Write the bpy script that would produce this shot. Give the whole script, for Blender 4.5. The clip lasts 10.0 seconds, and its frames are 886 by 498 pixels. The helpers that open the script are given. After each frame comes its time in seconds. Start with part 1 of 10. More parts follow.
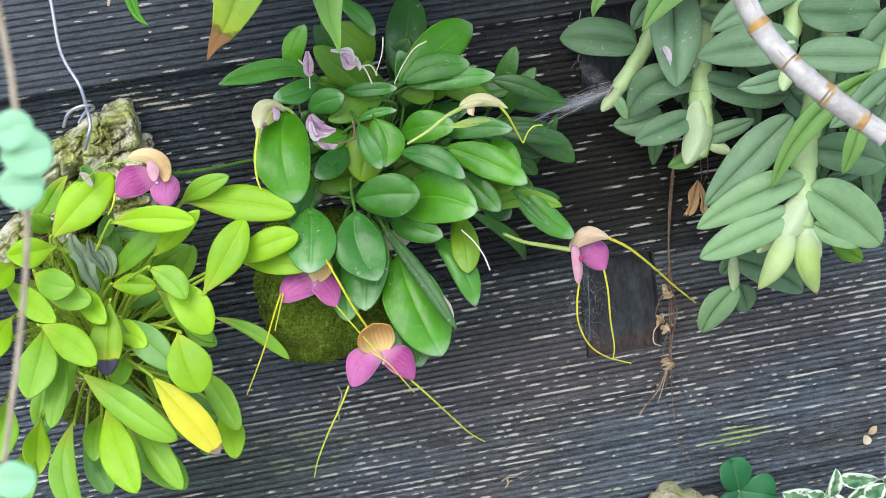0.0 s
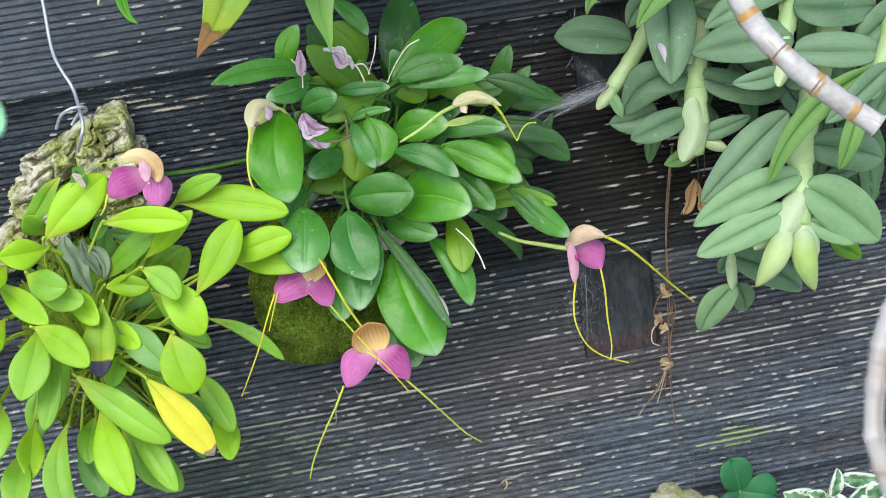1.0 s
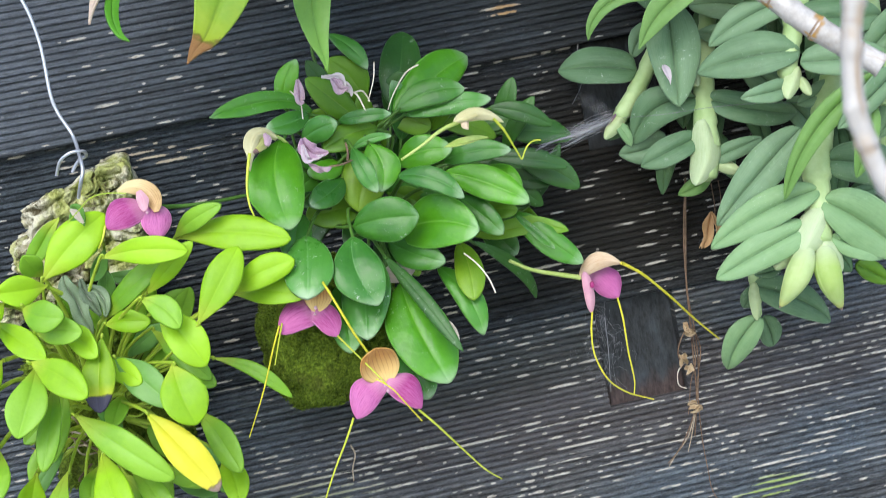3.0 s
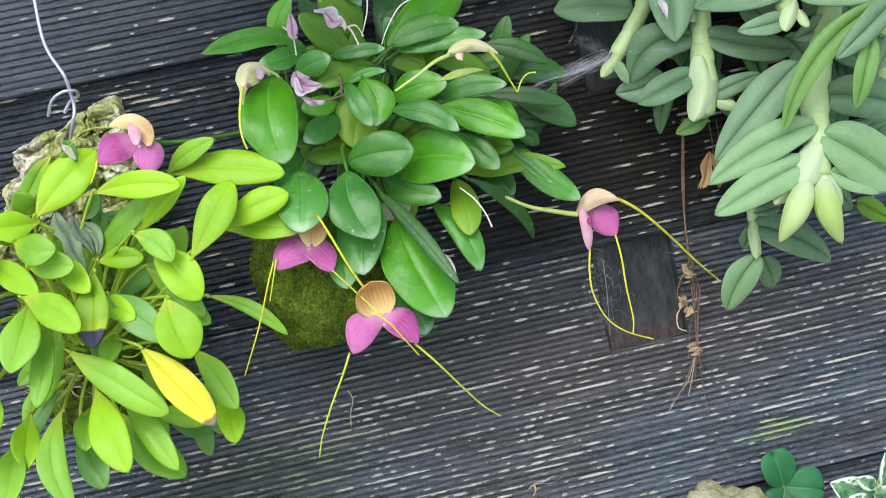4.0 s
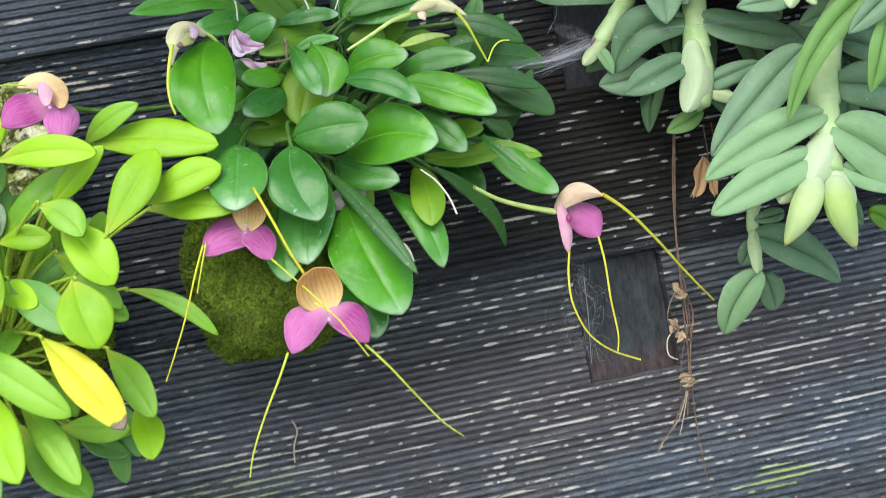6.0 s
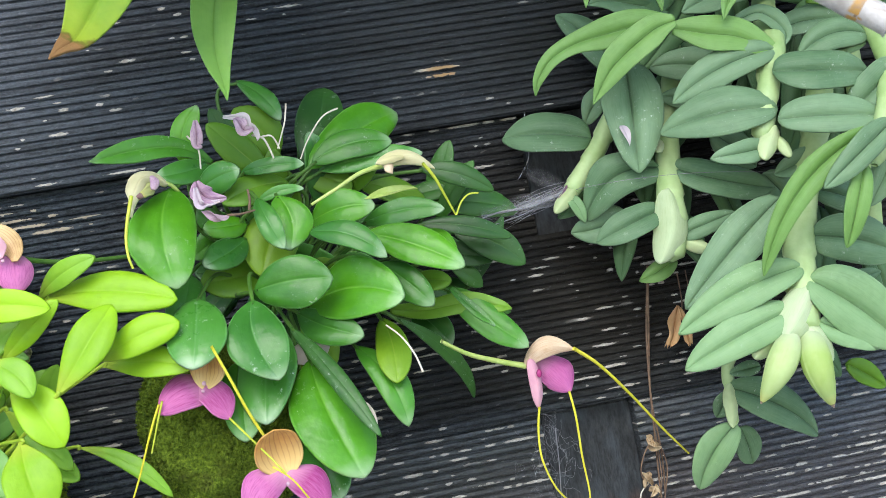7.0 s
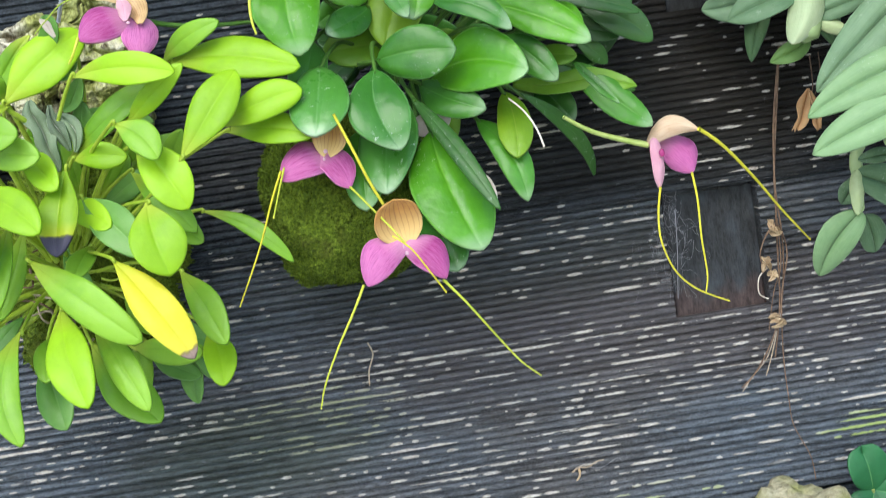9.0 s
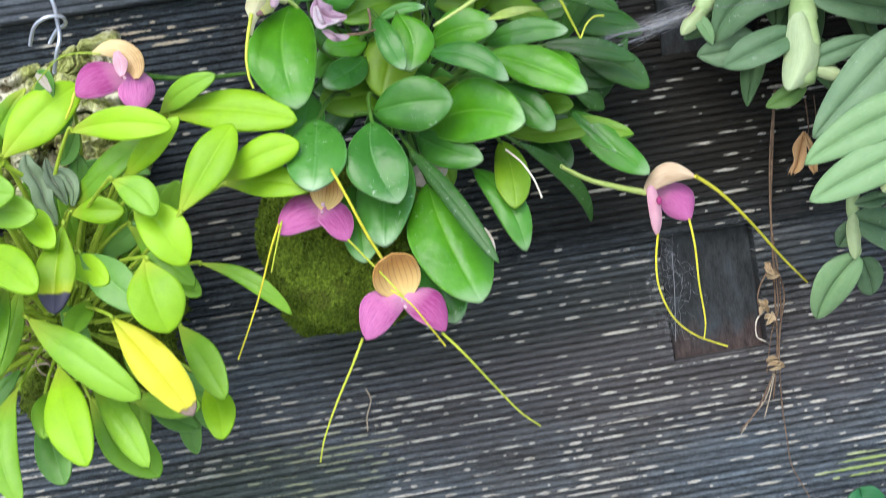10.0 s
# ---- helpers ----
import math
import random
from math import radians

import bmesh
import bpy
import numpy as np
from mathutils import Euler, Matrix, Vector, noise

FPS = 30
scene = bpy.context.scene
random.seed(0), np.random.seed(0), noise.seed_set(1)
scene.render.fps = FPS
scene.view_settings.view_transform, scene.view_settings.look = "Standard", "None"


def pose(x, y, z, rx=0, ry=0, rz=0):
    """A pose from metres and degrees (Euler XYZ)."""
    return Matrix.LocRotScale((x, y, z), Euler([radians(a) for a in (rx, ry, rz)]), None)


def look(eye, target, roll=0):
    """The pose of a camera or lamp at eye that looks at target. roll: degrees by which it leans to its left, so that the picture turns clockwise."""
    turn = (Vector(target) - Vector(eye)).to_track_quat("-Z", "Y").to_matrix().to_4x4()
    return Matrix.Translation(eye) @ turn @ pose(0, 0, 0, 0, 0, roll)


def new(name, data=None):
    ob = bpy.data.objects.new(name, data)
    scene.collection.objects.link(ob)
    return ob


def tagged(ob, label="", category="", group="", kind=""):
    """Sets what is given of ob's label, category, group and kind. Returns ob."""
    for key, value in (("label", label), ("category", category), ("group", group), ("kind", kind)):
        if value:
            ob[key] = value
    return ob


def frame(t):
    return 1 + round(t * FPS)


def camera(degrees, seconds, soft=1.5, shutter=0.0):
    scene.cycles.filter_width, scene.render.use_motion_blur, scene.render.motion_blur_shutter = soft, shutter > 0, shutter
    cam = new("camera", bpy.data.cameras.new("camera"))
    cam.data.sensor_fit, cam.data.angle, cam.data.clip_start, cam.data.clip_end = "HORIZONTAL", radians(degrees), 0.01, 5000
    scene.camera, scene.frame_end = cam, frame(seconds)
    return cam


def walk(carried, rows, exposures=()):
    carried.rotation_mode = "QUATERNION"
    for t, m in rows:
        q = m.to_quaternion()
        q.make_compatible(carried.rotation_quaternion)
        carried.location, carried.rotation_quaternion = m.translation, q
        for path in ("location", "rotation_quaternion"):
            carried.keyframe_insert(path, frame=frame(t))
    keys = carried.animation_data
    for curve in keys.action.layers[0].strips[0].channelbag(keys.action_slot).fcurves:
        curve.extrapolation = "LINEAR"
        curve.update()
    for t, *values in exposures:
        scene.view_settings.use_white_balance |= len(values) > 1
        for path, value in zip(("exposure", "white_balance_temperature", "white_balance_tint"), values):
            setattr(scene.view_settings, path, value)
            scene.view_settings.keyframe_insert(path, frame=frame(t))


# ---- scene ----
# ---------------------------------------------------------------- camera
cam = camera(34.0, 10.0, soft=0.5, shutter=0.45)
PATH = [
    (0, look((-0.1765, -0.8421, 0.3118), (-0.0876, -0.0738, 0.1073), -8.09)),
    (0.5, look((-0.1751, -0.8423, 0.3096), (-0.0865, -0.0745, 0.1033), -8.35)),
    (1, look((-0.1705, -0.8411, 0.3034), (-0.0847, -0.0706, 0.1058), -8.61)),
    (1.5, look((-0.1687, -0.8392, 0.2842), (-0.0787, -0.0599, 0.1274), -9.12)),
    (2, look((-0.1681, -0.8374, 0.2678), (-0.0741, -0.0494, 0.1668), -9.79)),
    (2.5, look((-0.1636, -0.8331, 0.2432), (-0.0745, -0.0432, 0.1532), -10.42)),
    (3, look((-0.1669, -0.8354, 0.2190), (-0.0841, -0.0457, 0.1222), -11.21)),
    (4.5, look((-0.1734, -0.8251, 0.1726), (-0.0910, -0.0351, 0.0770), -11.80)),
    (5, look((-0.1775, -0.7916, 0.1553), (-0.0841, -0.0019, 0.0679), -11.11)),
    (5.2, look((-0.1768, -0.7788, 0.1441), (-0.0733, 0.0104, 0.0640), -10.85)),
    (6.3, look((-0.1611, -0.7307, 0.1065), (-0.0509, 0.0620, 0.0960), -10.62)),
    (6.5, look((-0.1628, -0.7256, 0.1211), (-0.0439, 0.0669, 0.1167), -10.25)),
    (7, look((-0.1508, -0.7249, 0.1341), (-0.0221, 0.0658, 0.1593), -10.22)),
    (7.5, look((-0.1584, -0.7189, 0.1348), (-0.0573, 0.0727, 0.1419), -9.30)),
    (8, look((-0.1620, -0.7166, 0.1271), (-0.0915, 0.0760, 0.1012), -8.89)),
    (8.5, look((-0.1552, -0.7189, 0.1286), (-0.0976, 0.0758, 0.0839), -8.78)),
    (9, look((-0.1537, -0.7196, 0.1304), (-0.1067, 0.0739, 0.0484), -8.65)),
    (9.5, look((-0.1546, -0.7178, 0.1369), (-0.1073, 0.0724, 0.0423), -8.82)),
    (10, look((-0.1533, -0.7173, 0.1482), (-0.1014, 0.0739, 0.0707), -9.00)),
]
walk(cam, PATH, [(0.0, 1.17), (2.0, 1.17), (2.5, 1.27), (3.0, 1.29), (5.0, 1.27), (6.5, 1.38), (10.0, 1.35)])

# ---------------------------------------------------------------- light
world = bpy.data.worlds.new("sky")
scene.world = world
world.use_nodes = True
wn = world.node_tree
sky = wn.nodes.new("ShaderNodeTexSky")
sky.sky_type = "NISHITA"
sky.sun_disc = False
sky.sun_elevation = radians(42)
sky.sun_rotation = radians(195)
sky.air_density, sky.dust_density = 1.0, 1.0
wn.links.new(sky.outputs[0], wn.nodes["Background"].inputs[0])
wn.nodes["Background"].inputs[1].default_value = 0.15
sun = new("sun", bpy.data.lights.new("sun", "SUN"))
sun.data.energy = 1.02
sun.data.angle = radians(40)
sun.data.color = (1.0, 0.99, 0.97)
sun.matrix_world = look((-0.7, -2.0, 1.95), (0, 0, 0))
cam.data.dof.use_dof = True
cam.data.dof.focus_distance = 0.72
cam.data.dof.aperture_fstop = 45.0


# ---------------------------------------------------------------- materials
class Mat:
    """A node material with short ways to add nodes."""

    def __init__(self, name, rough=0.5, spec=0.5):
        self.m = bpy.data.materials.new(name)
        self.m.use_nodes = True
        self.t = self.m.node_tree
        self.b = self.t.nodes["Principled BSDF"]
        self.b.inputs["Roughness"].default_value = rough
        self.b.inputs["Specular IOR Level"].default_value = spec

    def n(self, kind, **inputs):
        node = self.t.nodes.new("ShaderNode" + kind)
        for key, value in inputs.items():
            slot = node.inputs[int(key[1:])] if key[0] == "i" and key[1:].isdigit() else node.inputs[key.replace("_", " ")]
            self.put(value, slot)
        return node

    def put(self, value, slot):
        if isinstance(value, bpy.types.NodeSocket):
            self.t.links.new(value, slot)
        else:
            slot.default_value = value

    def math(self, op, a, b=0.0, clamp=False):
        node = self.n("Math", i0=a, i1=b)
        node.operation, node.use_clamp = op, clamp
        return node.outputs[0]

    def noise(self, vector, scale, detail=4.0, rough=0.55):
        return self.n("TexNoise", Vector=vector, Scale=scale, Detail=detail, Roughness=rough).outputs[0]

    def ramp(self, fac, lo, hi):
        node = self.n("MapRange", i0=fac, i1=lo, i2=hi)
        return node.outputs[0]

    def mix(self, fac, a, b):
        node = self.t.nodes.new("ShaderNodeMix")
        node.data_type = "RGBA"
        for value, slot in ((fac, node.inputs[0]), (a, node.inputs[6]), (b, node.inputs[7])):
            self.put((*value, 1) if isinstance(value, tuple) and len(value) == 3 else value, slot)
        return node.outputs[2]

    def coords(self, stretch=(1, 1, 1)):
        tc = self.n("TexCoord").outputs["Object"]
        if stretch == (1, 1, 1):
            return tc
        mp = self.n("Mapping", Vector=tc)
        mp.inputs["Scale"].default_value = stretch
        return mp.outputs[0]

    def bump(self, height, strength, distance):
        node = self.n("Bump", Height=height, Strength=strength, Distance=distance)
        self.t.links.new(node.outputs[0], self.b.inputs["Normal"])

    def colour(self, value):
        self.put((*value, 1) if isinstance(value, tuple) else value, self.b.inputs["Base Color"])
        return self


def wood_material(pitch, offset, name, tone=1.0, wear=0.0, spots=(), tints=(), gloss=0.35):
    """Weathered dark paint on ribbed boards, worn to pale wood in blunt dashes along the ribs.
    spots: x, z, size, colour, amount of stained wear. tints: x, z, size, colour, amount of dirt and of painted light
    and shade."""
    m = Mat(name, 0.5, gloss)
    tc = m.n("TexCoord").outputs["Object"]
    xyz = m.n("SeparateXYZ", Vector=tc)
    x, z = xyz.outputs[0], xyz.outputs[2]
    count = m.math("DIVIDE", m.math("SUBTRACT", z, offset), pitch)
    rib, part = m.math("FLOOR", count), m.math("FRACT", count)
    lane = m.math("ADD", m.math("MULTIPLY", rib, 7.31), m.math("MULTIPLY", part, 0.8))
    fine = m.noise(m.n("CombineXYZ", X=m.math("MULTIPLY", x, 420.0), Y=m.math("MULTIPLY", lane, 2.5), Z=4.0).outputs[0], 1.0, 3.0, 0.65)
    long_dash = m.noise(m.n("CombineXYZ", X=m.math("MULTIPLY", x, 15.0), Y=lane, Z=9.0).outputs[0], 1.0, 3.0, 0.6)
    area = m.noise(m.coords((7, 1, 16)), 1.0, 4.0, 0.6)
    ragged = m.math("SUBTRACT", fine, 0.5)
    ridge = m.math("ABSOLUTE", m.math("SUBTRACT", part, 0.52))
    chance = m.math("ADD", wear, m.math("MULTIPLY", m.math("SUBTRACT", area, 0.5), 1.1))
    stains = []
    for sx, sz, size, tint, amount in spots:
        far = m.math("ADD", m.math("POWER", m.math("DIVIDE", m.math("SUBTRACT", x, sx), size[0]), 2.0), m.math("POWER", m.math("DIVIDE", m.math("SUBTRACT", z, sz), size[1]), 2.0))
        near = m.ramp(far, 1.0, 0.2)
        chance = m.math("ADD", chance, m.math("MULTIPLY", near, amount))
        stains.append((near, tint))
    # short dashes: each rib is cut into cells, some of which are worn bare
    worn = m.math("MULTIPLY", m.ramp(m.math("ADD", m.math("ADD", long_dash, m.math("MULTIPLY", ragged, 0.14)), m.math("MULTIPLY", chance, 0.35)), 0.685, 0.70), m.ramp(m.math("ADD", ridge, m.math("MULTIPLY", ragged, 0.40)), 0.25, 0.15))
    for cells, wide, need, shift in ((48.0, 0.23, 0.945, 0.0), (95.0, 0.22, 0.925, 5.3), (170.0, 0.17, 0.905, 2.1)):
        along = m.math("ADD", m.math("MULTIPLY", x, cells), m.math("ADD", m.math("MULTIPLY", rib, 0.377 + shift), shift))
        cell = m.n("CombineXYZ", X=m.math("FLOOR", along), Y=rib, Z=shift).outputs[0]
        white = m.n("TexWhiteNoise", Vector=cell)
        luck, other = white.outputs[0], m.n("SeparateXYZ", Vector=white.outputs[1])
        inside = m.math("ABSOLUTE", m.math("SUBTRACT", m.math("FRACT", along), 0.5))
        reach = m.math("ADD", 0.14, m.math("MULTIPLY", other.outputs[1], 0.34))
        off = m.math("DIVIDE", m.math("ADD", inside, m.math("MULTIPLY", ragged, 0.36)), reach)
        up = m.math("DIVIDE", m.math("ADD", m.math("ADD", ridge, m.math("MULTIPLY", m.math("SUBTRACT", other.outputs[2], 0.5), 0.12)), m.math("MULTIPLY", ragged, 0.52)), wide * 0.80)
        body = m.math("ADD", m.math("POWER", m.math("ABSOLUTE", off), 1.7), m.math("POWER", m.math("ABSOLUTE", up), 2.0))
        piece = m.math("MULTIPLY", m.ramp(body, 1.30, 0.80), m.ramp(m.math("ADD", luck, m.math("MULTIPLY", chance, 0.5)), need, need + 0.02))
        worn = m.math("MAXIMUM", worn, m.math("MULTIPLY", piece, m.ramp(other.outputs[0], -0.45, 0.8)))
    grain = m.noise(m.coords((140, 300, 900)), 1.0, 5.0, 0.7)
    streak = m.noise(m.coords((9, 60, 420)), 1.0, 4.0, 0.6)
    grit = m.noise(m.coords((700, 700, 900)), 1.0, 3.0, 0.7)
    broad = m.noise(m.coords((5, 4, 11)), 1.0, 4.0)
    mixed = m.math("ADD", m.math("MULTIPLY", grain, 0.40), m.math("ADD", m.math("MULTIPLY", streak, 0.30), m.math("MULTIPLY", grit, 0.30)))
    base = m.mix(m.ramp(mixed, 0.42, 0.60), (0.0105 * tone, 0.0125 * tone, 0.0145 * tone), (0.074 * tone, 0.090 * tone, 0.106 * tone))
    base = m.mix(m.math("MULTIPLY", m.ramp(broad, 0.48, 0.72), 0.75), base, m.mix(m.ramp(mixed, 0.42, 0.60), (0.013 * tone, 0.0108 * tone, 0.0095 * tone), (0.080 * tone, 0.070 * tone, 0.060 * tone)))
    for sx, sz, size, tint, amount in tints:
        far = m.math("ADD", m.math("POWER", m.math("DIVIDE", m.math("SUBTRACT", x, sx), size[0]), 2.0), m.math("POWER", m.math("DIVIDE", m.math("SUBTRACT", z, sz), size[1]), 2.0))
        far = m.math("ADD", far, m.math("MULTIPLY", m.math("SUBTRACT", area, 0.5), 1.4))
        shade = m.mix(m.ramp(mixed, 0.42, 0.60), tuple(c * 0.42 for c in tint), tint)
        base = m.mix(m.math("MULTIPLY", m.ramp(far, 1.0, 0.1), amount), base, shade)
    specks = m.noise(m.coords((260, 300, 420)), 1.0, 3.0, 0.6)
    base = m.mix(m.math("MULTIPLY", m.ramp(specks, 0.67, 0.74), 0.5), base, (0.20, 0.21, 0.22))
    pale = m.mix(m.ramp(fine, 0.30, 0.62), (0.24, 0.21, 0.17), (0.60, 0.57, 0.51))
    for near, tint in stains:
        if tint:
            pale = m.mix(m.math("MULTIPLY", near, 0.85), pale, tint)
    m.colour(m.mix(m.math("MULTIPLY", worn, 0.92), base, pale))
    m.put(m.math("ADD", 0.42, m.math("MULTIPLY", mixed, 0.25)), m.b.inputs["Roughness"])
    m.bump(m.math("ADD", mixed, m.math("MULTIPLY", worn, 0.35)), 0.9, 0.0016)
    return m.m


def leaf_material(name, dark, light, rough=0.38, rib=(0.5, 0.6, 0.2), rib_amount=0.35, tip=None, tip_at=0.9, clear=0.25, dust=0.0, veins=0.0, streaks=0.10, edge=0.30, tip_pale=0.0, foot=None):
    """A living leaf: two scales of mottling, a midrib, faint veins; tip: colour of a withered end."""
    m = Mat(name, rough, 0.37)
    uv = m.n("UVMap").outputs[0]
    sep = m.n("SeparateXYZ", Vector=uv)
    u, v = sep.outputs[0], sep.outputs[1]
    tc = m.coords()
    a, b = m.noise(tc, 45.0, 4.0), m.noise(tc, 260.0, 3.0)
    rnd = m.n("ObjectInfo").outputs["Random"]
    f = m.math("ADD", m.math("MULTIPLY", a, 0.75), m.math("ADD", m.math("MULTIPLY", b, 0.25), m.math("MULTIPLY", m.math("SUBTRACT", rnd, 0.5), 0.5)))
    col = m.mix(m.ramp(f, 0.25, 0.75), dark, light)
    off = m.math("ABSOLUTE", m.math("SUBTRACT", v, 0.5))
    col = m.mix(m.math("MULTIPLY", m.ramp(m.math("ADD", off, m.math("MULTIPLY", m.math("SUBTRACT", b, 0.5), 0.02)), 0.026, 0.004), m.math("MULTIPLY", rib_amount, m.ramp(u, 1.05, 0.45))), col, rib)
    if veins:
        wave = m.n("TexWave", Vector=uv, Scale=9.0, Distortion=1.5)
        wave.bands_direction = "Y"
        col = m.mix(m.math("MULTIPLY", wave.outputs[1], veins), col, rib)
    strand = m.noise(m.n("CombineXYZ", X=m.math("MULTIPLY", u, 5.0), Y=m.math("MULTIPLY", v, 38.0), Z=m.math("MULTIPLY", rnd, 40.0)).outputs[0], 1.0, 3.0, 0.6)
    col = m.mix(m.math("MULTIPLY", m.ramp(strand, 0.35, 0.70), streaks), col, light)
    col = m.mix(m.math("MULTIPLY", m.ramp(strand, 0.50, 0.30), streaks), col, dark)
    blot = m.noise(tc, 22.0, 5.0, 0.7)
    col = m.mix(m.math("MULTIPLY", m.ramp(blot, 0.56, 0.70), 0.35), col, tuple(c * 0.62 for c in dark))
    col = m.mix(m.math("MULTIPLY", m.ramp(m.math("ADD", off, m.math("MULTIPLY", m.math("SUBTRACT", b, 0.5), 0.03)), 0.462, 0.49), edge), col, tuple(min(1.0, c * 1.25 + 0.08) for c in light))
    col = m.mix(m.math("MULTIPLY", m.ramp(m.math("ADD", u, m.math("MULTIPLY", m.math("SUBTRACT", blot, 0.5), 0.6)), 0.45, 1.0), 0.30), col, tuple(min(1.0, c * 1.15 + 0.012) for c in light))
    if foot:
        col = m.mix(m.ramp(m.math("ADD", u, m.math("MULTIPLY", m.math("SUBTRACT", a, 0.5), 0.2)), 0.36, 0.02), col, foot)
    if tip_pale:
        end = m.math("MULTIPLY", m.ramp(m.math("ADD", u, m.math("MULTIPLY", m.math("SUBTRACT", a, 0.5), 0.3)), 0.86, 1.02), tip_pale)
        col = m.mix(end, col, (0.42, 0.55, 0.36))
    if dust:
        scuff = m.math("MULTIPLY", m.ramp(m.noise(tc, 420.0, 5.0, 0.8), 0.60, 0.68), m.ramp(m.noise(tc, 38.0, 2.0), 0.52, 0.66))
        col = m.mix(m.math("MULTIPLY", scuff, min(1.0, dust * 2.4)), col, (0.52, 0.60, 0.50))
        d = m.ramp(m.noise(tc, 190.0, 6.0, 0.78), 0.62, 0.74)
        col = m.mix(m.math("MULTIPLY", d, dust), col, (0.55, 0.62, 0.52))
    if tip:
        at = m.math("ADD", u, m.math("ADD", m.math("MULTIPLY", m.math("SUBTRACT", a, 0.5), 0.16), m.math("MULTIPLY", m.math("SUBTRACT", b, 0.5), 0.05)))
        col = m.mix(m.ramp(at, tip_at - 0.16, tip_at + 0.04), col, m.mix(0.45, light, (0.75, 0.62, 0.05)))
        col = m.mix(m.ramp(at, tip_at - 0.005, tip_at + 0.012), col, m.mix(strand, tuple(min(1.0, c * 1.25) for c in tip), tuple(c * 0.5 for c in tip)))
        col = m.mix(m.math("MULTIPLY", m.ramp(m.math("ABSOLUTE", m.math("SUBTRACT", at, tip_at)), 0.016, 0.004), 0.6), col, tuple(c * 0.25 for c in tip))
    m.colour(col)
    m.put(m.math("ADD", rough - 0.08, m.math("MULTIPLY", m.math("ADD", a, b), 0.15)), m.b.inputs["Roughness"])
    m.bump(m.math("ADD", m.math("MULTIPLY", strand, 0.05), m.math("ADD", m.math("MULTIPLY", a, 1.2), m.math("ADD", m.math("MULTIPLY", b, 0.22), m.math("MULTIPLY", m.noise(tc, 115.0, 2.0), 0.9)))), 0.5, 0.0012)
    trans = m.t.nodes.new("ShaderNodeBsdfTranslucent")
    m.t.links.new(col, trans.inputs[0])
    add = m.t.nodes.new("ShaderNodeMixShader")
    add.inputs[0].default_value = clear
    m.t.links.new(m.b.outputs[0], add.inputs[1])
    m.t.links.new(trans.outputs[0], add.inputs[2])
    m.t.links.new(add.outputs[0], m.t.nodes["Material Output"].inputs[0])
    return m.m


def plain(name, a, b, rough, scale=120.0, bump=0.3, distance=0.0006, stretch=(1, 1, 1)):
    m = Mat(name, rough, 0.4)
    tc = m.coords(stretch)
    big, small = m.noise(tc, scale, 5.0, 0.6), m.noise(tc, scale * 0.2, 3.0)
    m.colour(m.mix(m.ramp(m.math("ADD", m.math("MULTIPLY", big, 0.6), m.math("MULTIPLY", small, 0.4)), 0.35, 0.65), a, b))
    m.bump(big, bump, distance)
    return m.m


PITCH_A, PITCH_B, PITCH_C = 0.00385, 0.0037, 0.0037
# Tints paint in light: sky sheen at left, the plants' shade at right.
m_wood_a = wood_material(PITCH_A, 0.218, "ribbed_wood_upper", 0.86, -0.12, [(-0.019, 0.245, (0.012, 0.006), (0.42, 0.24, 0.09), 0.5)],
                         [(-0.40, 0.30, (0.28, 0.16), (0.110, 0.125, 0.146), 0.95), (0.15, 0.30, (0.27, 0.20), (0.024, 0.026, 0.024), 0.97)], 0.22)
# The second tint paints the plants' shade into the board's right part.
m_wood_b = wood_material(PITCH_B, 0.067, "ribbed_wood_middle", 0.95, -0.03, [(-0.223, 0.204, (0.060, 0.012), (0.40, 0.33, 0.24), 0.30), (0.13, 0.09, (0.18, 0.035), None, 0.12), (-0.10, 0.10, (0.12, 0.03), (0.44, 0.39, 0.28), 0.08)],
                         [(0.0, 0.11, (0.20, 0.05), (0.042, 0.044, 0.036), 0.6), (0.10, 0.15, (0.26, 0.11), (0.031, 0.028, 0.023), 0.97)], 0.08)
m_wood_c = wood_material(PITCH_C, -0.0943, "ribbed_wood_lower", 1.7, 0.07,
                         [(0.088, -0.066, (0.030, 0.010), (0.26, 0.36, 0.07), 0.5), (-0.02, -0.086, (0.05, 0.010), (0.30, 0.36, 0.16), 0.15), (-0.19, -0.02, (0.06, 0.025), (0.20, 0.22, 0.12), 0.05), (0.12, -0.01, (0.16, 0.05), None, 0.16), (-0.10, 0.0015, (0.50, 0.0036), None, 0.40), (-0.22, -0.012, (0.16, 0.010), None, 0.34), (-0.24, -0.055, (0.20, 0.03), None, 0.12)],
                         [(0.02, 0.004, (0.26, 0.045), (0.112, 0.094, 0.090), 0.7), (-0.22, -0.03, (0.08, 0.03), (0.060, 0.080, 0.045), 0.5), (-0.05, 0.045, (0.16, 0.03), (0.050, 0.052, 0.042), 0.6)])


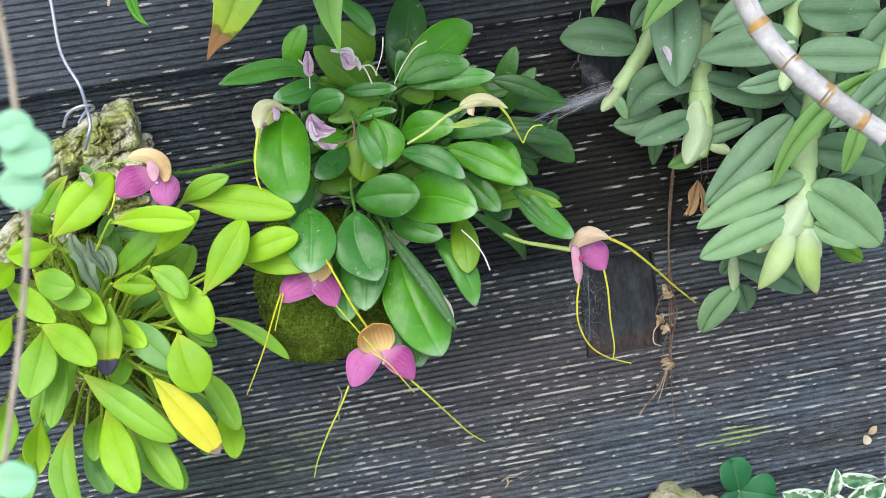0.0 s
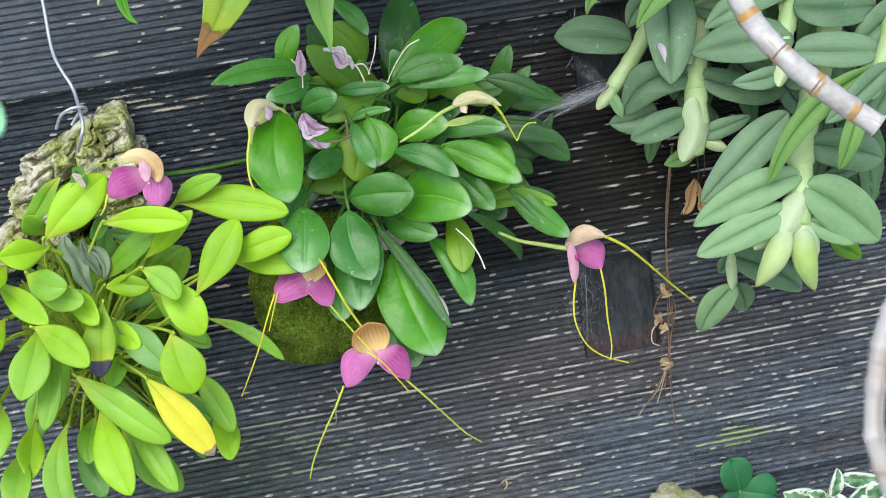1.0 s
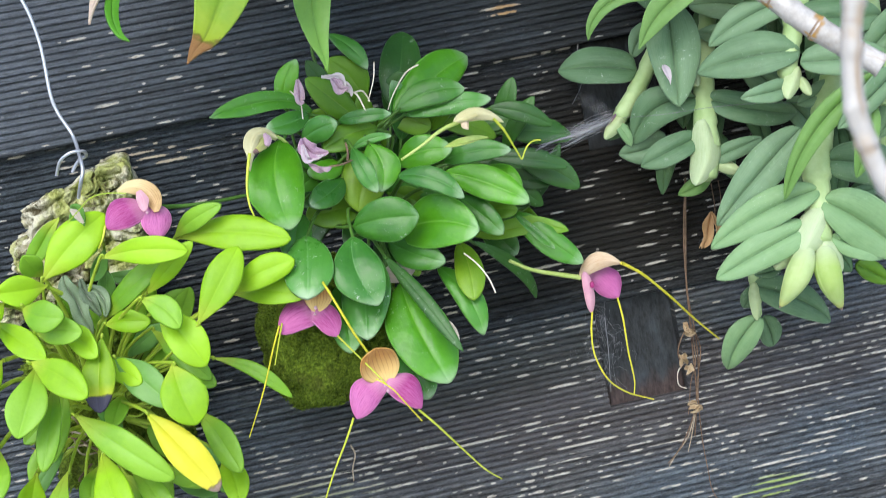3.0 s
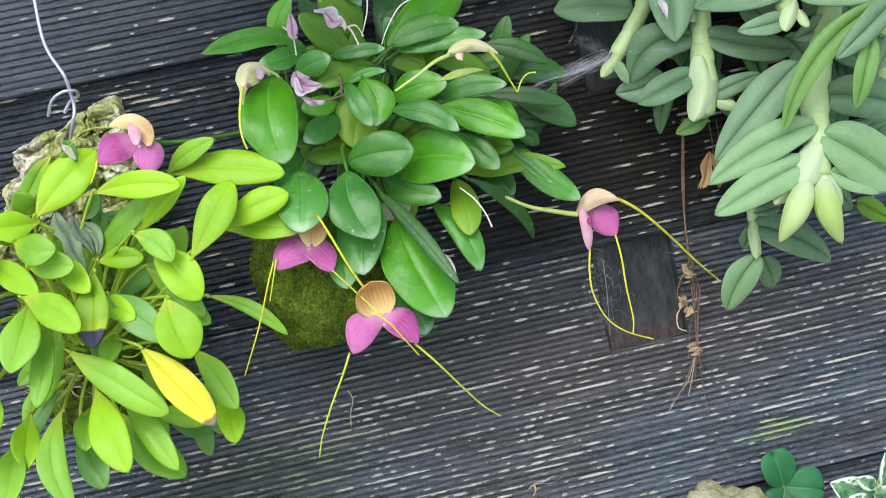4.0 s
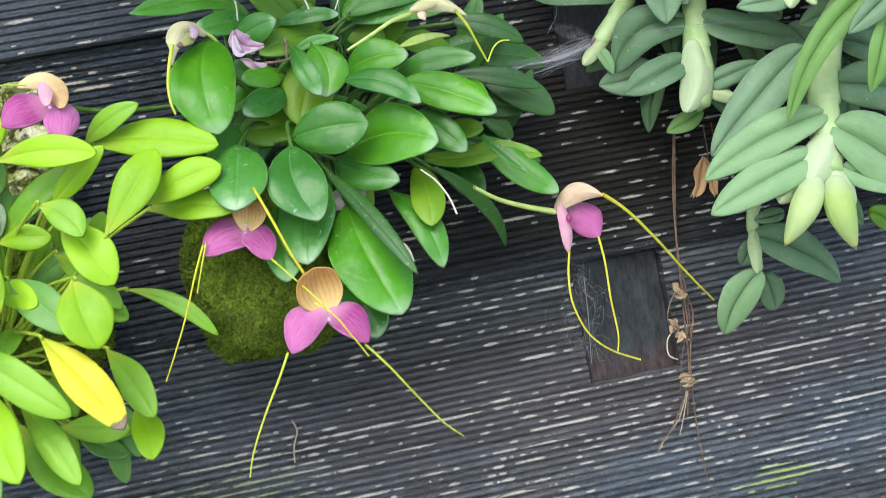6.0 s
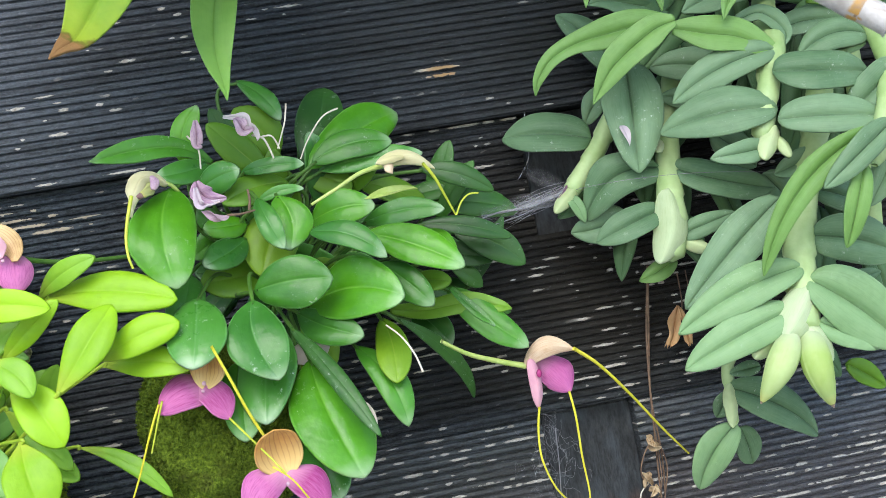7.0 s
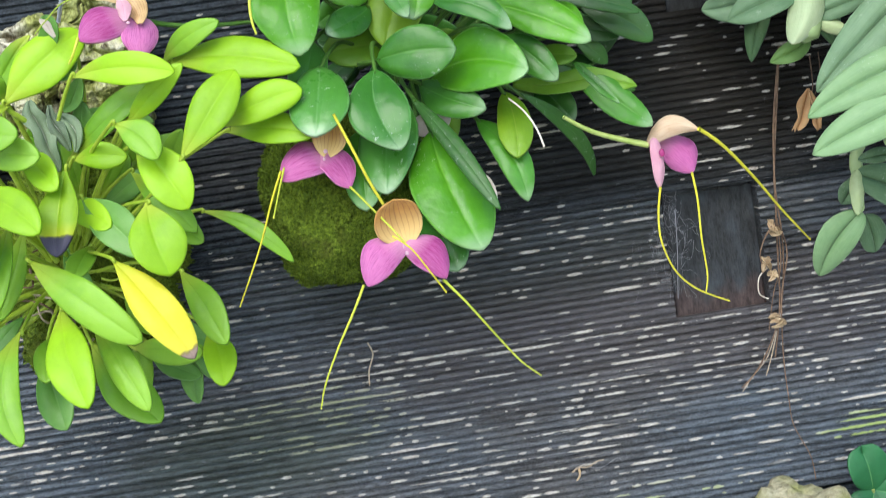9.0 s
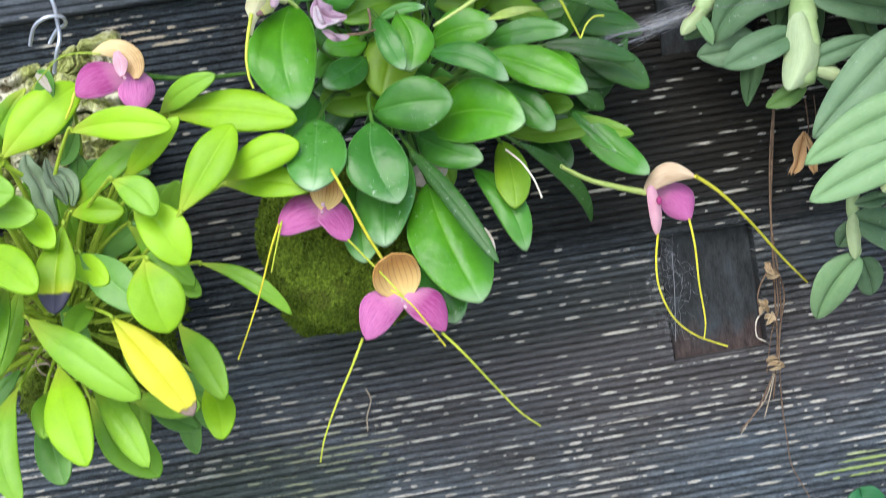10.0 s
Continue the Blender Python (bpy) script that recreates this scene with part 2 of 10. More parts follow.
def batten_material():
    """Smooth blue-black board with dust and a brown wet foot."""
    m = Mat("smooth_dark_wood", 0.6, 0.35)
    tc = m.coords()
    z = m.n("SeparateXYZ", Vector=tc).outputs[2]
    fine, slow = m.noise(m.coords((500, 300, 160)), 1.0, 5.0, 0.7), m.noise(m.coords((90, 60, 40)), 1.0, 4.0)
    col = m.mix(m.ramp(fine, 0.35, 0.66), (0.008, 0.0095, 0.010), (0.036, 0.040, 0.042))
    col = m.mix(m.math("MULTIPLY", m.ramp(slow, 0.50, 0.66), 0.35), col, (0.07, 0.085, 0.10))
    foot = m.math("ADD", z, m.math("MULTIPLY", m.math("SUBTRACT", slow, 0.5), 0.03))
    col = m.mix(m.math("MULTIPLY", m.ramp(foot, 0.020, 0.010), 0.85), col, m.mix(m.ramp(fine, 0.35, 0.66), (0.022, 0.013, 0.011), (0.085, 0.054, 0.048)))
    m.colour(col)
    m.bump(m.math("ADD", fine, slow), 0.6, 0.0012)
    return m.m


m_batten = batten_material()
# Colour of the unseen ground, pale so that it bounces light up the wall.
m_bounce_ground = plain("pale_bounce_ground", (0.30, 0.30, 0.29), (0.64, 0.64, 0.62), 0.95, 90.0, 1.0, 0.01)
m_lime = leaf_material("lime_leaf", (0.21, 0.42, 0.006), (0.35, 0.62, 0.015), 0.38, (0.30, 0.50, 0.02), 0.35, edge=0.12, foot=(0.42, 0.52, 0.05))
m_lime_green = leaf_material("fresh_leaf", (0.13, 0.32, 0.012), (0.26, 0.50, 0.035), 0.34, (0.18, 0.36, 0.03), 0.35, edge=0.15, foot=(0.42, 0.52, 0.05))
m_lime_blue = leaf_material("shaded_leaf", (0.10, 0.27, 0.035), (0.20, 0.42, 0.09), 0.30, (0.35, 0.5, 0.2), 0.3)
m_yellow = leaf_material("yellow_leaf", (0.62, 0.58, 0.015), (0.80, 0.74, 0.08), 0.4, (0.7, 0.6, 0.02), 0.3, (0.42, 0.30, 0.24), 0.95, foot=(0.40, 0.50, 0.02))
m_purple = leaf_material("dying_leaf", (0.20, 0.38, 0.006), (0.36, 0.56, 0.015), 0.4, (0.5, 0.6, 0.1), 0.3, (0.06, 0.055, 0.09), 0.80)
m_deep = leaf_material("deep_green_leaf", (0.026, 0.125, 0.009), (0.068, 0.25, 0.018), 0.27, (0.13, 0.33, 0.06), 0.4, clear=0.12, dust=0.30, edge=0.5, tip_pale=0.5)
m_mid = leaf_material("bright_green_leaf", (0.050, 0.21, 0.006), (0.115, 0.37, 0.015), 0.26, (0.20, 0.45, 0.06), 0.4, clear=0.16, dust=0.24, edge=0.5, tip_pale=0.6)
m_teal = leaf_material("bluish_green_leaf", (0.028, 0.135, 0.014), (0.072, 0.25, 0.032), 0.24, (0.14, 0.32, 0.10), 0.4, clear=0.10, dust=0.50, edge=0.55, tip_pale=0.7)
# For dark dusty leaves, and inner leaves with their shade in the colour.
m_dark = leaf_material("dark_and_shaded_leaf", (0.014, 0.062, 0.008), (0.040, 0.140, 0.016), 0.34, (0.10, 0.22, 0.06), 0.4, clear=0.08, dust=0.5)
m_olive = leaf_material("olive_leaf", (0.08, 0.21, 0.010), (0.16, 0.34, 0.02), 0.35, (0.3, 0.4, 0.08), 0.3)
m_yellowish = leaf_material("yellowing_leaf", (0.13, 0.27, 0.010), (0.26, 0.44, 0.02), 0.33, (0.35, 0.45, 0.08), 0.3, clear=0.2)
m_grey = leaf_material("grey_green_leaf", (0.085, 0.173, 0.076), (0.185, 0.302, 0.158), 0.45, (0.045, 0.10, 0.04), 0.9, clear=0.15, dust=0.35, streaks=0.3)
# Shaded copy of m_grey for the back leaves, their shade put into the colour.
m_grey_shade = leaf_material("shaded_grey_green_leaf", (0.055, 0.125, 0.042), (0.11, 0.215, 0.085), 0.5, (0.03, 0.07, 0.025), 0.8, clear=0.12, dust=0.25, streaks=0.3)
m_grey_light = leaf_material("pale_grey_green_leaf", (0.15, 0.285, 0.108), (0.26, 0.42, 0.198), 0.45, (0.08, 0.17, 0.06), 0.8, clear=0.18, dust=0.2, streaks=0.3)
m_grey_young = leaf_material("young_green_leaf", (0.125, 0.27, 0.052), (0.215, 0.39, 0.108), 0.42, (0.09, 0.20, 0.04), 0.8, clear=0.2, streaks=0.3)
m_strap = leaf_material("strap_leaf", (0.040, 0.19, 0.010), (0.11, 0.35, 0.022), 0.32, (0.35, 0.5, 0.15), 0.35, clear=0.3, veins=0.05)
m_strap_long = leaf_material("strap_leaf_pale_end", (0.12, 0.31, 0.04), (0.24, 0.46, 0.09), 0.30, (0.06, 0.18, 0.02), 0.5, clear=0.25, veins=0.05)
m_strap_tip = leaf_material("strap_leaf_brown_tip", (0.050, 0.20, 0.012), (0.13, 0.36, 0.03), 0.34, (0.05, 0.16, 0.02), 0.5, (0.42, 0.22, 0.09), 0.89, clear=0.3, veins=0.05)
m_strap_dry = leaf_material("strap_leaf_dry_tip", (0.05, 0.19, 0.015), (0.12, 0.34, 0.03), 0.4, (0.4, 0.5, 0.15), 0.35, (0.68, 0.55, 0.43), 0.86, clear=0.3, veins=0.05)
m_strap_cut = leaf_material("strap_leaf_cut", (0.045, 0.19, 0.012), (0.11, 0.33, 0.03), 0.38, (0.2, 0.4, 0.1), 0.3, (0.50, 0.36, 0.24), 0.935, clear=0.3)
m_clover = leaf_material("clover_leaf", (0.010, 0.09, 0.028), (0.026, 0.16, 0.05), 0.45, (0.2, 0.42, 0.15), 0.4, clear=0.15)
m_pale_leaf = leaf_material("pale_leaf", (0.40, 0.74, 0.44), (0.50, 0.84, 0.56), 0.5, (0.5, 0.7, 0.4), 0.3, clear=0.45)
m_dead = leaf_material("dead_grey_leaf", (0.040, 0.080, 0.030), (0.155, 0.235, 0.11), 0.6, (0.5, 0.52, 0.44), 0.9, veins=0.25, clear=0.1)
m_magenta = leaf_material("magenta_sepal", (0.34, 0.028, 0.18), (0.62, 0.19, 0.43), 0.6, (0.27, 0.02, 0.14), 0.35, clear=0.25, veins=0.06, streaks=0.55, edge=0.75, foot=(0.66, 0.30, 0.46))
m_magenta_pale = leaf_material("pale_pink_sepal", (0.58, 0.25, 0.36), (0.75, 0.45, 0.50), 0.45, (0.45, 0.12, 0.22), 0.3, clear=0.25)
m_cream = leaf_material("cream_hood", (0.60, 0.40, 0.22), (0.84, 0.70, 0.52), 0.5, (0.5, 0.25, 0.12), 0.25, clear=0.3, streaks=0.7)
m_column = plain("pale_column", (0.50, 0.24, 0.36), (0.72, 0.48, 0.52), 0.5, 300.0, 0.2)
m_magenta_deep = plain("deep_magenta", (0.22, 0.01, 0.08), (0.36, 0.03, 0.16), 0.5, 300.0, 0.2)
m_twig_leaf = leaf_material("papery_husk", (0.46, 0.40, 0.32), (0.70, 0.64, 0.56), 0.7, (0.4, 0.3, 0.2), 0.3, clear=0.2)
m_husk = leaf_material("dry_husk", (0.34, 0.22, 0.11), (0.62, 0.48, 0.30), 0.8, (0.3, 0.16, 0.07), 0.4)
m_tan_tip = leaf_material("yellow_leaf_tan_tip", (0.52, 0.55, 0.03), (0.66, 0.66, 0.08), 0.5, (0.6, 0.6, 0.1), 0.2, (0.86, 0.58, 0.36), 0.60)
m_cream_green = leaf_material("fading_hood", (0.56, 0.52, 0.24), (0.74, 0.70, 0.46), 0.5, (0.5, 0.4, 0.2), 0.4, clear=0.25)
m_petal_white = leaf_material("pale_lilac_petal", (0.50, 0.38, 0.48), (0.74, 0.67, 0.66), 0.5, (0.6, 0.5, 0.7), 0.3, clear=0.3)
m_withered = leaf_material("withered_petal", (0.28, 0.11, 0.25), (0.60, 0.45, 0.50), 0.7, (0.7, 0.6, 0.6), 0.3, clear=0.25, streaks=0.8)
m_tail = plain("yellow_tail", (0.55, 0.50, 0.02), (0.72, 0.66, 0.06), 0.4, 300.0, 0.1)
m_tail_green = plain("green_yellow_tail", (0.38, 0.45, 0.03), (0.55, 0.58, 0.06), 0.4, 300.0, 0.1)
m_stalk = plain("pale_green_stalk", (0.30, 0.42, 0.08), (0.48, 0.56, 0.18), 0.4, 300.0, 0.1)
m_petiole = plain("leaf_stalk", (0.22, 0.34, 0.02), (0.40, 0.52, 0.05), 0.4, 300.0, 0.15)
m_root = plain("dry_root", (0.08, 0.05, 0.034), (0.25, 0.16, 0.10), 0.8, 400.0, 0.6)
m_petiole_dark = plain("dark_leaf_stalk", (0.04, 0.11, 0.015), (0.09, 0.20, 0.03), 0.45, 300.0, 0.15)
m_root_pale = plain("pale_root", (0.28, 0.22, 0.15), (0.48, 0.40, 0.30), 0.8, 400.0, 0.6)
m_twig = plain("dry_white_twig", (0.50, 0.42, 0.32), (0.72, 0.66, 0.56), 0.7, 300.0, 0.3)
m_wire = Mat("galvanised_wire", 0.32, 0.5).colour((0.52, 0.54, 0.60))
m_wire.b.inputs["Metallic"].default_value = 0.6
m_wire = m_wire.m
m_web = plain("dusty_web", (0.25, 0.25, 0.27), (0.45, 0.45, 0.47), 0.9, 300.0, 0.2)
m_web.node_tree.nodes["Principled BSDF"].inputs["Alpha"].default_value = 0.55
m_drybrown = leaf_material("dry_brown_leaf", (0.34, 0.17, 0.06), (0.62, 0.39, 0.19), 0.7, (0.3, 0.12, 0.04), 0.4)


def web_sheet_material():
    """Torn dusty web: mostly holes."""
    m = Mat("web_sheet", 0.9, 0.1)
    tc = m.coords((60, 60, 240))
    a, b = m.noise(tc, 2.0, 5.0, 0.7), m.noise(m.coords(), 40.0, 3.0)
    m.colour((0.36, 0.36, 0.37))
    v = m.n("SeparateXYZ", Vector=m.n("UVMap").outputs[0]).outputs[1]
    rim = m.ramp(m.math("ABSOLUTE", m.math("SUBTRACT", v, 0.5)), 0.5, 0.1)
    m.put(m.math("MULTIPLY", m.math("MULTIPLY", m.ramp(m.math("ADD", a, m.math("MULTIPLY", b, 0.4)), 0.60, 0.95), 0.26), rim), m.b.inputs["Alpha"])
    return m.m


m_web_sheet = web_sheet_material()


def moss_material():
    m = Mat("moss", 0.95, 0.2)
    tc = m.coords()
    a, b = m.noise(tc, 700.0, 4.0, 0.7), m.noise(tc, 55.0, 4.0)
    col = m.mix(m.ramp(a, 0.3, 0.7), (0.034, 0.074, 0.006), (0.25, 0.35, 0.030))
    col = m.mix(m.math("MULTIPLY", m.ramp(b, 0.55, 0.75), 0.6), col, (0.07, 0.055, 0.018))
    m.colour(col)
    m.bump(a, 1.0, 0.002)
    return m.m


def bark_material():
    """Pale flaking cork with yellow-green lichen and brown furrows."""
    m = Mat("cork_bark", 0.9, 0.2)
    tc = m.coords((1, 1, 0.7))
    a, b, c = m.noise(tc, 150.0, 7.0, 0.72), m.noise(tc, 45.0, 4.0), m.noise(tc, 60.0, 6.0, 0.7)
    col = m.mix(m.ramp(a, 0.34, 0.52), (0.20, 0.17, 0.09), (0.70, 0.66, 0.50))
    col = m.mix(m.ramp(b, 0.40, 0.54), col, m.mix(m.ramp(a, 0.38, 0.60), (0.14, 0.16, 0.03), (0.54, 0.56, 0.20)))
    col = m.mix(m.ramp(c, 0.55, 0.62), col, m.mix(a, (0.05, 0.042, 0.022), (0.20, 0.16, 0.08)))
    m.colour(col)
    m.bump(m.math("ADD", a, m.math("MULTIPLY", c, -0.8)), 1.0, 0.003)
    return m.m


def hood_material(name, dark, light, root, stripe):
    """A hood with dark lengthwise stripes, paler at its foot."""
    m = Mat(name, 0.45, 0.4)
    uv = m.n("UVMap").outputs[0]
    sep = m.n("SeparateXYZ", Vector=uv)
    u, v = sep.outputs[0], sep.outputs[1]
    a = m.noise(m.coords(), 300.0, 3.0)
    line = m.math("ABSOLUTE", m.math("SUBTRACT", m.math("FRACT", m.math("ADD", m.math("MULTIPLY", v, 9.0), m.math("MULTIPLY", a, 0.4))), 0.5))
    col = m.mix(m.ramp(a, 0.3, 0.7), dark, light)
    col = m.mix(m.ramp(m.math("ADD", u, m.math("MULTIPLY", m.math("SUBTRACT", a, 0.5), 0.2)), 0.75, 0.15), col, root)
    m.colour(m.mix(m.math("MULTIPLY", m.ramp(line, 0.16, 0.03), m.math("MULTIPLY", 0.5, m.ramp(u, 0.05, 0.6))), col, stripe))
    return m.m


def cane_material(name, strength):
    """Silvery papery cane with brown rings."""
    m = Mat(name, 0.4, 0.5)
    uv = m.n("UVMap").outputs[0]
    sep = m.n("SeparateXYZ", Vector=uv)
    u, v = sep.outputs[0], sep.outputs[1]
    a = m.noise(m.coords((1, 1, 1)), 90.0, 5.0, 0.65)
    b = m.noise(m.coords((1, 1, 1)), 500.0, 4.0)
    col = m.mix(m.ramp(a, 0.35, 0.65), (0.30, 0.27, 0.235), (0.56, 0.53, 0.50))
    ring = m.math("ABSOLUTE", m.math("SUBTRACT", m.math("FRACT", m.math("ADD", u, m.math("MULTIPLY", a, 0.10))), 0.5))
    col = m.mix(m.math("MULTIPLY", m.ramp(ring, 0.030, 0.018), strength), col, (0.20, 0.13, 0.08))
    side = m.math("FRACT", m.math("ADD", m.math("MULTIPLY", m.math("FLOOR", m.math("ADD", u, 0.5)), 0.37), v))
    patch = m.math("MULTIPLY", m.ramp(m.math("ADD", ring, m.math("MULTIPLY", b, 0.12)), 0.22, 0.16), m.ramp(m.math("ABSOLUTE", m.math("SUBTRACT", side, 0.5)), 0.24, 0.16))
    col = m.mix(m.math("MULTIPLY", patch, strength), col, m.mix(m.ramp(a, 0.45, 0.55), (0.42, 0.23, 0.05), (0.30, 0.19, 0.10)))
    streak = m.noise(m.n("CombineXYZ", X=m.math("MULTIPLY", u, 0.7), Y=m.math("MULTIPLY", v, 9.0), Z=0.0).outputs[0], 1.0, 3.0)
    col = m.mix(m.ramp(streak, 0.58, 0.66), col, (0.33, 0.25, 0.18))
    m.colour(col)
    m.bump(a, 0.4, 0.0008)
    return m.m


def variegated_material():
    m = Mat("variegated_ivy", 0.4, 0.5)
    uv = m.n("UVMap").outputs[0]
    v = m.n("SeparateXYZ", Vector=uv).outputs[1]
    off = m.math("ABSOLUTE", m.math("SUBTRACT", v, 0.5))
    a = m.noise(m.coords(), 170.0, 3.0)
    f = m.math("ADD", off, m.math("MULTIPLY", m.math("SUBTRACT", a, 0.5), 0.9))
    m.colour(m.mix(m.ramp(f, 0.30, 0.33), m.mix(m.ramp(a, 0.35, 0.65), (0.02, 0.10, 0.035), (0.20, 0.36, 0.17)), (0.62, 0.68, 0.55)))
    return m.m


m_moss, m_bark, m_hood, m_cane, m_ivy = moss_material(), bark_material(), hood_material("striped_hood", (0.42, 0.20, 0.045), (0.56, 0.31, 0.08), (0.72, 0.52, 0.20), (0.26, 0.08, 0.04)), cane_material("papery_cane", 1.0), variegated_material()
m_hood_pale = hood_material("pale_striped_hood", (0.42, 0.26, 0.10), (0.58, 0.39, 0.18), (0.60, 0.48, 0.23), (0.24, 0.08, 0.04))
m_cane_pale = cane_material("papery_cane_pale", 0.3)


def stone_material():
    """Crumbly yellow-grey stone with a mossy green side."""
    m = Mat("yellow_stone", 0.95, 0.2)
    tc = m.coords()
    a, b, c = m.noise(tc, 260.0, 6.0, 0.75), m.noise(tc, 60.0, 5.0, 0.65), m.noise(tc, 26.0, 3.0)
    col = m.mix(m.ramp(m.math("ADD", m.math("MULTIPLY", a, 0.5), m.math("MULTIPLY", b, 0.5)), 0.36, 0.62), (0.16, 0.145, 0.07), (0.66, 0.61, 0.40))
    col = m.mix(m.math("MULTIPLY", m.ramp(c, 0.50, 0.62), 0.75), col, m.mix(a, (0.12, 0.15, 0.015), (0.42, 0.46, 0.06)))
    m.colour(col)
    m.bump(m.math("ADD", m.math("MULTIPLY", a, 0.5), b), 1.0, 0.006)
    return m.m


m_stone = stone_material()


# ---------------------------------------------------------------- builders
def thing(name, place, label, category, group="", kind=""):
    ob = new(name)
    ob.empty_display_size = 0.02
    ob.location = place
    return tagged(ob, label, category, group, kind)


def mesh_object(name, verts, faces, material, parent=None, uvs=None, smooth=True, label=""):
    """One mesh object from world coordinates, under its parent."""
    me = bpy.data.meshes.new(name)
    me.from_pydata([tuple(v) for v in verts], [], faces)
    if uvs is not None:
        layer = me.uv_layers.new(name="UVMap")
        for loop in me.loops:
            layer.data[loop.index].uv = uvs[loop.vertex_index]
    me.polygons.foreach_set("use_smooth", [smooth] * len(me.polygons))
    me.materials.append(material)
    ob = new(name, me)
    if parent:
        ob.parent = parent
        ob.matrix_parent_inverse = Matrix.Translation(-parent.location)
    return tagged(ob, label) if label else ob


ACROSS = (-1.0, -0.90, -0.68, -0.42, -0.20, -0.06, 0.0, 0.06, 0.20, 0.42, 0.68, 0.90, 1.0)


def leaf_mesh(parent, top, under, uvs, rows, material, name, label):
    """A thin closed leaf from the points of its upper and under side, row by row."""
    w = len(ACROSS)
    count = len(top)
    faces = []
    for i in range(rows):
        for j in range(w - 1):
            q = (i * w + j, i * w + j + 1, (i + 1) * w + j + 1, (i + 1) * w + j)
            faces.append(q)
            faces.append(tuple(count + k for k in reversed(q)))
        for j, flip in ((0, False), (w - 1, True)):
            q = (i * w + j, (i + 1) * w + j, count + (i + 1) * w + j, count + i * w + j)
            faces.append(tuple(reversed(q)) if flip else q)
    for i, flip in ((0, True), (rows, False)):
        for j in range(w - 1):
            q = (i * w + j, i * w + j + 1, count + i * w + j + 1, count + i * w + j)
            faces.append(tuple(reversed(q)) if flip else q)
    return mesh_object(name, top + under, faces, material, parent, uvs + uvs, label=label)


def leaf(parent, base, tip, width, material, bend=0.10, fold=0.20, roll=0.0, wide=0.54, blunt=0.66, sway=0.0, name="leaf", face=(0.0, -1.0, 0.25), thick=0.0009, label="", curl=0.0, point=False, clasp=0.0, shape=None, keel=0.05, notch=0.0):
    """A leaf from base to tip: bend lifts its middle, fold raises its sides, wide is where it is broadest.
    shape: where it is broadest, how it tapers to its base and to its tip. keel: how far its halves swell beside the midrib."""
    base, tip = Vector(base), Vector(tip)
    axis = tip - base
    length = axis.length
    a = axis / length
    n = Vector(face)
    n = (n - a * n.dot(a)).normalized()
    n = (Matrix.Rotation(radians(roll), 3, a) @ n).normalized()
    s = a.cross(n)
    rows = 18
    power = math.log(0.5) / math.log(wide)
    phase = noise.random() * 6.3
    droop = 0.06 + 0.10 * noise.random()
    twist = radians(26) * (noise.random() - 0.5) if shape else 0.0
    hook = 0.10 * noise.random() if shape else 0.0
    lop = 0.09 * (noise.random() - 0.5)
    top, uvs = [], []
    for i in range(rows + 1):
        k = i / rows
        u = (0.45 * k + 0.55 * (0.5 - 0.5 * math.cos(math.pi * k)))
        c = base + axis * u + n * (bend * length * 4 * u * (1 - u)) + s * (sway * length * 4 * u * (1 - u)) - n * (hook * length * u ** 4)
        if shape:
            peak, low, high = shape
            x = (u - peak) / (1 - peak) if u > peak else (peak - u) / peak
            body = max(0.0, 1 - x * x) ** (high if u > peak else low)
            half = 0.5 * width * max(0.045 if u > peak else 0.07, body, clasp * (1 - 2.2 * u) * min(1.0, 0.45 + 9 * u))
        else:
            q = blunt * (0.65 + 0.75 * u) if point else blunt * (1.30 - 0.60 * u)
            half = 0.5 * width * max(0.03, math.sin(math.pi * min(0.996, u) ** power) ** q, clasp * (1 - 2.2 * u))
        turn = curl * u * u + twist * (u - 0.35)
        lean = [1 + lop + 0.05 * math.sin(6.3 * u + phase * 2), 1 - lop + 0.05 * math.sin(7.4 * u - phase * 3)]
        s2 = (s * math.cos(turn) + n * math.sin(turn)).normalized()
        n2 = (n * math.cos(turn) - s * math.sin(turn)).normalized()
        for v in ACROSS:
            r = abs(v)
            lift = fold * half * 1.5 * r ** 1.25 + keel * half * math.sin(math.pi * r ** 0.6) - droop * half * r ** 5 + 0.09 * half * math.sin(5.5 * u + phase + 1.5 * v) * v * v
            back = a * (notch * length * max(0.0, 1 - r * 1.6) * max(0.0, u - 0.6) / 0.4)
            top.append(c + s2 * (half * v * lean[v > 0]) + n2 * lift - back)
            uvs.append((u, 0.5 + 0.5 * v))
    return leaf_mesh(parent, top, [p - n * thick for p in top], uvs, rows, material, name, label)


def smooth_line(points, steps=8):
    """Points of a smooth line through the given ones."""
    p = [Vector(q) for q in points]
    if len(p) == 2:
        return [p[0].lerp(p[1], k / steps) for k in range(steps + 1)]
    out = []
    for i in range(len(p) - 1):
        p0, p1, p2, p3 = p[max(0, i - 1)], p[i], p[i + 1], p[min(len(p) - 1, i + 2)]
        for k in range(steps):
            t = k / steps
            out.append(0.5 * (2 * p1 + (p2 - p0) * t + (2 * p0 - 5 * p1 + 4 * p2 - p3) * t * t + (3 * p1 - p0 - 3 * p2 + p3) * t ** 3))
    out.append(p[-1])
    return out


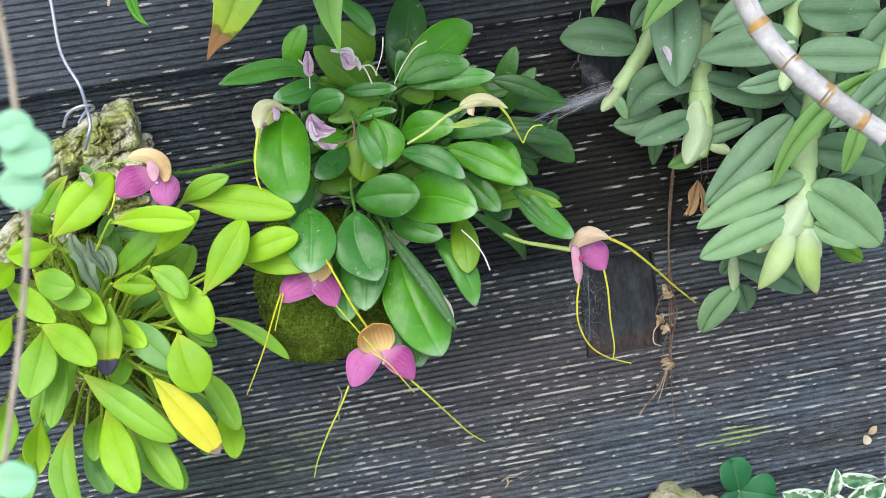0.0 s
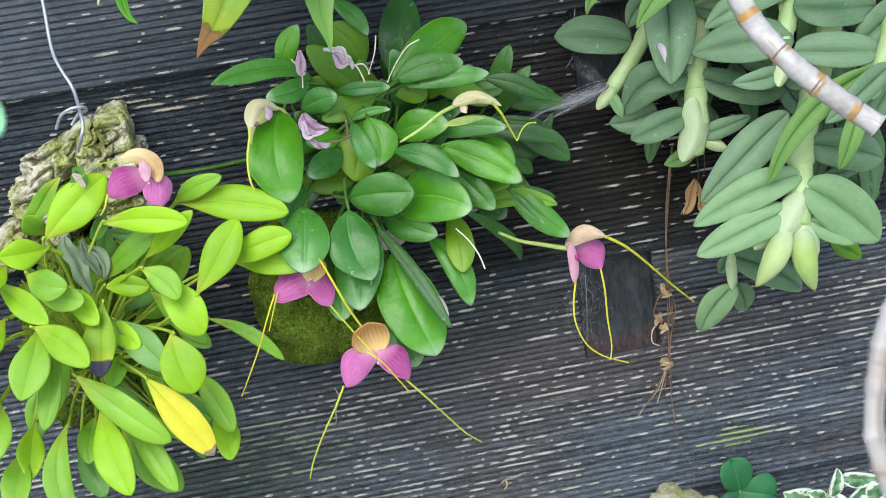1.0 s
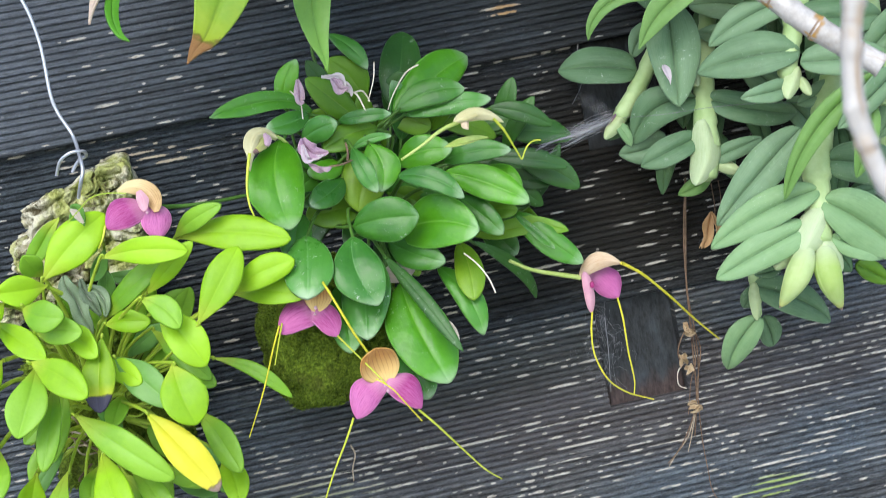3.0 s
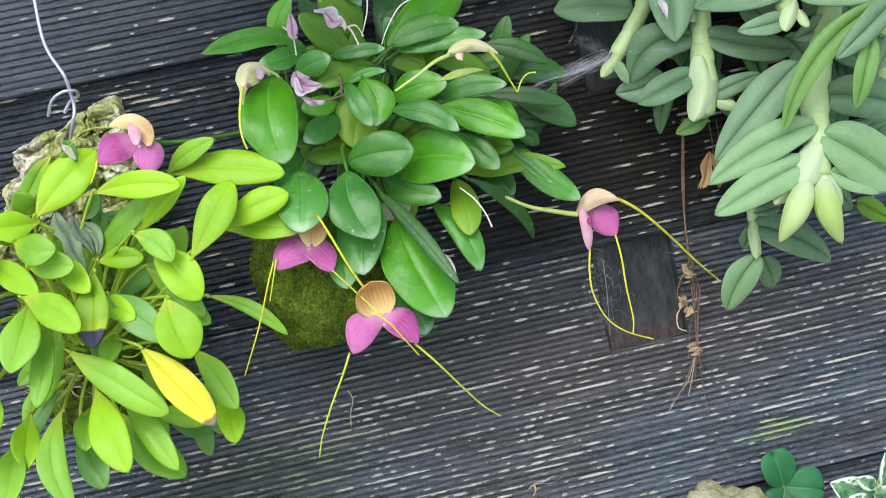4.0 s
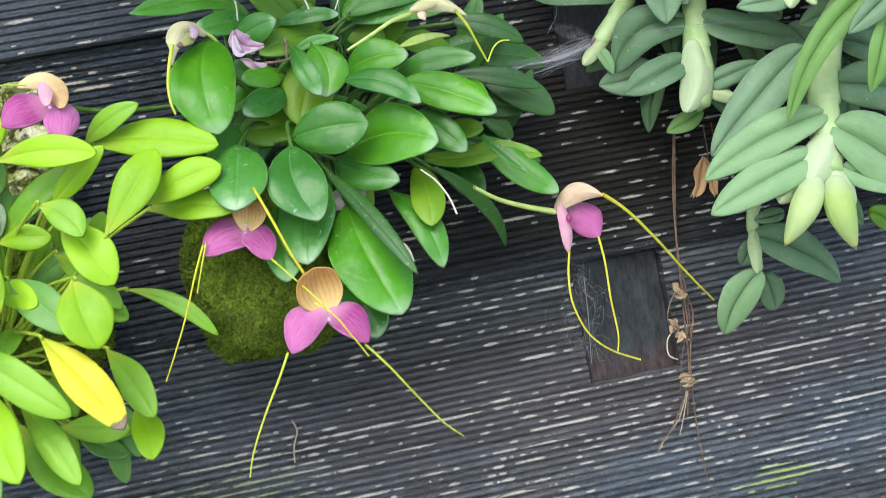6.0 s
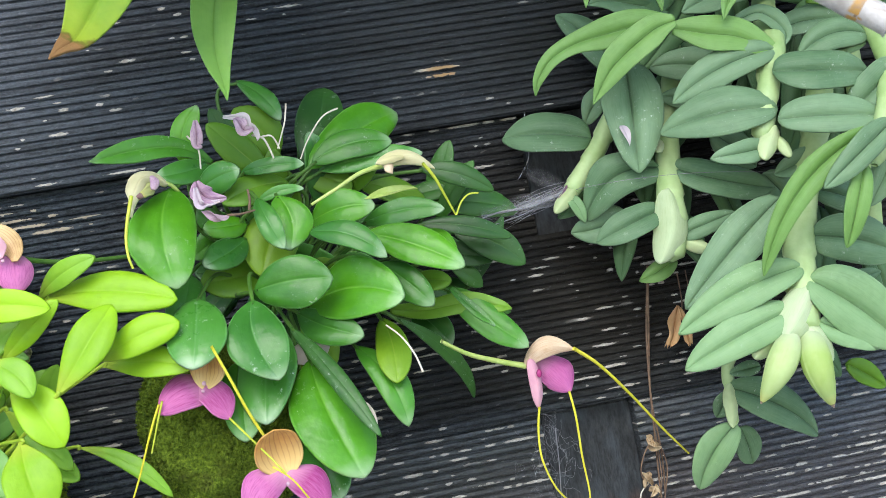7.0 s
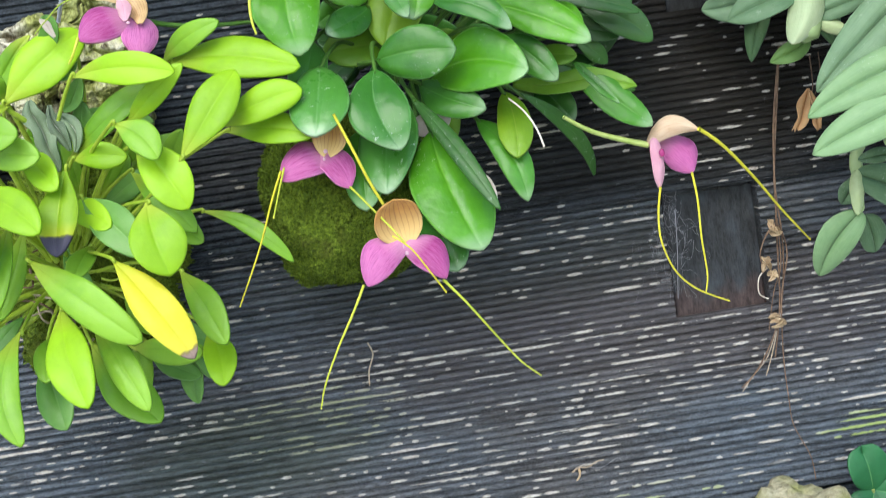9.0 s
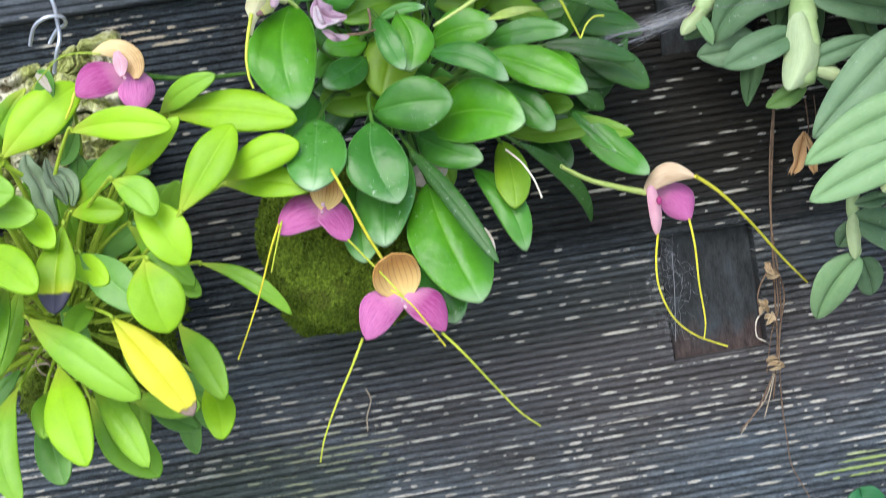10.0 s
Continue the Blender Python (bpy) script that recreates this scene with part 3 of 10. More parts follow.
def curved_leaf(parent, points, material, keel=0.12, fold=0.16, name="leaf", face=(0.0, -1.0, 0.25), thick=0.0009, ragged=0.0, label=""):
    """A leaf along a smooth line: each point holds its place, the leaf's width there and its turn about the line."""
    line = smooth_line(points, 6)
    last = len(line) - 1
    phase = noise.random() * 6.3
    top, uvs = [], []
    under = []
    total = sum((line[i + 1].to_3d() - line[i].to_3d()).length for i in range(last))
    run = 0.0
    for i, q in enumerate(line):
        c = q.to_3d()
        d = (line[min(last, i + 1)].to_3d() - line[max(0, i - 1)].to_3d()).normalized()
        if i:
            run += (c - line[i - 1].to_3d()).length
        u = run / total
        n = Vector(face)
        n = (n - d * n.dot(d)).normalized()
        n = Matrix.Rotation(radians(q[4]), 3, d) @ n
        s = d.cross(n)
        half = 0.5 * max(0.0004, q[3])
        for v in ACROSS:
            r = abs(v)
            lift = fold * half * 1.5 * r ** 1.25 + keel * half * math.sin(math.pi * r ** 0.6) + 0.10 * half * math.sin(9.0 * u + phase + 1.5 * v) * v * v
            wave = 1 + 0.04 * math.sin(11.0 * u + phase + 2 * (v > 0))
            jag = d * (ragged * half * (math.sin(7.0 * v + phase) * 0.5 + math.sin(17.0 * v) * 0.25 + 0.5 * v)) if i == last else Vector()
            top.append(c + s * (half * v * wave) + n * lift + jag)
            under.append(top[-1] - n * thick)
            uvs.append((u, 0.5 + 0.5 * v))
    return leaf_mesh(parent, top, under, uvs, last, material, name, label)


def tube(parent, points, r0, r1, material, name="stalk", sides=8, steps=8, label="", radius=None, rings=1.0):
    """A round stalk along a smooth line, tapering from r0 to r1."""
    line = smooth_line(points, steps)
    verts, faces, uvs = [], [], []
    up = Vector((0.31, -0.83, 0.46))
    last = len(line) - 1
    run = 0.0
    for i, c in enumerate(line):
        d = (line[min(last, i + 1)] - line[max(0, i - 1)]).normalized()
        e = d.cross(up).normalized()
        up = e.cross(d).normalized()
        t = i / last
        run += (c - line[max(0, i - 1)]).length
        r = radius(t) if radius else r0 + (r1 - r0) * t
        for k in range(sides):
            g = 2 * math.pi * k / sides
            verts.append(c + (e * math.cos(g) + up * math.sin(g)) * r)
            uvs.append((run * rings, k / sides))
    for i in range(last):
        for k in range(sides):
            l = (k + 1) % sides
            faces.append((i * sides + k, i * sides + l, (i + 1) * sides + l, (i + 1) * sides + k))
    faces.append(tuple(range(sides)))
    faces.append(tuple(reversed(range(last * sides, (last + 1) * sides))))
    return mesh_object(name, verts, faces, material, parent, uvs, label=label)


def lumpy(d, size, rough, scale, seed, boxy):
    """A point of an uneven rounded body in the direction d; boxy above 2 squares it off."""
    d = d / (abs(d.x) ** boxy + abs(d.y) ** boxy + abs(d.z) ** boxy) ** (1 / boxy)
    p = Vector((d.x * size[0], d.y * size[1], d.z * size[2]))
    q = p * scale + Vector((seed, seed * 1.7, -seed))
    return p * (1 + rough * (noise.noise(q) + 0.5 * noise.noise(q * 2.3) + 0.3 * noise.noise(q * 5.1)))


def lump(parent, centre, size, material, name, rough=0.12, scale=30.0, seed=0.0, level=5, label="", kind="", boxy=2.0):
    """A rounded uneven body."""
    bm = bmesh.new()
    bmesh.ops.create_icosphere(bm, subdivisions=level, radius=1.0)
    verts = [Vector(centre) + lumpy(v.co.normalized(), size, rough, scale, seed, boxy) for v in bm.verts]
    faces = [tuple(v.index for v in f.verts) for f in bm.faces]
    bm.free()
    return mesh_object(name, verts, faces, material, parent, label=label)


def tufts(parent, centre, size, count, length, material, name, scale, rough, seed, boxy=2.0):
    """Short moss blades standing all over a lump with the same unevenness."""
    rng = random.Random(int(seed * 10) + 5)
    verts, faces = [], []
    for _ in range(count):
        d = Vector((rng.gauss(0, 1), rng.gauss(0, 1), rng.gauss(0, 1))).normalized()
        if d.y > 0.35:
            continue
        foot = Vector(centre) + lumpy(d, size, rough, scale, seed, boxy) * 0.985
        way = (d + 0.9 * Vector((rng.uniform(-1, 1), rng.uniform(-1, 1), rng.uniform(-0.6, 1)))).normalized()
        side = way.orthogonal().normalized()
        side = Matrix.Rotation(rng.uniform(0, 6.28), 3, way) @ side
        tall, w = length * rng.uniform(0.5, 1.3), length * 0.22
        i = len(verts)
        mid = foot + way * tall * 0.55 + d * tall * 0.1
        verts += [foot + side * w, foot - side * w, mid - side * w * 0.8, mid + side * w * 0.8, foot + way * tall]
        faces += [(i, i + 1, i + 2, i + 3), (i + 3, i + 2, i + 4)]
    return tagged(mesh_object(name, verts, faces, material, parent, smooth=False), kind="stuff")


def block(parent, centre, half, lean, material, seed):
    """A weathered block of bark: squared, split along its grain into plates, with broken edges."""
    bm = bmesh.new()
    bmesh.ops.create_icosphere(bm, subdivisions=6, radius=1.0)
    turn = Matrix.Rotation(radians(lean), 3, "Y") @ Matrix.Rotation(radians(12 * math.sin(seed)), 3, "X")
    verts = []
    for v in bm.verts:
        d = v.co.normalized()
        d = d / (abs(d.x) ** 5 + abs(d.y) ** 5 + abs(d.z) ** 5) ** 0.2
        p = Vector((d.x * half[0], d.y * half[1], d.z * half[2]))
        q = p + Vector((seed * 0.37, seed * 0.11, -seed * 0.23))
        big = noise.noise(q * 75)
        plate = math.floor(3.0 * noise.noise(Vector((q.x * 70, q.y * 70, q.z * 150)))) / 3.0
        crack = abs(noise.noise(Vector((q.x * 55, q.y * 90, q.z * 120 + 4.0))))
        fine = noise.noise(q * 330) + 0.6 * noise.noise(q * 800)
        k = 1 + 0.20 * big + 0.15 * plate + 0.06 * fine - 0.28 * max(0.0, 0.13 - crack) / 0.13
        verts.append(Vector(centre) + turn @ (p * k))
    faces = [tuple(v.index for v in f.verts) for f in bm.faces]
    bm.free()
    return mesh_object("chunk", verts, faces, material, parent)


def ribbed(x0, x1, z0, z1, pitch, offset, y, depth, thick, tilt=0.0):
    """Outline of a board with ribs along x: rounded ribs, narrow grooves. Returns verts and faces."""
    prof = []
    k = math.floor((z0 - offset) / pitch + 1e-6)
    while offset + k * pitch < z1 - 1e-6:
        zb = offset + k * pitch
        for f, d in ((0.0, 1.0), (0.08, 0.95), (0.19, 0.25), (0.28, 0.03), (0.5, 0.0), (0.72, 0.04), (0.82, 0.25), (0.92, 0.95)):
            z = zb + f * pitch
            if z0 <= z <= z1:
                prof.append((z, y + d * depth - tilt * (z1 - z) / (z1 - z0)))
        k += 1
    prof = [(z0, prof[0][1])] + prof + [(z1, prof[-1][1])]
    prof = [prof[0]] + [p for p, q in zip(prof[1:], prof) if p[0] - q[0] > 1e-7]
    loop = prof + [(z1, y + thick), (z0, y + thick)]
    c = len(loop)
    verts = [(x, yy, zz) for x in (x0, x1) for zz, yy in loop]
    faces = [(i, (i + 1) % c, c + (i + 1) % c, c + i) for i in range(c)]
    faces += [tuple(reversed(range(c))), tuple(range(c, 2 * c))]
    return verts, faces


def board(parent, pieces, material, label=""):
    verts, faces = [], []
    for v, f in pieces:
        k = len(verts)
        verts += v
        faces += [tuple(i + k for i in q) for q in f]
    return mesh_object("plank", verts, faces, material, parent, smooth=False, label=label)


# ---------------------------------------------------------------- wall and ground
XL, XR = -1.4, 1.4
wall = thing("wall_north", (0, 0.03, 0), "dark weathered board wall of ribbed planks, paint worn in pale dashes", "wall", kind="structure")
top = 0.218
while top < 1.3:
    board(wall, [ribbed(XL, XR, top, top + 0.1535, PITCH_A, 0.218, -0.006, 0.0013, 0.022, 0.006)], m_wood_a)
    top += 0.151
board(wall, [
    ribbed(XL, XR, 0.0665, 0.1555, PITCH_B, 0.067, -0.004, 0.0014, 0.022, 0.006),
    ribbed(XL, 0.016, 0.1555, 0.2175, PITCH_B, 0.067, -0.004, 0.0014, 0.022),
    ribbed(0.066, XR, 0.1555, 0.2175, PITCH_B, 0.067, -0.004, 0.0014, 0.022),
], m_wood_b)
board(wall, [
    ribbed(XL, XR, -0.0943, 0.0025, PITCH_C, -0.0943, -0.004, 0.0019, 0.022, 0.006),
    ribbed(XL, 0.0005, 0.0025, 0.066, PITCH_C, -0.0943, -0.004, 0.0019, 0.022),
    ribbed(0.0495, XR, 0.0025, 0.066, PITCH_C, -0.0943, -0.004, 0.0019, 0.022),
], m_wood_c)
bottom = -0.0945
while bottom > -0.5:
    board(wall, [ribbed(XL, XR, bottom - 0.151, bottom, PITCH_C, bottom - 0.151, 0.0, 0.0017, 0.02, 0.006)], m_wood_c)
    bottom -= 0.151



def backing():
    """Unseen sheet added behind the planks to keep sky light out of the gaps."""
    verts = [(x, y, z) for x in (XL, XR) for y in (0.030, 0.040) for z in (-0.5, 1.3)]
    faces = [(0, 1, 3, 2), (4, 6, 7, 5), (0, 4, 5, 1), (2, 3, 7, 6), (1, 5, 7, 3), (0, 2, 6, 4)]
    mesh_object("gap_block", verts, faces, m_batten, wall, smooth=False)


backing()


def batten(x0, x1, z0, z1):
    bm = bmesh.new()
    bmesh.ops.create_cube(bm, size=1.0)
    for v in bm.verts:
        v.co = Vector(((x0 + x1) / 2 + v.co.x * (x1 - x0), 0.010 + v.co.y * 0.016, (z0 + z1) / 2 + v.co.z * (z1 - z0)))
    bmesh.ops.bevel(bm, geom=bm.edges[:], offset=0.0012, segments=2, affect="EDGES")
    verts = [v.co.copy() for v in bm.verts]
    faces = [tuple(v.index for v in f.verts) for f in bm.faces]
    bm.free()
    mesh_object("batten", verts, faces, m_batten, wall, smooth=False, label="smooth dark brown wooden batten in a notch")


batten(0.001, 0.049, 0.0, 0.0655)
batten(0.0165, 0.0655, 0.154, 0.217)


def ground_sheet():
    verts, faces = [], []
    xs = [-60, -8, -2] + [-1 + 0.05 * i for i in range(41)] + [2, 8, 60]
    ys = [-60, -8, -2] + [-1 + 0.05 * i for i in range(22)] + [2, 8, 60]
    for yy in ys:
        for xx in xs:
            verts.append((xx, yy, -0.20 + 0.012 * noise.noise(Vector((xx * 9, yy * 9, 0)))))
    w = len(xs)
    for i in range(len(ys) - 1):
        for j in range(w - 1):
            faces.append((i * w + j, i * w + j + 1, (i + 1) * w + j + 1, (i + 1) * w + j))
    ob = mesh_object("ground", verts, faces, m_bounce_ground)
    tagged(ob, "unseen ground at the foot of the board wall, made pale to bounce light", "ground", kind="structure")


ground_sheet()


# ---------------------------------------------------------------- lime orchid on cork bark
lime_orchid = thing("orchid_plant", (-0.2943, -0.0300, 0.0588), "lime-green orchid with oval leaves, some yellowing, tied on cork bark", "orchid")


def lime_leaf(base, tip, width, material, **form):
    """A leaf of the lime plant and the stalk that bears it."""
    base, tip = Vector(base), Vector(tip)
    leaf(lime_orchid, base, tip, width, material, shape=(0.60, 1.35, 0.58), **form)
    crown = Vector((-0.284, -0.055, 0.078))
    heart = crown + 0.28 * (base - crown)
    way = (tip - base).normalized()
    run = (base - heart).length
    knee = (base - way * 0.16 * run).lerp(heart, 0.45)
    tube(lime_orchid, [base + way * 0.06 * (tip - base).length, base, knee, heart], 0.00066, 0.00100, m_petiole, name="petiole")

lime_leaf((-0.2900, -0.1000, 0.1540), (-0.2540, -0.0950, 0.1820), 0.0218, m_lime, sway=-0.018, roll=1, bend=0.070, fold=0.10)
lime_leaf((-0.2580, -0.1150, 0.1610), (-0.2150, -0.1270, 0.1570), 0.0138, m_lime, sway=-0.061, roll=10, bend=0.076, fold=0.13)
lime_leaf((-0.2420, -0.1050, 0.1370), (-0.2130, -0.1180, 0.1600), 0.0101, m_lime, sway=0.000, roll=4, bend=0.069, fold=0.05)
lime_leaf((-0.2680, -0.0980, 0.1270), (-0.2280, -0.1080, 0.1550), 0.0129, m_lime_green, sway=-0.001, roll=-9, bend=0.075, fold=0.07)
lime_leaf((-0.2220, -0.1000, 0.1620), (-0.1960, -0.1180, 0.1750), 0.0104, m_lime_green, sway=-0.052, roll=5, bend=0.073, fold=0.06)
lime_leaf((-0.2210, -0.1000, 0.1620), (-0.1650, -0.1210, 0.1520), 0.0185, m_lime, sway=-0.042, roll=-7, bend=0.059, fold=0.08)
lime_leaf((-0.2020, -0.1220, 0.1320), (-0.1660, -0.1310, 0.1430), 0.0157, m_lime, sway=-0.031, roll=-4, bend=0.050, fold=0.05)
lime_leaf((-0.2010, -0.1100, 0.1300), (-0.1640, -0.1280, 0.1240), 0.0138, m_lime, sway=-0.050, roll=2, bend=0.038, fold=0.06)
lime_leaf((-0.2180, -0.1360, 0.1210), (-0.1910, -0.1300, 0.1550), 0.0173, m_lime, sway=0.031, roll=-6, bend=0.061, fold=0.11)
lime_leaf((-0.2420, -0.1350, 0.1400), (-0.2250, -0.1470, 0.1250), 0.0131, m_lime_green, sway=-0.109, roll=-6, bend=0.030, fold=0.09)
lime_leaf((-0.2640, -0.1100, 0.1280), (-0.2410, -0.1210, 0.1270), 0.0112, m_lime, sway=-0.021, roll=-4, bend=0.069, fold=0.12)
lime_leaf((-0.2350, -0.1250, 0.1320), (-0.2170, -0.1430, 0.1040), 0.0184, m_lime, sway=-0.015, roll=-5, bend=0.074, fold=0.13)
lime_leaf((-0.2430, -0.1000, 0.1200), (-0.2180, -0.1220, 0.0930), 0.0113, m_lime_green, sway=0.001, roll=-4, bend=0.057, fold=0.07)
lime_leaf((-0.2340, -0.0980, 0.1000), (-0.2170, -0.1100, 0.0870), 0.0108, m_lime_green, sway=0.000, roll=-4, bend=0.039, fold=0.10)
lime_leaf((-0.2320, -0.1450, 0.1080), (-0.2260, -0.1600, 0.0800), 0.0218, m_lime, sway=0.040, roll=-4, bend=0.078, fold=0.13)
lime_leaf((-0.2620, -0.1180, 0.1130), (-0.2380, -0.1400, 0.0880), 0.0162, m_lime_blue, sway=-0.013, roll=-1, bend=0.031, fold=0.12)
lime_leaf((-0.2720, -0.1120, 0.1090), (-0.2500, -0.1330, 0.1000), 0.0123, m_lime, sway=-0.073, roll=-6, bend=0.043, fold=0.08)
lime_leaf((-0.2630, -0.1300, 0.1260), (-0.2700, -0.1460, 0.0920), 0.0163, m_purple, sway=0.007, roll=9, bend=0.059, fold=0.08)
lime_leaf((-0.2980, -0.1400, 0.1220), (-0.2720, -0.1600, 0.1030), 0.0157, m_lime, sway=-0.059, roll=0, bend=0.033, fold=0.10)
lime_leaf((-0.2820, -0.1220, 0.1350), (-0.2660, -0.1430, 0.1180), 0.0121, m_lime, sway=-0.022, roll=-1, bend=0.054, fold=0.08)
lime_leaf((-0.2930, -0.1330, 0.1340), (-0.2710, -0.1480, 0.1320), 0.0142, m_lime_green, sway=-0.041, roll=5, bend=0.054, fold=0.08)
lime_leaf((-0.2950, -0.1380, 0.1480), (-0.2760, -0.1530, 0.1410), 0.0152, m_lime_green, sway=0.095, roll=-2, bend=0.079, fold=0.06)
lime_leaf((-0.2580, -0.0880, 0.1710), (-0.2680, -0.0920, 0.1630), 0.0092, m_lime_blue, sway=0.000, roll=1, bend=0.072, fold=0.05)
lime_leaf((-0.2850, -0.1300, 0.0920), (-0.2430, -0.1560, 0.0560), 0.0162, m_lime_green, sway=0.004, roll=3, bend=0.048, fold=0.05)
lime_leaf((-0.2500, -0.1430, 0.0880), (-0.2220, -0.1630, 0.0480), 0.0167, m_yellow, sway=-0.010, roll=-10, bend=0.053, fold=0.10)
lime_leaf((-0.2760, -0.1250, 0.0700), (-0.2660, -0.1580, 0.0330), 0.0182, m_lime, sway=0.020, roll=9, bend=0.078, fold=0.11)
lime_leaf((-0.2940, -0.1180, 0.0630), (-0.2970, -0.1460, 0.0200), 0.0144, m_lime_green, sway=0.139, roll=-3, bend=0.076, fold=0.07)
lime_leaf((-0.2830, -0.0980, 0.0570), (-0.2880, -0.1220, 0.0410), 0.0125, m_lime_green, sway=0.049, roll=1, bend=0.056, fold=0.13)
lime_leaf((-0.2940, -0.0900, 0.0450), (-0.2850, -0.1160, 0.0190), 0.0163, m_lime_blue, sway=-0.016, roll=-2, bend=0.069, fold=0.12)
lime_leaf((-0.2660, -0.1180, 0.0610), (-0.2450, -0.1480, 0.0270), 0.0127, m_lime_green, sway=-0.023, roll=1, bend=0.073, fold=0.06)
lime_leaf((-0.2720, -0.0980, 0.0510), (-0.2450, -0.1240, 0.0170), 0.0184, m_lime_green, sway=0.032, roll=-8, bend=0.040, fold=0.05)
lime_leaf((-0.2560, -0.0900, 0.0440), (-0.2260, -0.1080, 0.0400), 0.0127, m_lime_green, sway=0.000, roll=1, bend=0.076, fold=0.09)
lime_leaf((-0.2290, -0.1050, 0.0760), (-0.2130, -0.1300, 0.0460), 0.0136, m_lime_green, sway=-0.035, roll=7, bend=0.035, fold=0.08)
lime_leaf((-0.2220, -0.0980, 0.0490), (-0.2170, -0.1200, 0.0270), 0.0137, m_lime, sway=-0.057, roll=-1, bend=0.039, fold=0.10)
lime_leaf((-0.2180, -0.0980, 0.0990), (-0.1810, -0.1140, 0.0740), 0.0075, m_lime_green, sway=-0.073, roll=-6, bend=0.066, fold=0.06)
lime_leaf((-0.2620, -0.1100, 0.0920), (-0.2670, -0.1330, 0.0830), 0.0117, m_lime_green, sway=0.000, roll=5, bend=0.038, fold=0.07)
lime_leaf((-0.2910, -0.1200, 0.1080), (-0.3020, -0.1450, 0.0700), 0.0115, m_lime_green, sway=-0.032, roll=9, bend=0.057, fold=0.05)
lime_leaf((-0.2890, -0.1050, 0.1040), (-0.3010, -0.1250, 0.0690), 0.0095, m_lime_green, sway=-0.036, roll=-3, bend=0.067, fold=0.08)
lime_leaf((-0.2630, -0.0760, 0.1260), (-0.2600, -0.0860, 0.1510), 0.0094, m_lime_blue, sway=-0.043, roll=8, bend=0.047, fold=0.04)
lime_leaf((-0.2550, -0.0580, 0.1050), (-0.2340, -0.0680, 0.1250), 0.0088, m_lime_green, sway=0.039, roll=-20, bend=0.061, fold=0.07)
lime_leaf((-0.2620, -0.0710, 0.1090), (-0.2430, -0.0810, 0.1360), 0.0081, m_lime_green, sway=0.010, roll=7, bend=0.076, fold=0.06)
lime_leaf((-0.2520, -0.0590, 0.1160), (-0.2250, -0.0690, 0.1320), 0.0101, m_lime_green, sway=-0.001, roll=-6, bend=0.047, fold=0.06)
lime_leaf((-0.2690, -0.0710, 0.1080), (-0.2700, -0.0810, 0.1410), 0.0081, m_lime_green, sway=0.022, roll=-19, bend=0.076, fold=0.11)
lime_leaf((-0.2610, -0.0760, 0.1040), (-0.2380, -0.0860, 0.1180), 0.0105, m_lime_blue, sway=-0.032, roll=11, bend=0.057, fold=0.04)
lime_leaf((-0.2570, -0.0720, 0.0960), (-0.2300, -0.0820, 0.1120), 0.0113, m_lime_green, sway=-0.025, roll=-1, bend=0.046, fold=0.15)
lime_leaf((-0.2580, -0.0590, 0.0970), (-0.2370, -0.0690, 0.1000), 0.0094, m_lime_green, sway=-0.020, roll=-8, bend=0.046, fold=0.10)
lime_leaf((-0.2450, -0.0560, 0.1140), (-0.2410, -0.0660, 0.1450), 0.0085, m_lime_green, sway=-0.044, roll=15, bend=0.039, fold=0.12)
lime_leaf((-0.2870, -0.0600, 0.1250), (-0.2860, -0.0700, 0.1450), 0.0086, m_lime_green, sway=-0.008, roll=24, bend=0.034, fold=0.03)
lime_leaf((-0.2340, -0.0700, 0.1100), (-0.2210, -0.0800, 0.1340), 0.0108, m_lime_green, sway=-0.014, roll=-4, bend=0.037, fold=0.15)
lime_leaf((-0.2630, -0.0600, 0.0980), (-0.2480, -0.0700, 0.1260), 0.0118, m_lime_green, sway=-0.058, roll=-4, bend=0.064, fold=0.05)
lime_leaf((-0.2720, -0.0590, 0.1190), (-0.2820, -0.0690, 0.1430), 0.0093, m_lime_blue, sway=0.039, roll=14, bend=0.080, fold=0.12)
lime_leaf((-0.2760, -0.0670, 0.1150), (-0.2860, -0.0770, 0.1400), 0.0101, m_lime_green, sway=0.058, roll=8, bend=0.038, fold=0.16)
lime_leaf((-0.2590, -0.0550, 0.0460), (-0.2600, -0.0650, 0.0170), 0.0108, m_lime_green, sway=-0.044, roll=5, bend=0.032, fold=0.10)
lime_leaf((-0.2580, -0.0570, 0.0730), (-0.2520, -0.0670, 0.0460), 0.0119, m_lime_green, sway=-0.031, roll=11, bend=0.079, fold=0.10)
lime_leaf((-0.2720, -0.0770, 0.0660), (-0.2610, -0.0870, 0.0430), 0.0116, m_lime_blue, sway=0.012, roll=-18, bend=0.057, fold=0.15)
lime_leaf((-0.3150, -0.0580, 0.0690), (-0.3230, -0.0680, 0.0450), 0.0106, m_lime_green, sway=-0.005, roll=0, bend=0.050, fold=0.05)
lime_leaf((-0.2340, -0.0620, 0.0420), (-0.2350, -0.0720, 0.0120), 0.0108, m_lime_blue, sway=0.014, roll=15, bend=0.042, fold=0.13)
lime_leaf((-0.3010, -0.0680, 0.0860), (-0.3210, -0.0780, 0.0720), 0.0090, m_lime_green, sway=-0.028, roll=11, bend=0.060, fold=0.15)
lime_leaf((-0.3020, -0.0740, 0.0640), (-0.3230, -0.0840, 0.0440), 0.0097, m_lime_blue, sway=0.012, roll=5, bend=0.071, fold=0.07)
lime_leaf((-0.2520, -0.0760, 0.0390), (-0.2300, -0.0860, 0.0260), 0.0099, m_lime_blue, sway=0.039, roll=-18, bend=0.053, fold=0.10)
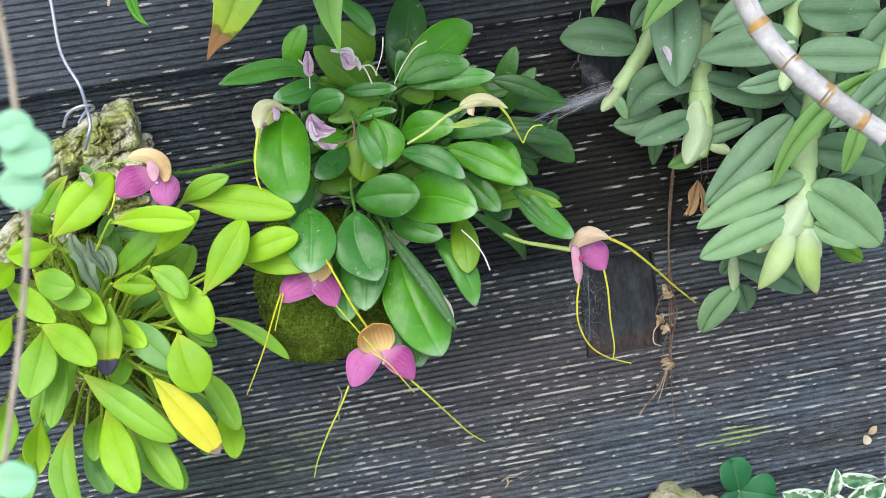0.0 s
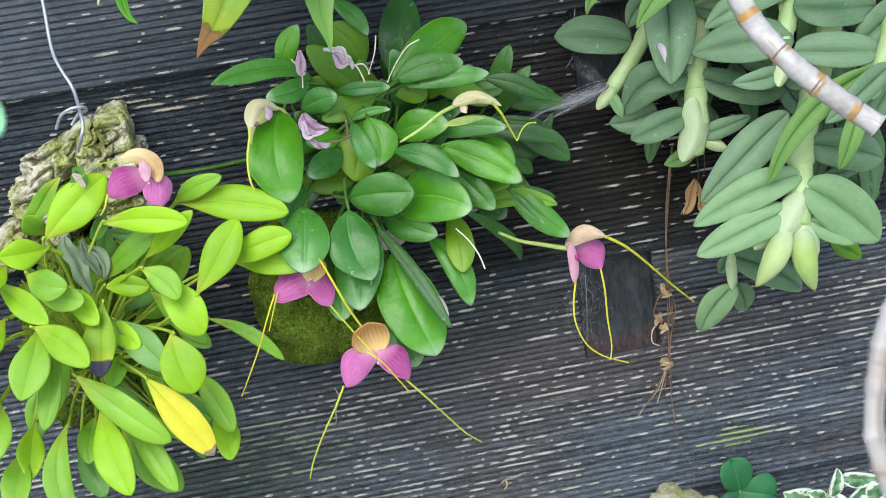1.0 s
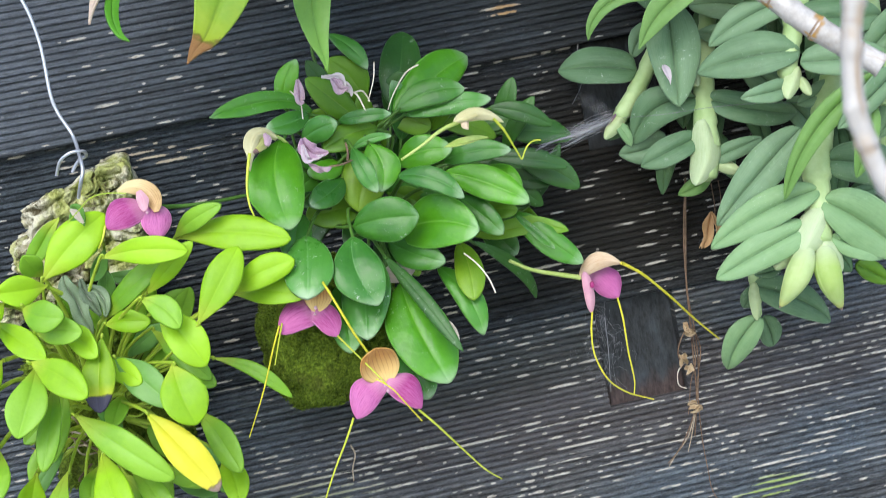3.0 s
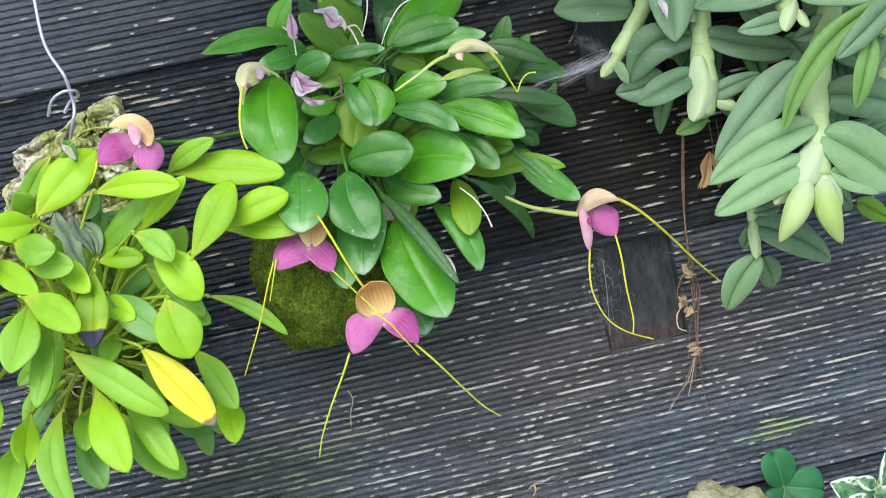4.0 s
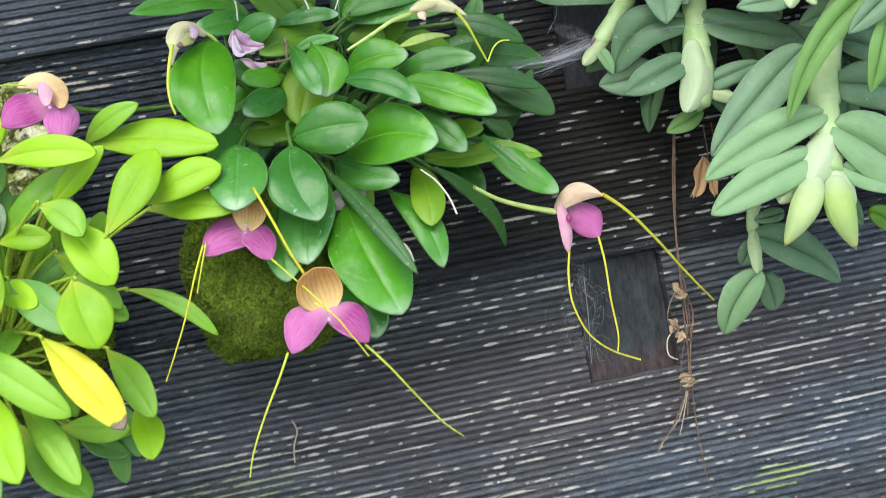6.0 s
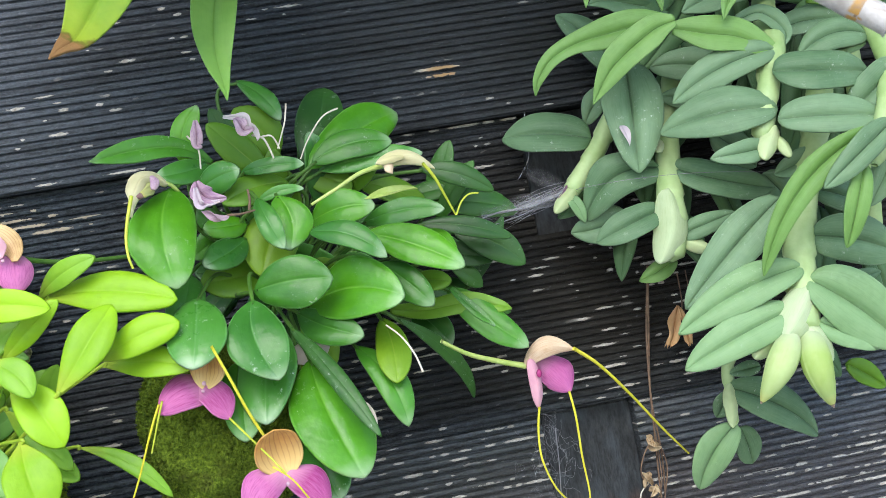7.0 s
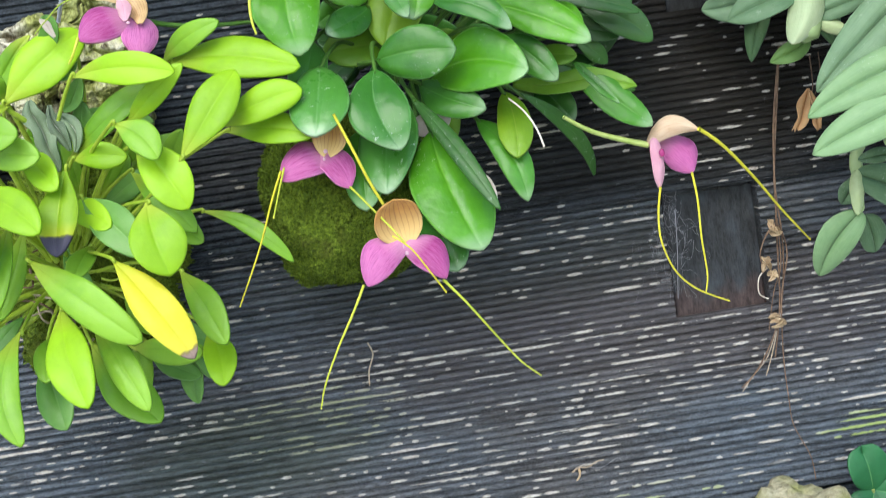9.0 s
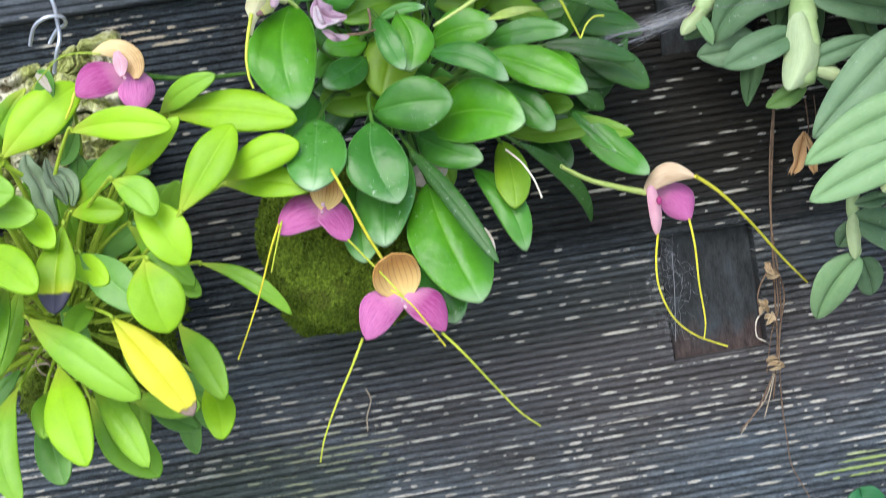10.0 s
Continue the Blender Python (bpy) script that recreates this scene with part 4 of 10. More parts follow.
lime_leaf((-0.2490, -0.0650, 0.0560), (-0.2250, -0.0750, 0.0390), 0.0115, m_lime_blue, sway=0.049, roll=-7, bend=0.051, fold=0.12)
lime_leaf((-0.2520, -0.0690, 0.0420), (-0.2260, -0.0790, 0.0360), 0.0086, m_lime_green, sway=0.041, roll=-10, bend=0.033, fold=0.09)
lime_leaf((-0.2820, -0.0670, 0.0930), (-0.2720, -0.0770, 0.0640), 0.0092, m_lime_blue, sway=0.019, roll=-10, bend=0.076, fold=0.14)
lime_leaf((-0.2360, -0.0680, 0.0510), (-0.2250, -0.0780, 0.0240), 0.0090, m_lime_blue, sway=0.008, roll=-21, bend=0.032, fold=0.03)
leaf(lime_orchid, (-0.3159, -0.1145, 0.1432), (-0.2895, -0.1405, 0.1219), 0.0129, m_lime, sway=0.009, roll=-7, bend=0.049, curl=-0.11, fold=0.18, wide=0.62, blunt=0.84)
tube(lime_orchid, [(-0.3147, -0.1157, 0.1422), (-0.3146, -0.0950, 0.1331), (-0.2895, -0.0669, 0.0894)], 0.00110, 0.00138, m_petiole, name='petiole')
leaf(lime_orchid, (-0.2959, -0.1270, 0.1194), (-0.3078, -0.1530, 0.0897), 0.0190, m_lime_green, sway=-0.02, roll=-5, bend=0.082, curl=-0.28, fold=0.21, wide=0.63, blunt=0.84)
tube(lime_orchid, [(-0.2965, -0.1283, 0.1179), (-0.2901, -0.1045, 0.1168), (-0.2855, -0.0694, 0.0847)], 0.00110, 0.00138, m_petiole, name='petiole')
leaf(lime_orchid, (-0.3139, -0.0945, 0.0603), (-0.3186, -0.1205, 0.0371), 0.0139, m_lime, sway=0.036, roll=-13, bend=0.047, curl=0.09, fold=0.26, wide=0.61, blunt=0.84)
tube(lime_orchid, [(-0.3142, -0.0960, 0.0589), (-0.3056, -0.0782, 0.0704), (-0.2891, -0.0629, 0.0728)], 0.00110, 0.00138, m_petiole, name='petiole')
leaf(lime_orchid, (-0.3215, -0.1045, 0.0496), (-0.3303, -0.1305, 0.0216), 0.0155, m_lime_green, sway=-0.033, roll=12, bend=0.094, curl=0.18, fold=0.25, wide=0.57, blunt=0.84)
tube(lime_orchid, [(-0.3220, -0.1058, 0.0482), (-0.3106, -0.0867, 0.0627), (-0.2906, -0.0649, 0.0707)], 0.00110, 0.00138, m_petiole, name='petiole')
leaf(lime_orchid, (-0.3324, -0.0820, 0.0293), (-0.3365, -0.1080, 0.0076), 0.0141, m_lime_green, sway=0.013, roll=15, bend=0.024, curl=-0.14, fold=0.16, wide=0.61, blunt=0.84)
tube(lime_orchid, [(-0.3326, -0.0835, 0.0280), (-0.3200, -0.0683, 0.0462), (-0.2927, -0.0604, 0.0666)], 0.00110, 0.00138, m_petiole, name='petiole')
leaf(lime_orchid, (-0.2847, -0.1100, 0.1527), (-0.3083, -0.1250, 0.1555), 0.0149, m_lime, sway=-0.018, roll=-7, bend=0.048, curl=0.09, fold=0.21, wide=0.6, blunt=0.84)
tube(lime_orchid, [(-0.2864, -0.1111, 0.1529), (-0.2759, -0.0923, 0.1345), (-0.2832, -0.0660, 0.0913)], 0.00110, 0.00138, m_petiole, name='petiole')
leaf(lime_orchid, (-0.2898, -0.0900, 0.1555), (-0.2962, -0.1000, 0.1686), 0.0123, m_lime_green, sway=-0.031, roll=-7, bend=0.03, curl=0.03, fold=0.23, wide=0.6, blunt=0.84)
tube(lime_orchid, [(-0.2905, -0.0911, 0.1569), (-0.2847, -0.0765, 0.1301), (-0.2842, -0.0620, 0.0919)], 0.00110, 0.00138, m_petiole, name='petiole')
leaf(lime_orchid, (-0.3122, -0.1170, 0.1232), (-0.3267, -0.1430, 0.1080), 0.0176, m_lime, sway=0.03, roll=5, bend=0.055, curl=-0.08, fold=0.2, wide=0.63, blunt=0.84)
tube(lime_orchid, [(-0.3130, -0.1186, 0.1223), (-0.3012, -0.0953, 0.1171), (-0.2887, -0.0674, 0.0854)], 0.00110, 0.00138, m_petiole, name='petiole')
leaf(lime_orchid, (-0.3059, -0.1170, 0.1495), (-0.3206, -0.1430, 0.1440), 0.0176, m_lime, sway=-0.008, roll=8, bend=0.057, curl=-0.15, fold=0.21, wide=0.63, blunt=0.84)
tube(lime_orchid, [(-0.3069, -0.1187, 0.1491), (-0.2959, -0.0945, 0.1348), (-0.2875, -0.0674, 0.0907)], 0.00110, 0.00138, m_petiole, name='petiole')
leaf(lime_orchid, (-0.3249, -0.1170, 0.0814), (-0.3341, -0.1430, 0.0556), 0.0176, m_lime_green, sway=-0.043, roll=-3, bend=0.054, curl=0.23, fold=0.27, wide=0.6, blunt=0.84)
tube(lime_orchid, [(-0.3254, -0.1184, 0.0800), (-0.3130, -0.0962, 0.0870), (-0.2913, -0.0674, 0.0771)], 0.00110, 0.00138, m_petiole, name='petiole')
leaf(lime_orchid, (-0.3211, -0.1170, 0.1085), (-0.3377, -0.1430, 0.0836), 0.0176, m_lime, sway=0.04, roll=12, bend=0.041, curl=-0.02, fold=0.14, wide=0.64, blunt=0.84)
tube(lime_orchid, [(-0.3219, -0.1183, 0.1073), (-0.3083, -0.0965, 0.1075), (-0.2905, -0.0674, 0.0825)], 0.00110, 0.00138, m_petiole, name='petiole')
tube(lime_orchid, [(-0.3009, -0.0751, 0.0884), (-0.3000, -0.0750, 0.0888), (-0.2887, -0.0412, 0.0925)], 0.00064, 0.00035, m_root, name='root')
tube(lime_orchid, [(-0.2776, -0.0595, 0.0467), (-0.2825, -0.0750, 0.0414), (-0.2787, -0.0464, 0.0331)], 0.00066, 0.00036, m_root_pale, name='root')
tube(lime_orchid, [(-0.2803, -0.0769, 0.0840), (-0.2736, -0.0750, 0.0860), (-0.2846, -0.0351, 0.0767)], 0.00064, 0.00035, m_petiole, name='root')
tube(lime_orchid, [(-0.2929, -0.0577, 0.0600), (-0.2808, -0.0750, 0.0582), (-0.2762, -0.0363, 0.0616)], 0.00066, 0.00036, m_root, name='root')
tube(lime_orchid, [(-0.2945, -0.0498, 0.0479), (-0.2985, -0.0750, 0.0465), (-0.3003, -0.0480, 0.0396)], 0.00067, 0.00036, m_root, name='root')
tube(lime_orchid, [(-0.3046, -0.0521, 0.0737), (-0.2919, -0.0750, 0.0809), (-0.2887, -0.0370, 0.0802)], 0.00066, 0.00036, m_petiole, name='root')
tube(lime_orchid, [(-0.3075, -0.0585, 0.0615), (-0.3067, -0.0750, 0.0588), (-0.3243, -0.0438, 0.0621)], 0.00066, 0.00036, m_root, name='root')
tube(lime_orchid, [(-0.2870, -0.0478, 0.0615), (-0.2771, -0.0750, 0.0605), (-0.2683, -0.0670, 0.0463)], 0.00065, 0.00035, m_petiole, name='root')
tube(lime_orchid, [(-0.2983, -0.0718, 0.0724), (-0.2884, -0.0750, 0.0691), (-0.2865, -0.0518, 0.0692)], 0.00065, 0.00035, m_root_pale, name='root')
tube(lime_orchid, [(-0.2913, -0.0613, 0.0595), (-0.2802, -0.0750, 0.0543), (-0.2758, -0.0658, 0.0604)], 0.00065, 0.00036, m_petiole, name='root')
tube(lime_orchid, [(-0.2861, -0.0490, 0.0537), (-0.2942, -0.0750, 0.0597), (-0.2975, -0.0695, 0.0705)], 0.00065, 0.00035, m_root_pale, name='root')
tube(lime_orchid, [(-0.2665, -0.0766, 0.0747), (-0.2607, -0.0750, 0.0730), (-0.2514, -0.0713, 0.0772)], 0.00064, 0.00035, m_petiole, name='root')
tube(lime_orchid, [(-0.3082, -0.0648, 0.0746), (-0.3071, -0.0750, 0.0816), (-0.2966, -0.0719, 0.0791)], 0.00065, 0.00035, m_root, name='root')
tube(lime_orchid, [(-0.2964, -0.0445, 0.0648), (-0.2945, -0.0750, 0.0795), (-0.3108, -0.0386, 0.0755)], 0.00067, 0.00037, m_root_pale, name='root')
tube(lime_orchid, [(-0.2903, -0.0532, 0.0586), (-0.2842, -0.0750, 0.0611), (-0.2843, -0.0372, 0.0592)], 0.00066, 0.00036, m_petiole, name='root')
tube(lime_orchid, [(-0.3103, -0.0597, 0.0547), (-0.3111, -0.0750, 0.0542), (-0.3147, -0.0726, 0.0559)], 0.00065, 0.00035, m_petiole, name='root')
tube(lime_orchid, [(-0.2835, -0.0444, 0.0608), (-0.2830, -0.0750, 0.0683), (-0.2967, -0.0488, 0.0592)], 0.00067, 0.00036, m_root_pale, name='root')
tube(lime_orchid, [(-0.3054, -0.0680, 0.0703), (-0.2944, -0.0750, 0.0676), (-0.2903, -0.0675, 0.0615)], 0.00065, 0.00035, m_root, name='root')
tube(lime_orchid, [(-0.2958, -0.0504, 0.0804), (-0.2977, -0.0750, 0.0802), (-0.3128, -0.0606, 0.0780)], 0.00066, 0.00036, m_petiole, name='root')
tube(lime_orchid, [(-0.2951, -0.0594, 0.0865), (-0.3033, -0.0750, 0.0882), (-0.3126, -0.0400, 0.0884)], 0.00066, 0.00036, m_root, name='root')
tube(lime_orchid, [(-0.2943, -0.0564, 0.0557), (-0.2917, -0.0750, 0.0639), (-0.3128, -0.0477, 0.0585)], 0.00066, 0.00036, m_root_pale, name='root')
tube(lime_orchid, [(-0.3007, -0.0563, 0.0820), (-0.2967, -0.0750, 0.0759), (-0.3037, -0.0691, 0.0759)], 0.00065, 0.00035, m_root, name='root')
tube(lime_orchid, [(-0.2746, -0.0683, 0.0638), (-0.2733, -0.0750, 0.0724), (-0.2888, -0.0413, 0.0745)], 0.00065, 0.00035, m_root, name='root')
tube(lime_orchid, [(-0.2776, -0.0409, 0.0431), (-0.2748, -0.0750, 0.0462), (-0.2818, -0.0475, 0.0435)], 0.00067, 0.00036, m_petiole, name='root')
tube(lime_orchid, [(-0.2737, -0.0498, 0.0554), (-0.2751, -0.0750, 0.0718), (-0.2875, -0.0656, 0.0728)], 0.00065, 0.00036, m_petiole, name='root')
tube(lime_orchid, [(-0.2882, -0.0542, 0.0679), (-0.2974, -0.0750, 0.0730), (-0.3000, -0.0572, 0.0701)], 0.00066, 0.00036, m_petiole, name='root')
curved_leaf(lime_orchid, [(-0.2790, -0.1000, 0.1550, 0.0022, 0), (-0.2780, -0.1010, 0.1500, 0.0092, 25), (-0.2760, -0.1020, 0.1420, 0.0097, -30), (-0.2730, -0.1030, 0.1330, 0.0091, 20), (-0.2710, -0.1040, 0.1240, 0.0016, -10)], m_dead, name='dead_leaf', fold=0.35, keel=0.55, label='crumpled grey-green dead leaf')
curved_leaf(lime_orchid, [(-0.2710, -0.1000, 0.1520, 0.0016, 0), (-0.2710, -0.1010, 0.1450, 0.0059, -35), (-0.2670, -0.1030, 0.1390, 0.0070, 25), (-0.2650, -0.1040, 0.1320, 0.0013, 0)], m_dead, name='dead_leaf', fold=0.35, keel=0.55, label='crumpled grey-green dead leaf')
curved_leaf(lime_orchid, [(-0.2690, -0.1000, 0.1480, 0.0016, 20), (-0.2640, -0.1010, 0.1430, 0.0070, -20), (-0.2610, -0.1030, 0.1370, 0.0064, 30), (-0.2630, -0.1040, 0.1310, 0.0013, 0)], m_dead, name='dead_leaf', fold=0.35, keel=0.55, label='crumpled grey-green dead leaf')
curved_leaf(lime_orchid, [(-0.2680, -0.1000, 0.1880, 0.0017, 0), (-0.2660, -0.0980, 0.1860, 0.0064, 0), (-0.2670, -0.0960, 0.1800, 0.0087, 0), (-0.2710, -0.0940, 0.1730, 0.0076, 0), (-0.2740, -0.0920, 0.1660, 0.0023, 0)], m_lime_blue)
curved_leaf(lime_orchid, [(-0.2770, -0.0850, 0.1830, 0.0009, 0), (-0.2830, -0.0840, 0.1780, 0.0071, 0), (-0.2890, -0.0830, 0.1710, 0.0107, 0), (-0.2960, -0.0810, 0.1630, 0.0071, 0), (-0.3000, -0.0800, 0.1560, 0.0018, 0)], m_lime_green)
curved_leaf(lime_orchid, [(-0.2580, -0.0920, 0.1630, 0.0009, 0), (-0.2600, -0.0910, 0.1580, 0.0064, 0), (-0.2640, -0.0890, 0.1520, 0.0076, 0), (-0.2680, -0.0880, 0.1490, 0.0018, 0)], m_lime_blue)
curved_leaf(lime_orchid, [(-0.2630, -0.0700, 0.1480, 0.0018, 0), (-0.2530, -0.0710, 0.1450, 0.0078, 0), (-0.2410, -0.0710, 0.1430, 0.0078, 0), (-0.2330, -0.0720, 0.1390, 0.0012, 0)], m_lime_blue)
curved_leaf(lime_orchid, [(-0.2680, -0.1050, 0.1870, 0.0011, 0), (-0.2660, -0.1050, 0.1850, 0.0034, 0), (-0.2650, -0.1050, 0.1830, 0.0034, 0), (-0.2630, -0.1050, 0.1790, 0.0012, 0)], m_twig_leaf, name='eaten_patch', fold=0.1, keel=0.3, label='papery white eaten patch')
bark = thing("bark_mount", (-0.2766, -0.0200, 0.1923), "weathered pale cork bark slab with lichen and moss", "bark")
block(bark, (-0.3010, -0.0160, 0.1630), (0.0125, 0.0200, 0.0130), -20, m_bark, 21.4)
block(bark, (-0.2510, -0.0200, 0.1948), (0.0089, 0.0220, 0.0103), -8, m_bark, 1.0)
block(bark, (-0.2710, -0.0200, 0.1928), (0.0125, 0.0180, 0.0058), -28, m_bark, 2.7)
block(bark, (-0.2875, -0.0200, 0.1808), (0.0144, 0.0220, 0.0101), -22, m_bark, 4.4)
block(bark, (-0.2640, -0.0200, 0.1758), (0.0101, 0.0220, 0.0144), 8, m_bark, 6.1)
block(bark, (-0.2500, -0.0200, 0.1698), (0.0101, 0.0220, 0.0166), 20, m_bark, 7.8)
block(bark, (-0.2660, -0.0200, 0.1558), (0.0137, 0.0180, 0.0075), 0, m_bark, 9.5)
block(bark, (-0.2520, -0.0200, 0.1448), (0.0125, 0.0180, 0.0081), -10, m_bark, 11.2)
block(bark, (-0.2970, -0.0120, 0.1628), (0.0196, 0.0180, 0.0117), -40, m_bark, 12.9)
block(bark, (-0.3210, -0.0120, 0.1388), (0.0184, 0.0180, 0.0098), -25, m_bark, 14.6)
block(bark, (-0.2930, -0.0120, 0.1438), (0.0151, 0.0180, 0.0105), -38, m_bark, 16.3)
moss_pad = thing("moss_pad", (-0.2813, -0.0200, 0.0797), "dark brown fibrous root pad with moss behind the orchid", "moss")
lump(moss_pad, (-0.2802, -0.0280, 0.0807), (0.0435, 0.0260, 0.0544), m_moss, 'pad', rough=0.25, scale=60.0, seed=3.0)
tufts(moss_pad, (-0.2802, -0.0280, 0.0807), (0.0435, 0.0260, 0.0544), 5000, 0.0035, m_moss, 'moss', 60.0, 0.25, 3.0)
lump(moss_pad, (-0.2600, -0.0200, 0.0450), (0.0190, 0.0220, 0.0170), m_moss, 'pad', rough=0.25, scale=60.0, seed=8.0)
tufts(moss_pad, (-0.2600, -0.0200, 0.0450), (0.0190, 0.0220, 0.0170), 3000, 0.0030, m_moss, 'moss', 60.0, 0.25, 8.0)
wire = thing("hanging_wire", (-0.2727, -0.0300, 0.2369), "bent galvanised wire hook holding the cork bark", "wire")
tube(wire, [(-0.3340, -0.0120, 0.3433), (-0.3066, -0.0200, 0.3231), (-0.2885, -0.0300, 0.3151), (-0.2778, -0.0350, 0.2980), (-0.2735, -0.0360, 0.2744), (-0.2738, -0.0370, 0.2468), (-0.2721, -0.0370, 0.2357), (-0.2668, -0.0400, 0.2225), (-0.2640, -0.0540, 0.2109), (-0.2633, -0.0600, 0.2038), (-0.2657, -0.0600, 0.1975), (-0.2696, -0.0520, 0.1899)], 0.00100, 0.00100, m_wire, name='hook', sides=10)
tube(wire, [(-0.2784, -0.0500, 0.2037), (-0.2739, -0.0560, 0.2108), (-0.2677, -0.0580, 0.2138), (-0.2615, -0.0560, 0.2134), (-0.2612, -0.0500, 0.2106), (-0.2659, -0.0460, 0.2090), (-0.2708, -0.0440, 0.2035)], 0.00091, 0.00091, m_wire, name='loop', sides=10)
# ---------------------------------------------------------------- dark green orchid on a moss ball
m_sepal_fade = leaf_material("fading_sepal", (0.38, 0.42, 0.12), (0.58, 0.60, 0.28), 0.5, (0.4, 0.3, 0.2), 0.3, (0.36, 0.20, 0.20), 0.8)
moss_ball = thing("moss_ball", (-0.1610, 0.0000, 0.0598), "rounded green moss ball with brown patches fixed to the wall", "moss")
lump(moss_ball, (-0.1535, -0.0480, 0.0935), (0.0365, 0.0540, 0.0385), m_moss, 'ball', rough=0.11, scale=45.0, seed=4.0, boxy=2.8)
tufts(moss_ball, (-0.1535, -0.0480, 0.0935), (0.0365, 0.0540, 0.0385), 42000, 0.0021, m_moss, 'moss', 45.0, 0.11, 4.0, boxy=2.8)
green_orchid = thing("orchid_plant", (-0.1319, -0.0500, 0.1426), "dark green orchid with glossy oval leaves growing on a moss ball", "orchid")


def green_leaf(base, tip, width, material, **form):
    """A leaf of the dark green plant and the stalk that bears it."""
    base, tip = Vector(base), Vector(tip)
    leaf(green_orchid, base, tip, width, material, shape=(0.53, 0.70, 0.62), **form)
    heart = Vector((-0.118, -0.045, 0.150)) + 0.25 * (base - Vector((-0.118, -0.045, 0.150)))
    bow = base - (tip - base).normalized() * 0.35 * (base - heart).length
    tube(green_orchid, [base + (tip - base) * 0.06, bow.lerp(heart, 0.3), heart], 0.00085, 0.00105, m_petiole_dark, name="petiole")

curved_leaf(green_orchid, [(-0.1410, -0.0750, 0.2100, 0.0030, 0), (-0.1490, -0.0770, 0.2170, 0.0071, 0), (-0.1600, -0.0790, 0.2200, 0.0106, 0), (-0.1750, -0.0820, 0.2200, 0.0106, 0), (-0.1850, -0.0840, 0.2190, 0.0070, 0), (-0.1900, -0.0860, 0.2180, 0.0029, 0), (-0.1920, -0.0880, 0.2180, 0.0006, 0)], m_deep, fold=0.10, keel=0.10)
green_leaf((-0.1530, -0.0600, 0.2130), (-0.1430, -0.0620, 0.2390), 0.0123, m_mid, sway=-0.110, roll=-9, bend=0.079, fold=0.03)
green_leaf((-0.1420, -0.0780, 0.2100), (-0.1650, -0.0900, 0.2070), 0.0119, m_teal, sway=-0.074, roll=5, bend=0.047, fold=0.06)
green_leaf((-0.1490, -0.0850, 0.1970), (-0.1310, -0.0990, 0.2030), 0.0134, m_teal, sway=-0.047, roll=8, bend=0.077, fold=0.00)
green_leaf((-0.1160, -0.0700, 0.2000), (-0.1400, -0.0760, 0.2280), 0.0150, m_olive, sway=-0.008, roll=3, bend=0.035, fold=0.06)
green_leaf((-0.1110, -0.0500, 0.2090), (-0.1260, -0.0550, 0.2360), 0.0201, m_olive, sway=0.100, roll=-6, bend=0.033, fold=0.03)
green_leaf((-0.1230, -0.0520, 0.2490), (-0.1060, -0.0600, 0.2280), 0.0097, m_teal, sway=-0.060, roll=-6, bend=0.053, fold=0.03)
green_leaf((-0.0960, -0.0500, 0.2030), (-0.0810, -0.0300, 0.2450), 0.0232, m_dark, sway=0.033, roll=-5, bend=0.079, fold=0.10)
green_leaf((-0.0980, -0.0700, 0.2020), (-0.0490, -0.0500, 0.2250), 0.0226, m_mid, sway=-0.022, roll=5, bend=0.064, fold=0.03)
green_leaf((-0.0970, -0.0780, 0.2030), (-0.0600, -0.0790, 0.2070), 0.0153, m_deep, sway=-0.093, roll=-2, bend=0.045, fold=0.02)
green_leaf((-0.0940, -0.0720, 0.2000), (-0.0480, -0.0830, 0.2000), 0.0120, m_teal, sway=-0.010, roll=-6, bend=0.036, fold=0.03)
green_leaf((-0.1290, -0.0850, 0.2030), (-0.1020, -0.0920, 0.2020), 0.0077, m_teal, sway=-0.022, roll=7, bend=0.078, fold=0.08)
green_leaf((-0.1090, -0.0780, 0.1960), (-0.1390, -0.0900, 0.1910), 0.0148, m_olive, sway=0.042, roll=5, bend=0.073, fold=0.06)
green_leaf((-0.0990, -0.0600, 0.2020), (-0.0800, -0.0660, 0.1900), 0.0152, m_olive, sway=0.000, roll=5, bend=0.044, fold=0.00)
green_leaf((-0.1250, -0.0920, 0.1880), (-0.1040, -0.0950, 0.1910), 0.0051, m_teal, sway=-0.088, roll=6, bend=0.048, fold=0.07)
green_leaf((-0.1030, -0.0850, 0.1760), (-0.0760, -0.0980, 0.1790), 0.0172, m_mid, sway=-0.065, roll=1, bend=0.065, fold=0.07)
green_leaf((-0.0800, -0.0820, 0.1720), (-0.0450, -0.0970, 0.1720), 0.0115, m_teal, sway=-0.056, roll=-1, bend=0.048, fold=0.06)
green_leaf((-0.1060, -0.1050, 0.1710), (-0.0770, -0.1210, 0.1560), 0.0118, m_teal, sway=-0.083, roll=-2, bend=0.072, fold=0.06)
green_leaf((-0.1600, -0.0950, 0.2000), (-0.1640, -0.1230, 0.1590), 0.0293, m_mid, sway=0.089, roll=-1, bend=0.078, fold=0.01)
green_leaf((-0.1590, -0.0880, 0.1630), (-0.1670, -0.1050, 0.1410), 0.0171, m_teal, sway=-0.039, roll=-5, bend=0.059, fold=0.02)
green_leaf((-0.1300, -0.0820, 0.1810), (-0.1490, -0.0920, 0.1810), 0.0116, m_mid, sway=-0.060, roll=7, bend=0.069, fold=-0.02)
green_leaf((-0.1320, -0.0850, 0.1740), (-0.1510, -0.1020, 0.1650), 0.0140, m_teal, sway=-0.056, roll=-2, bend=0.053, fold=0.02)
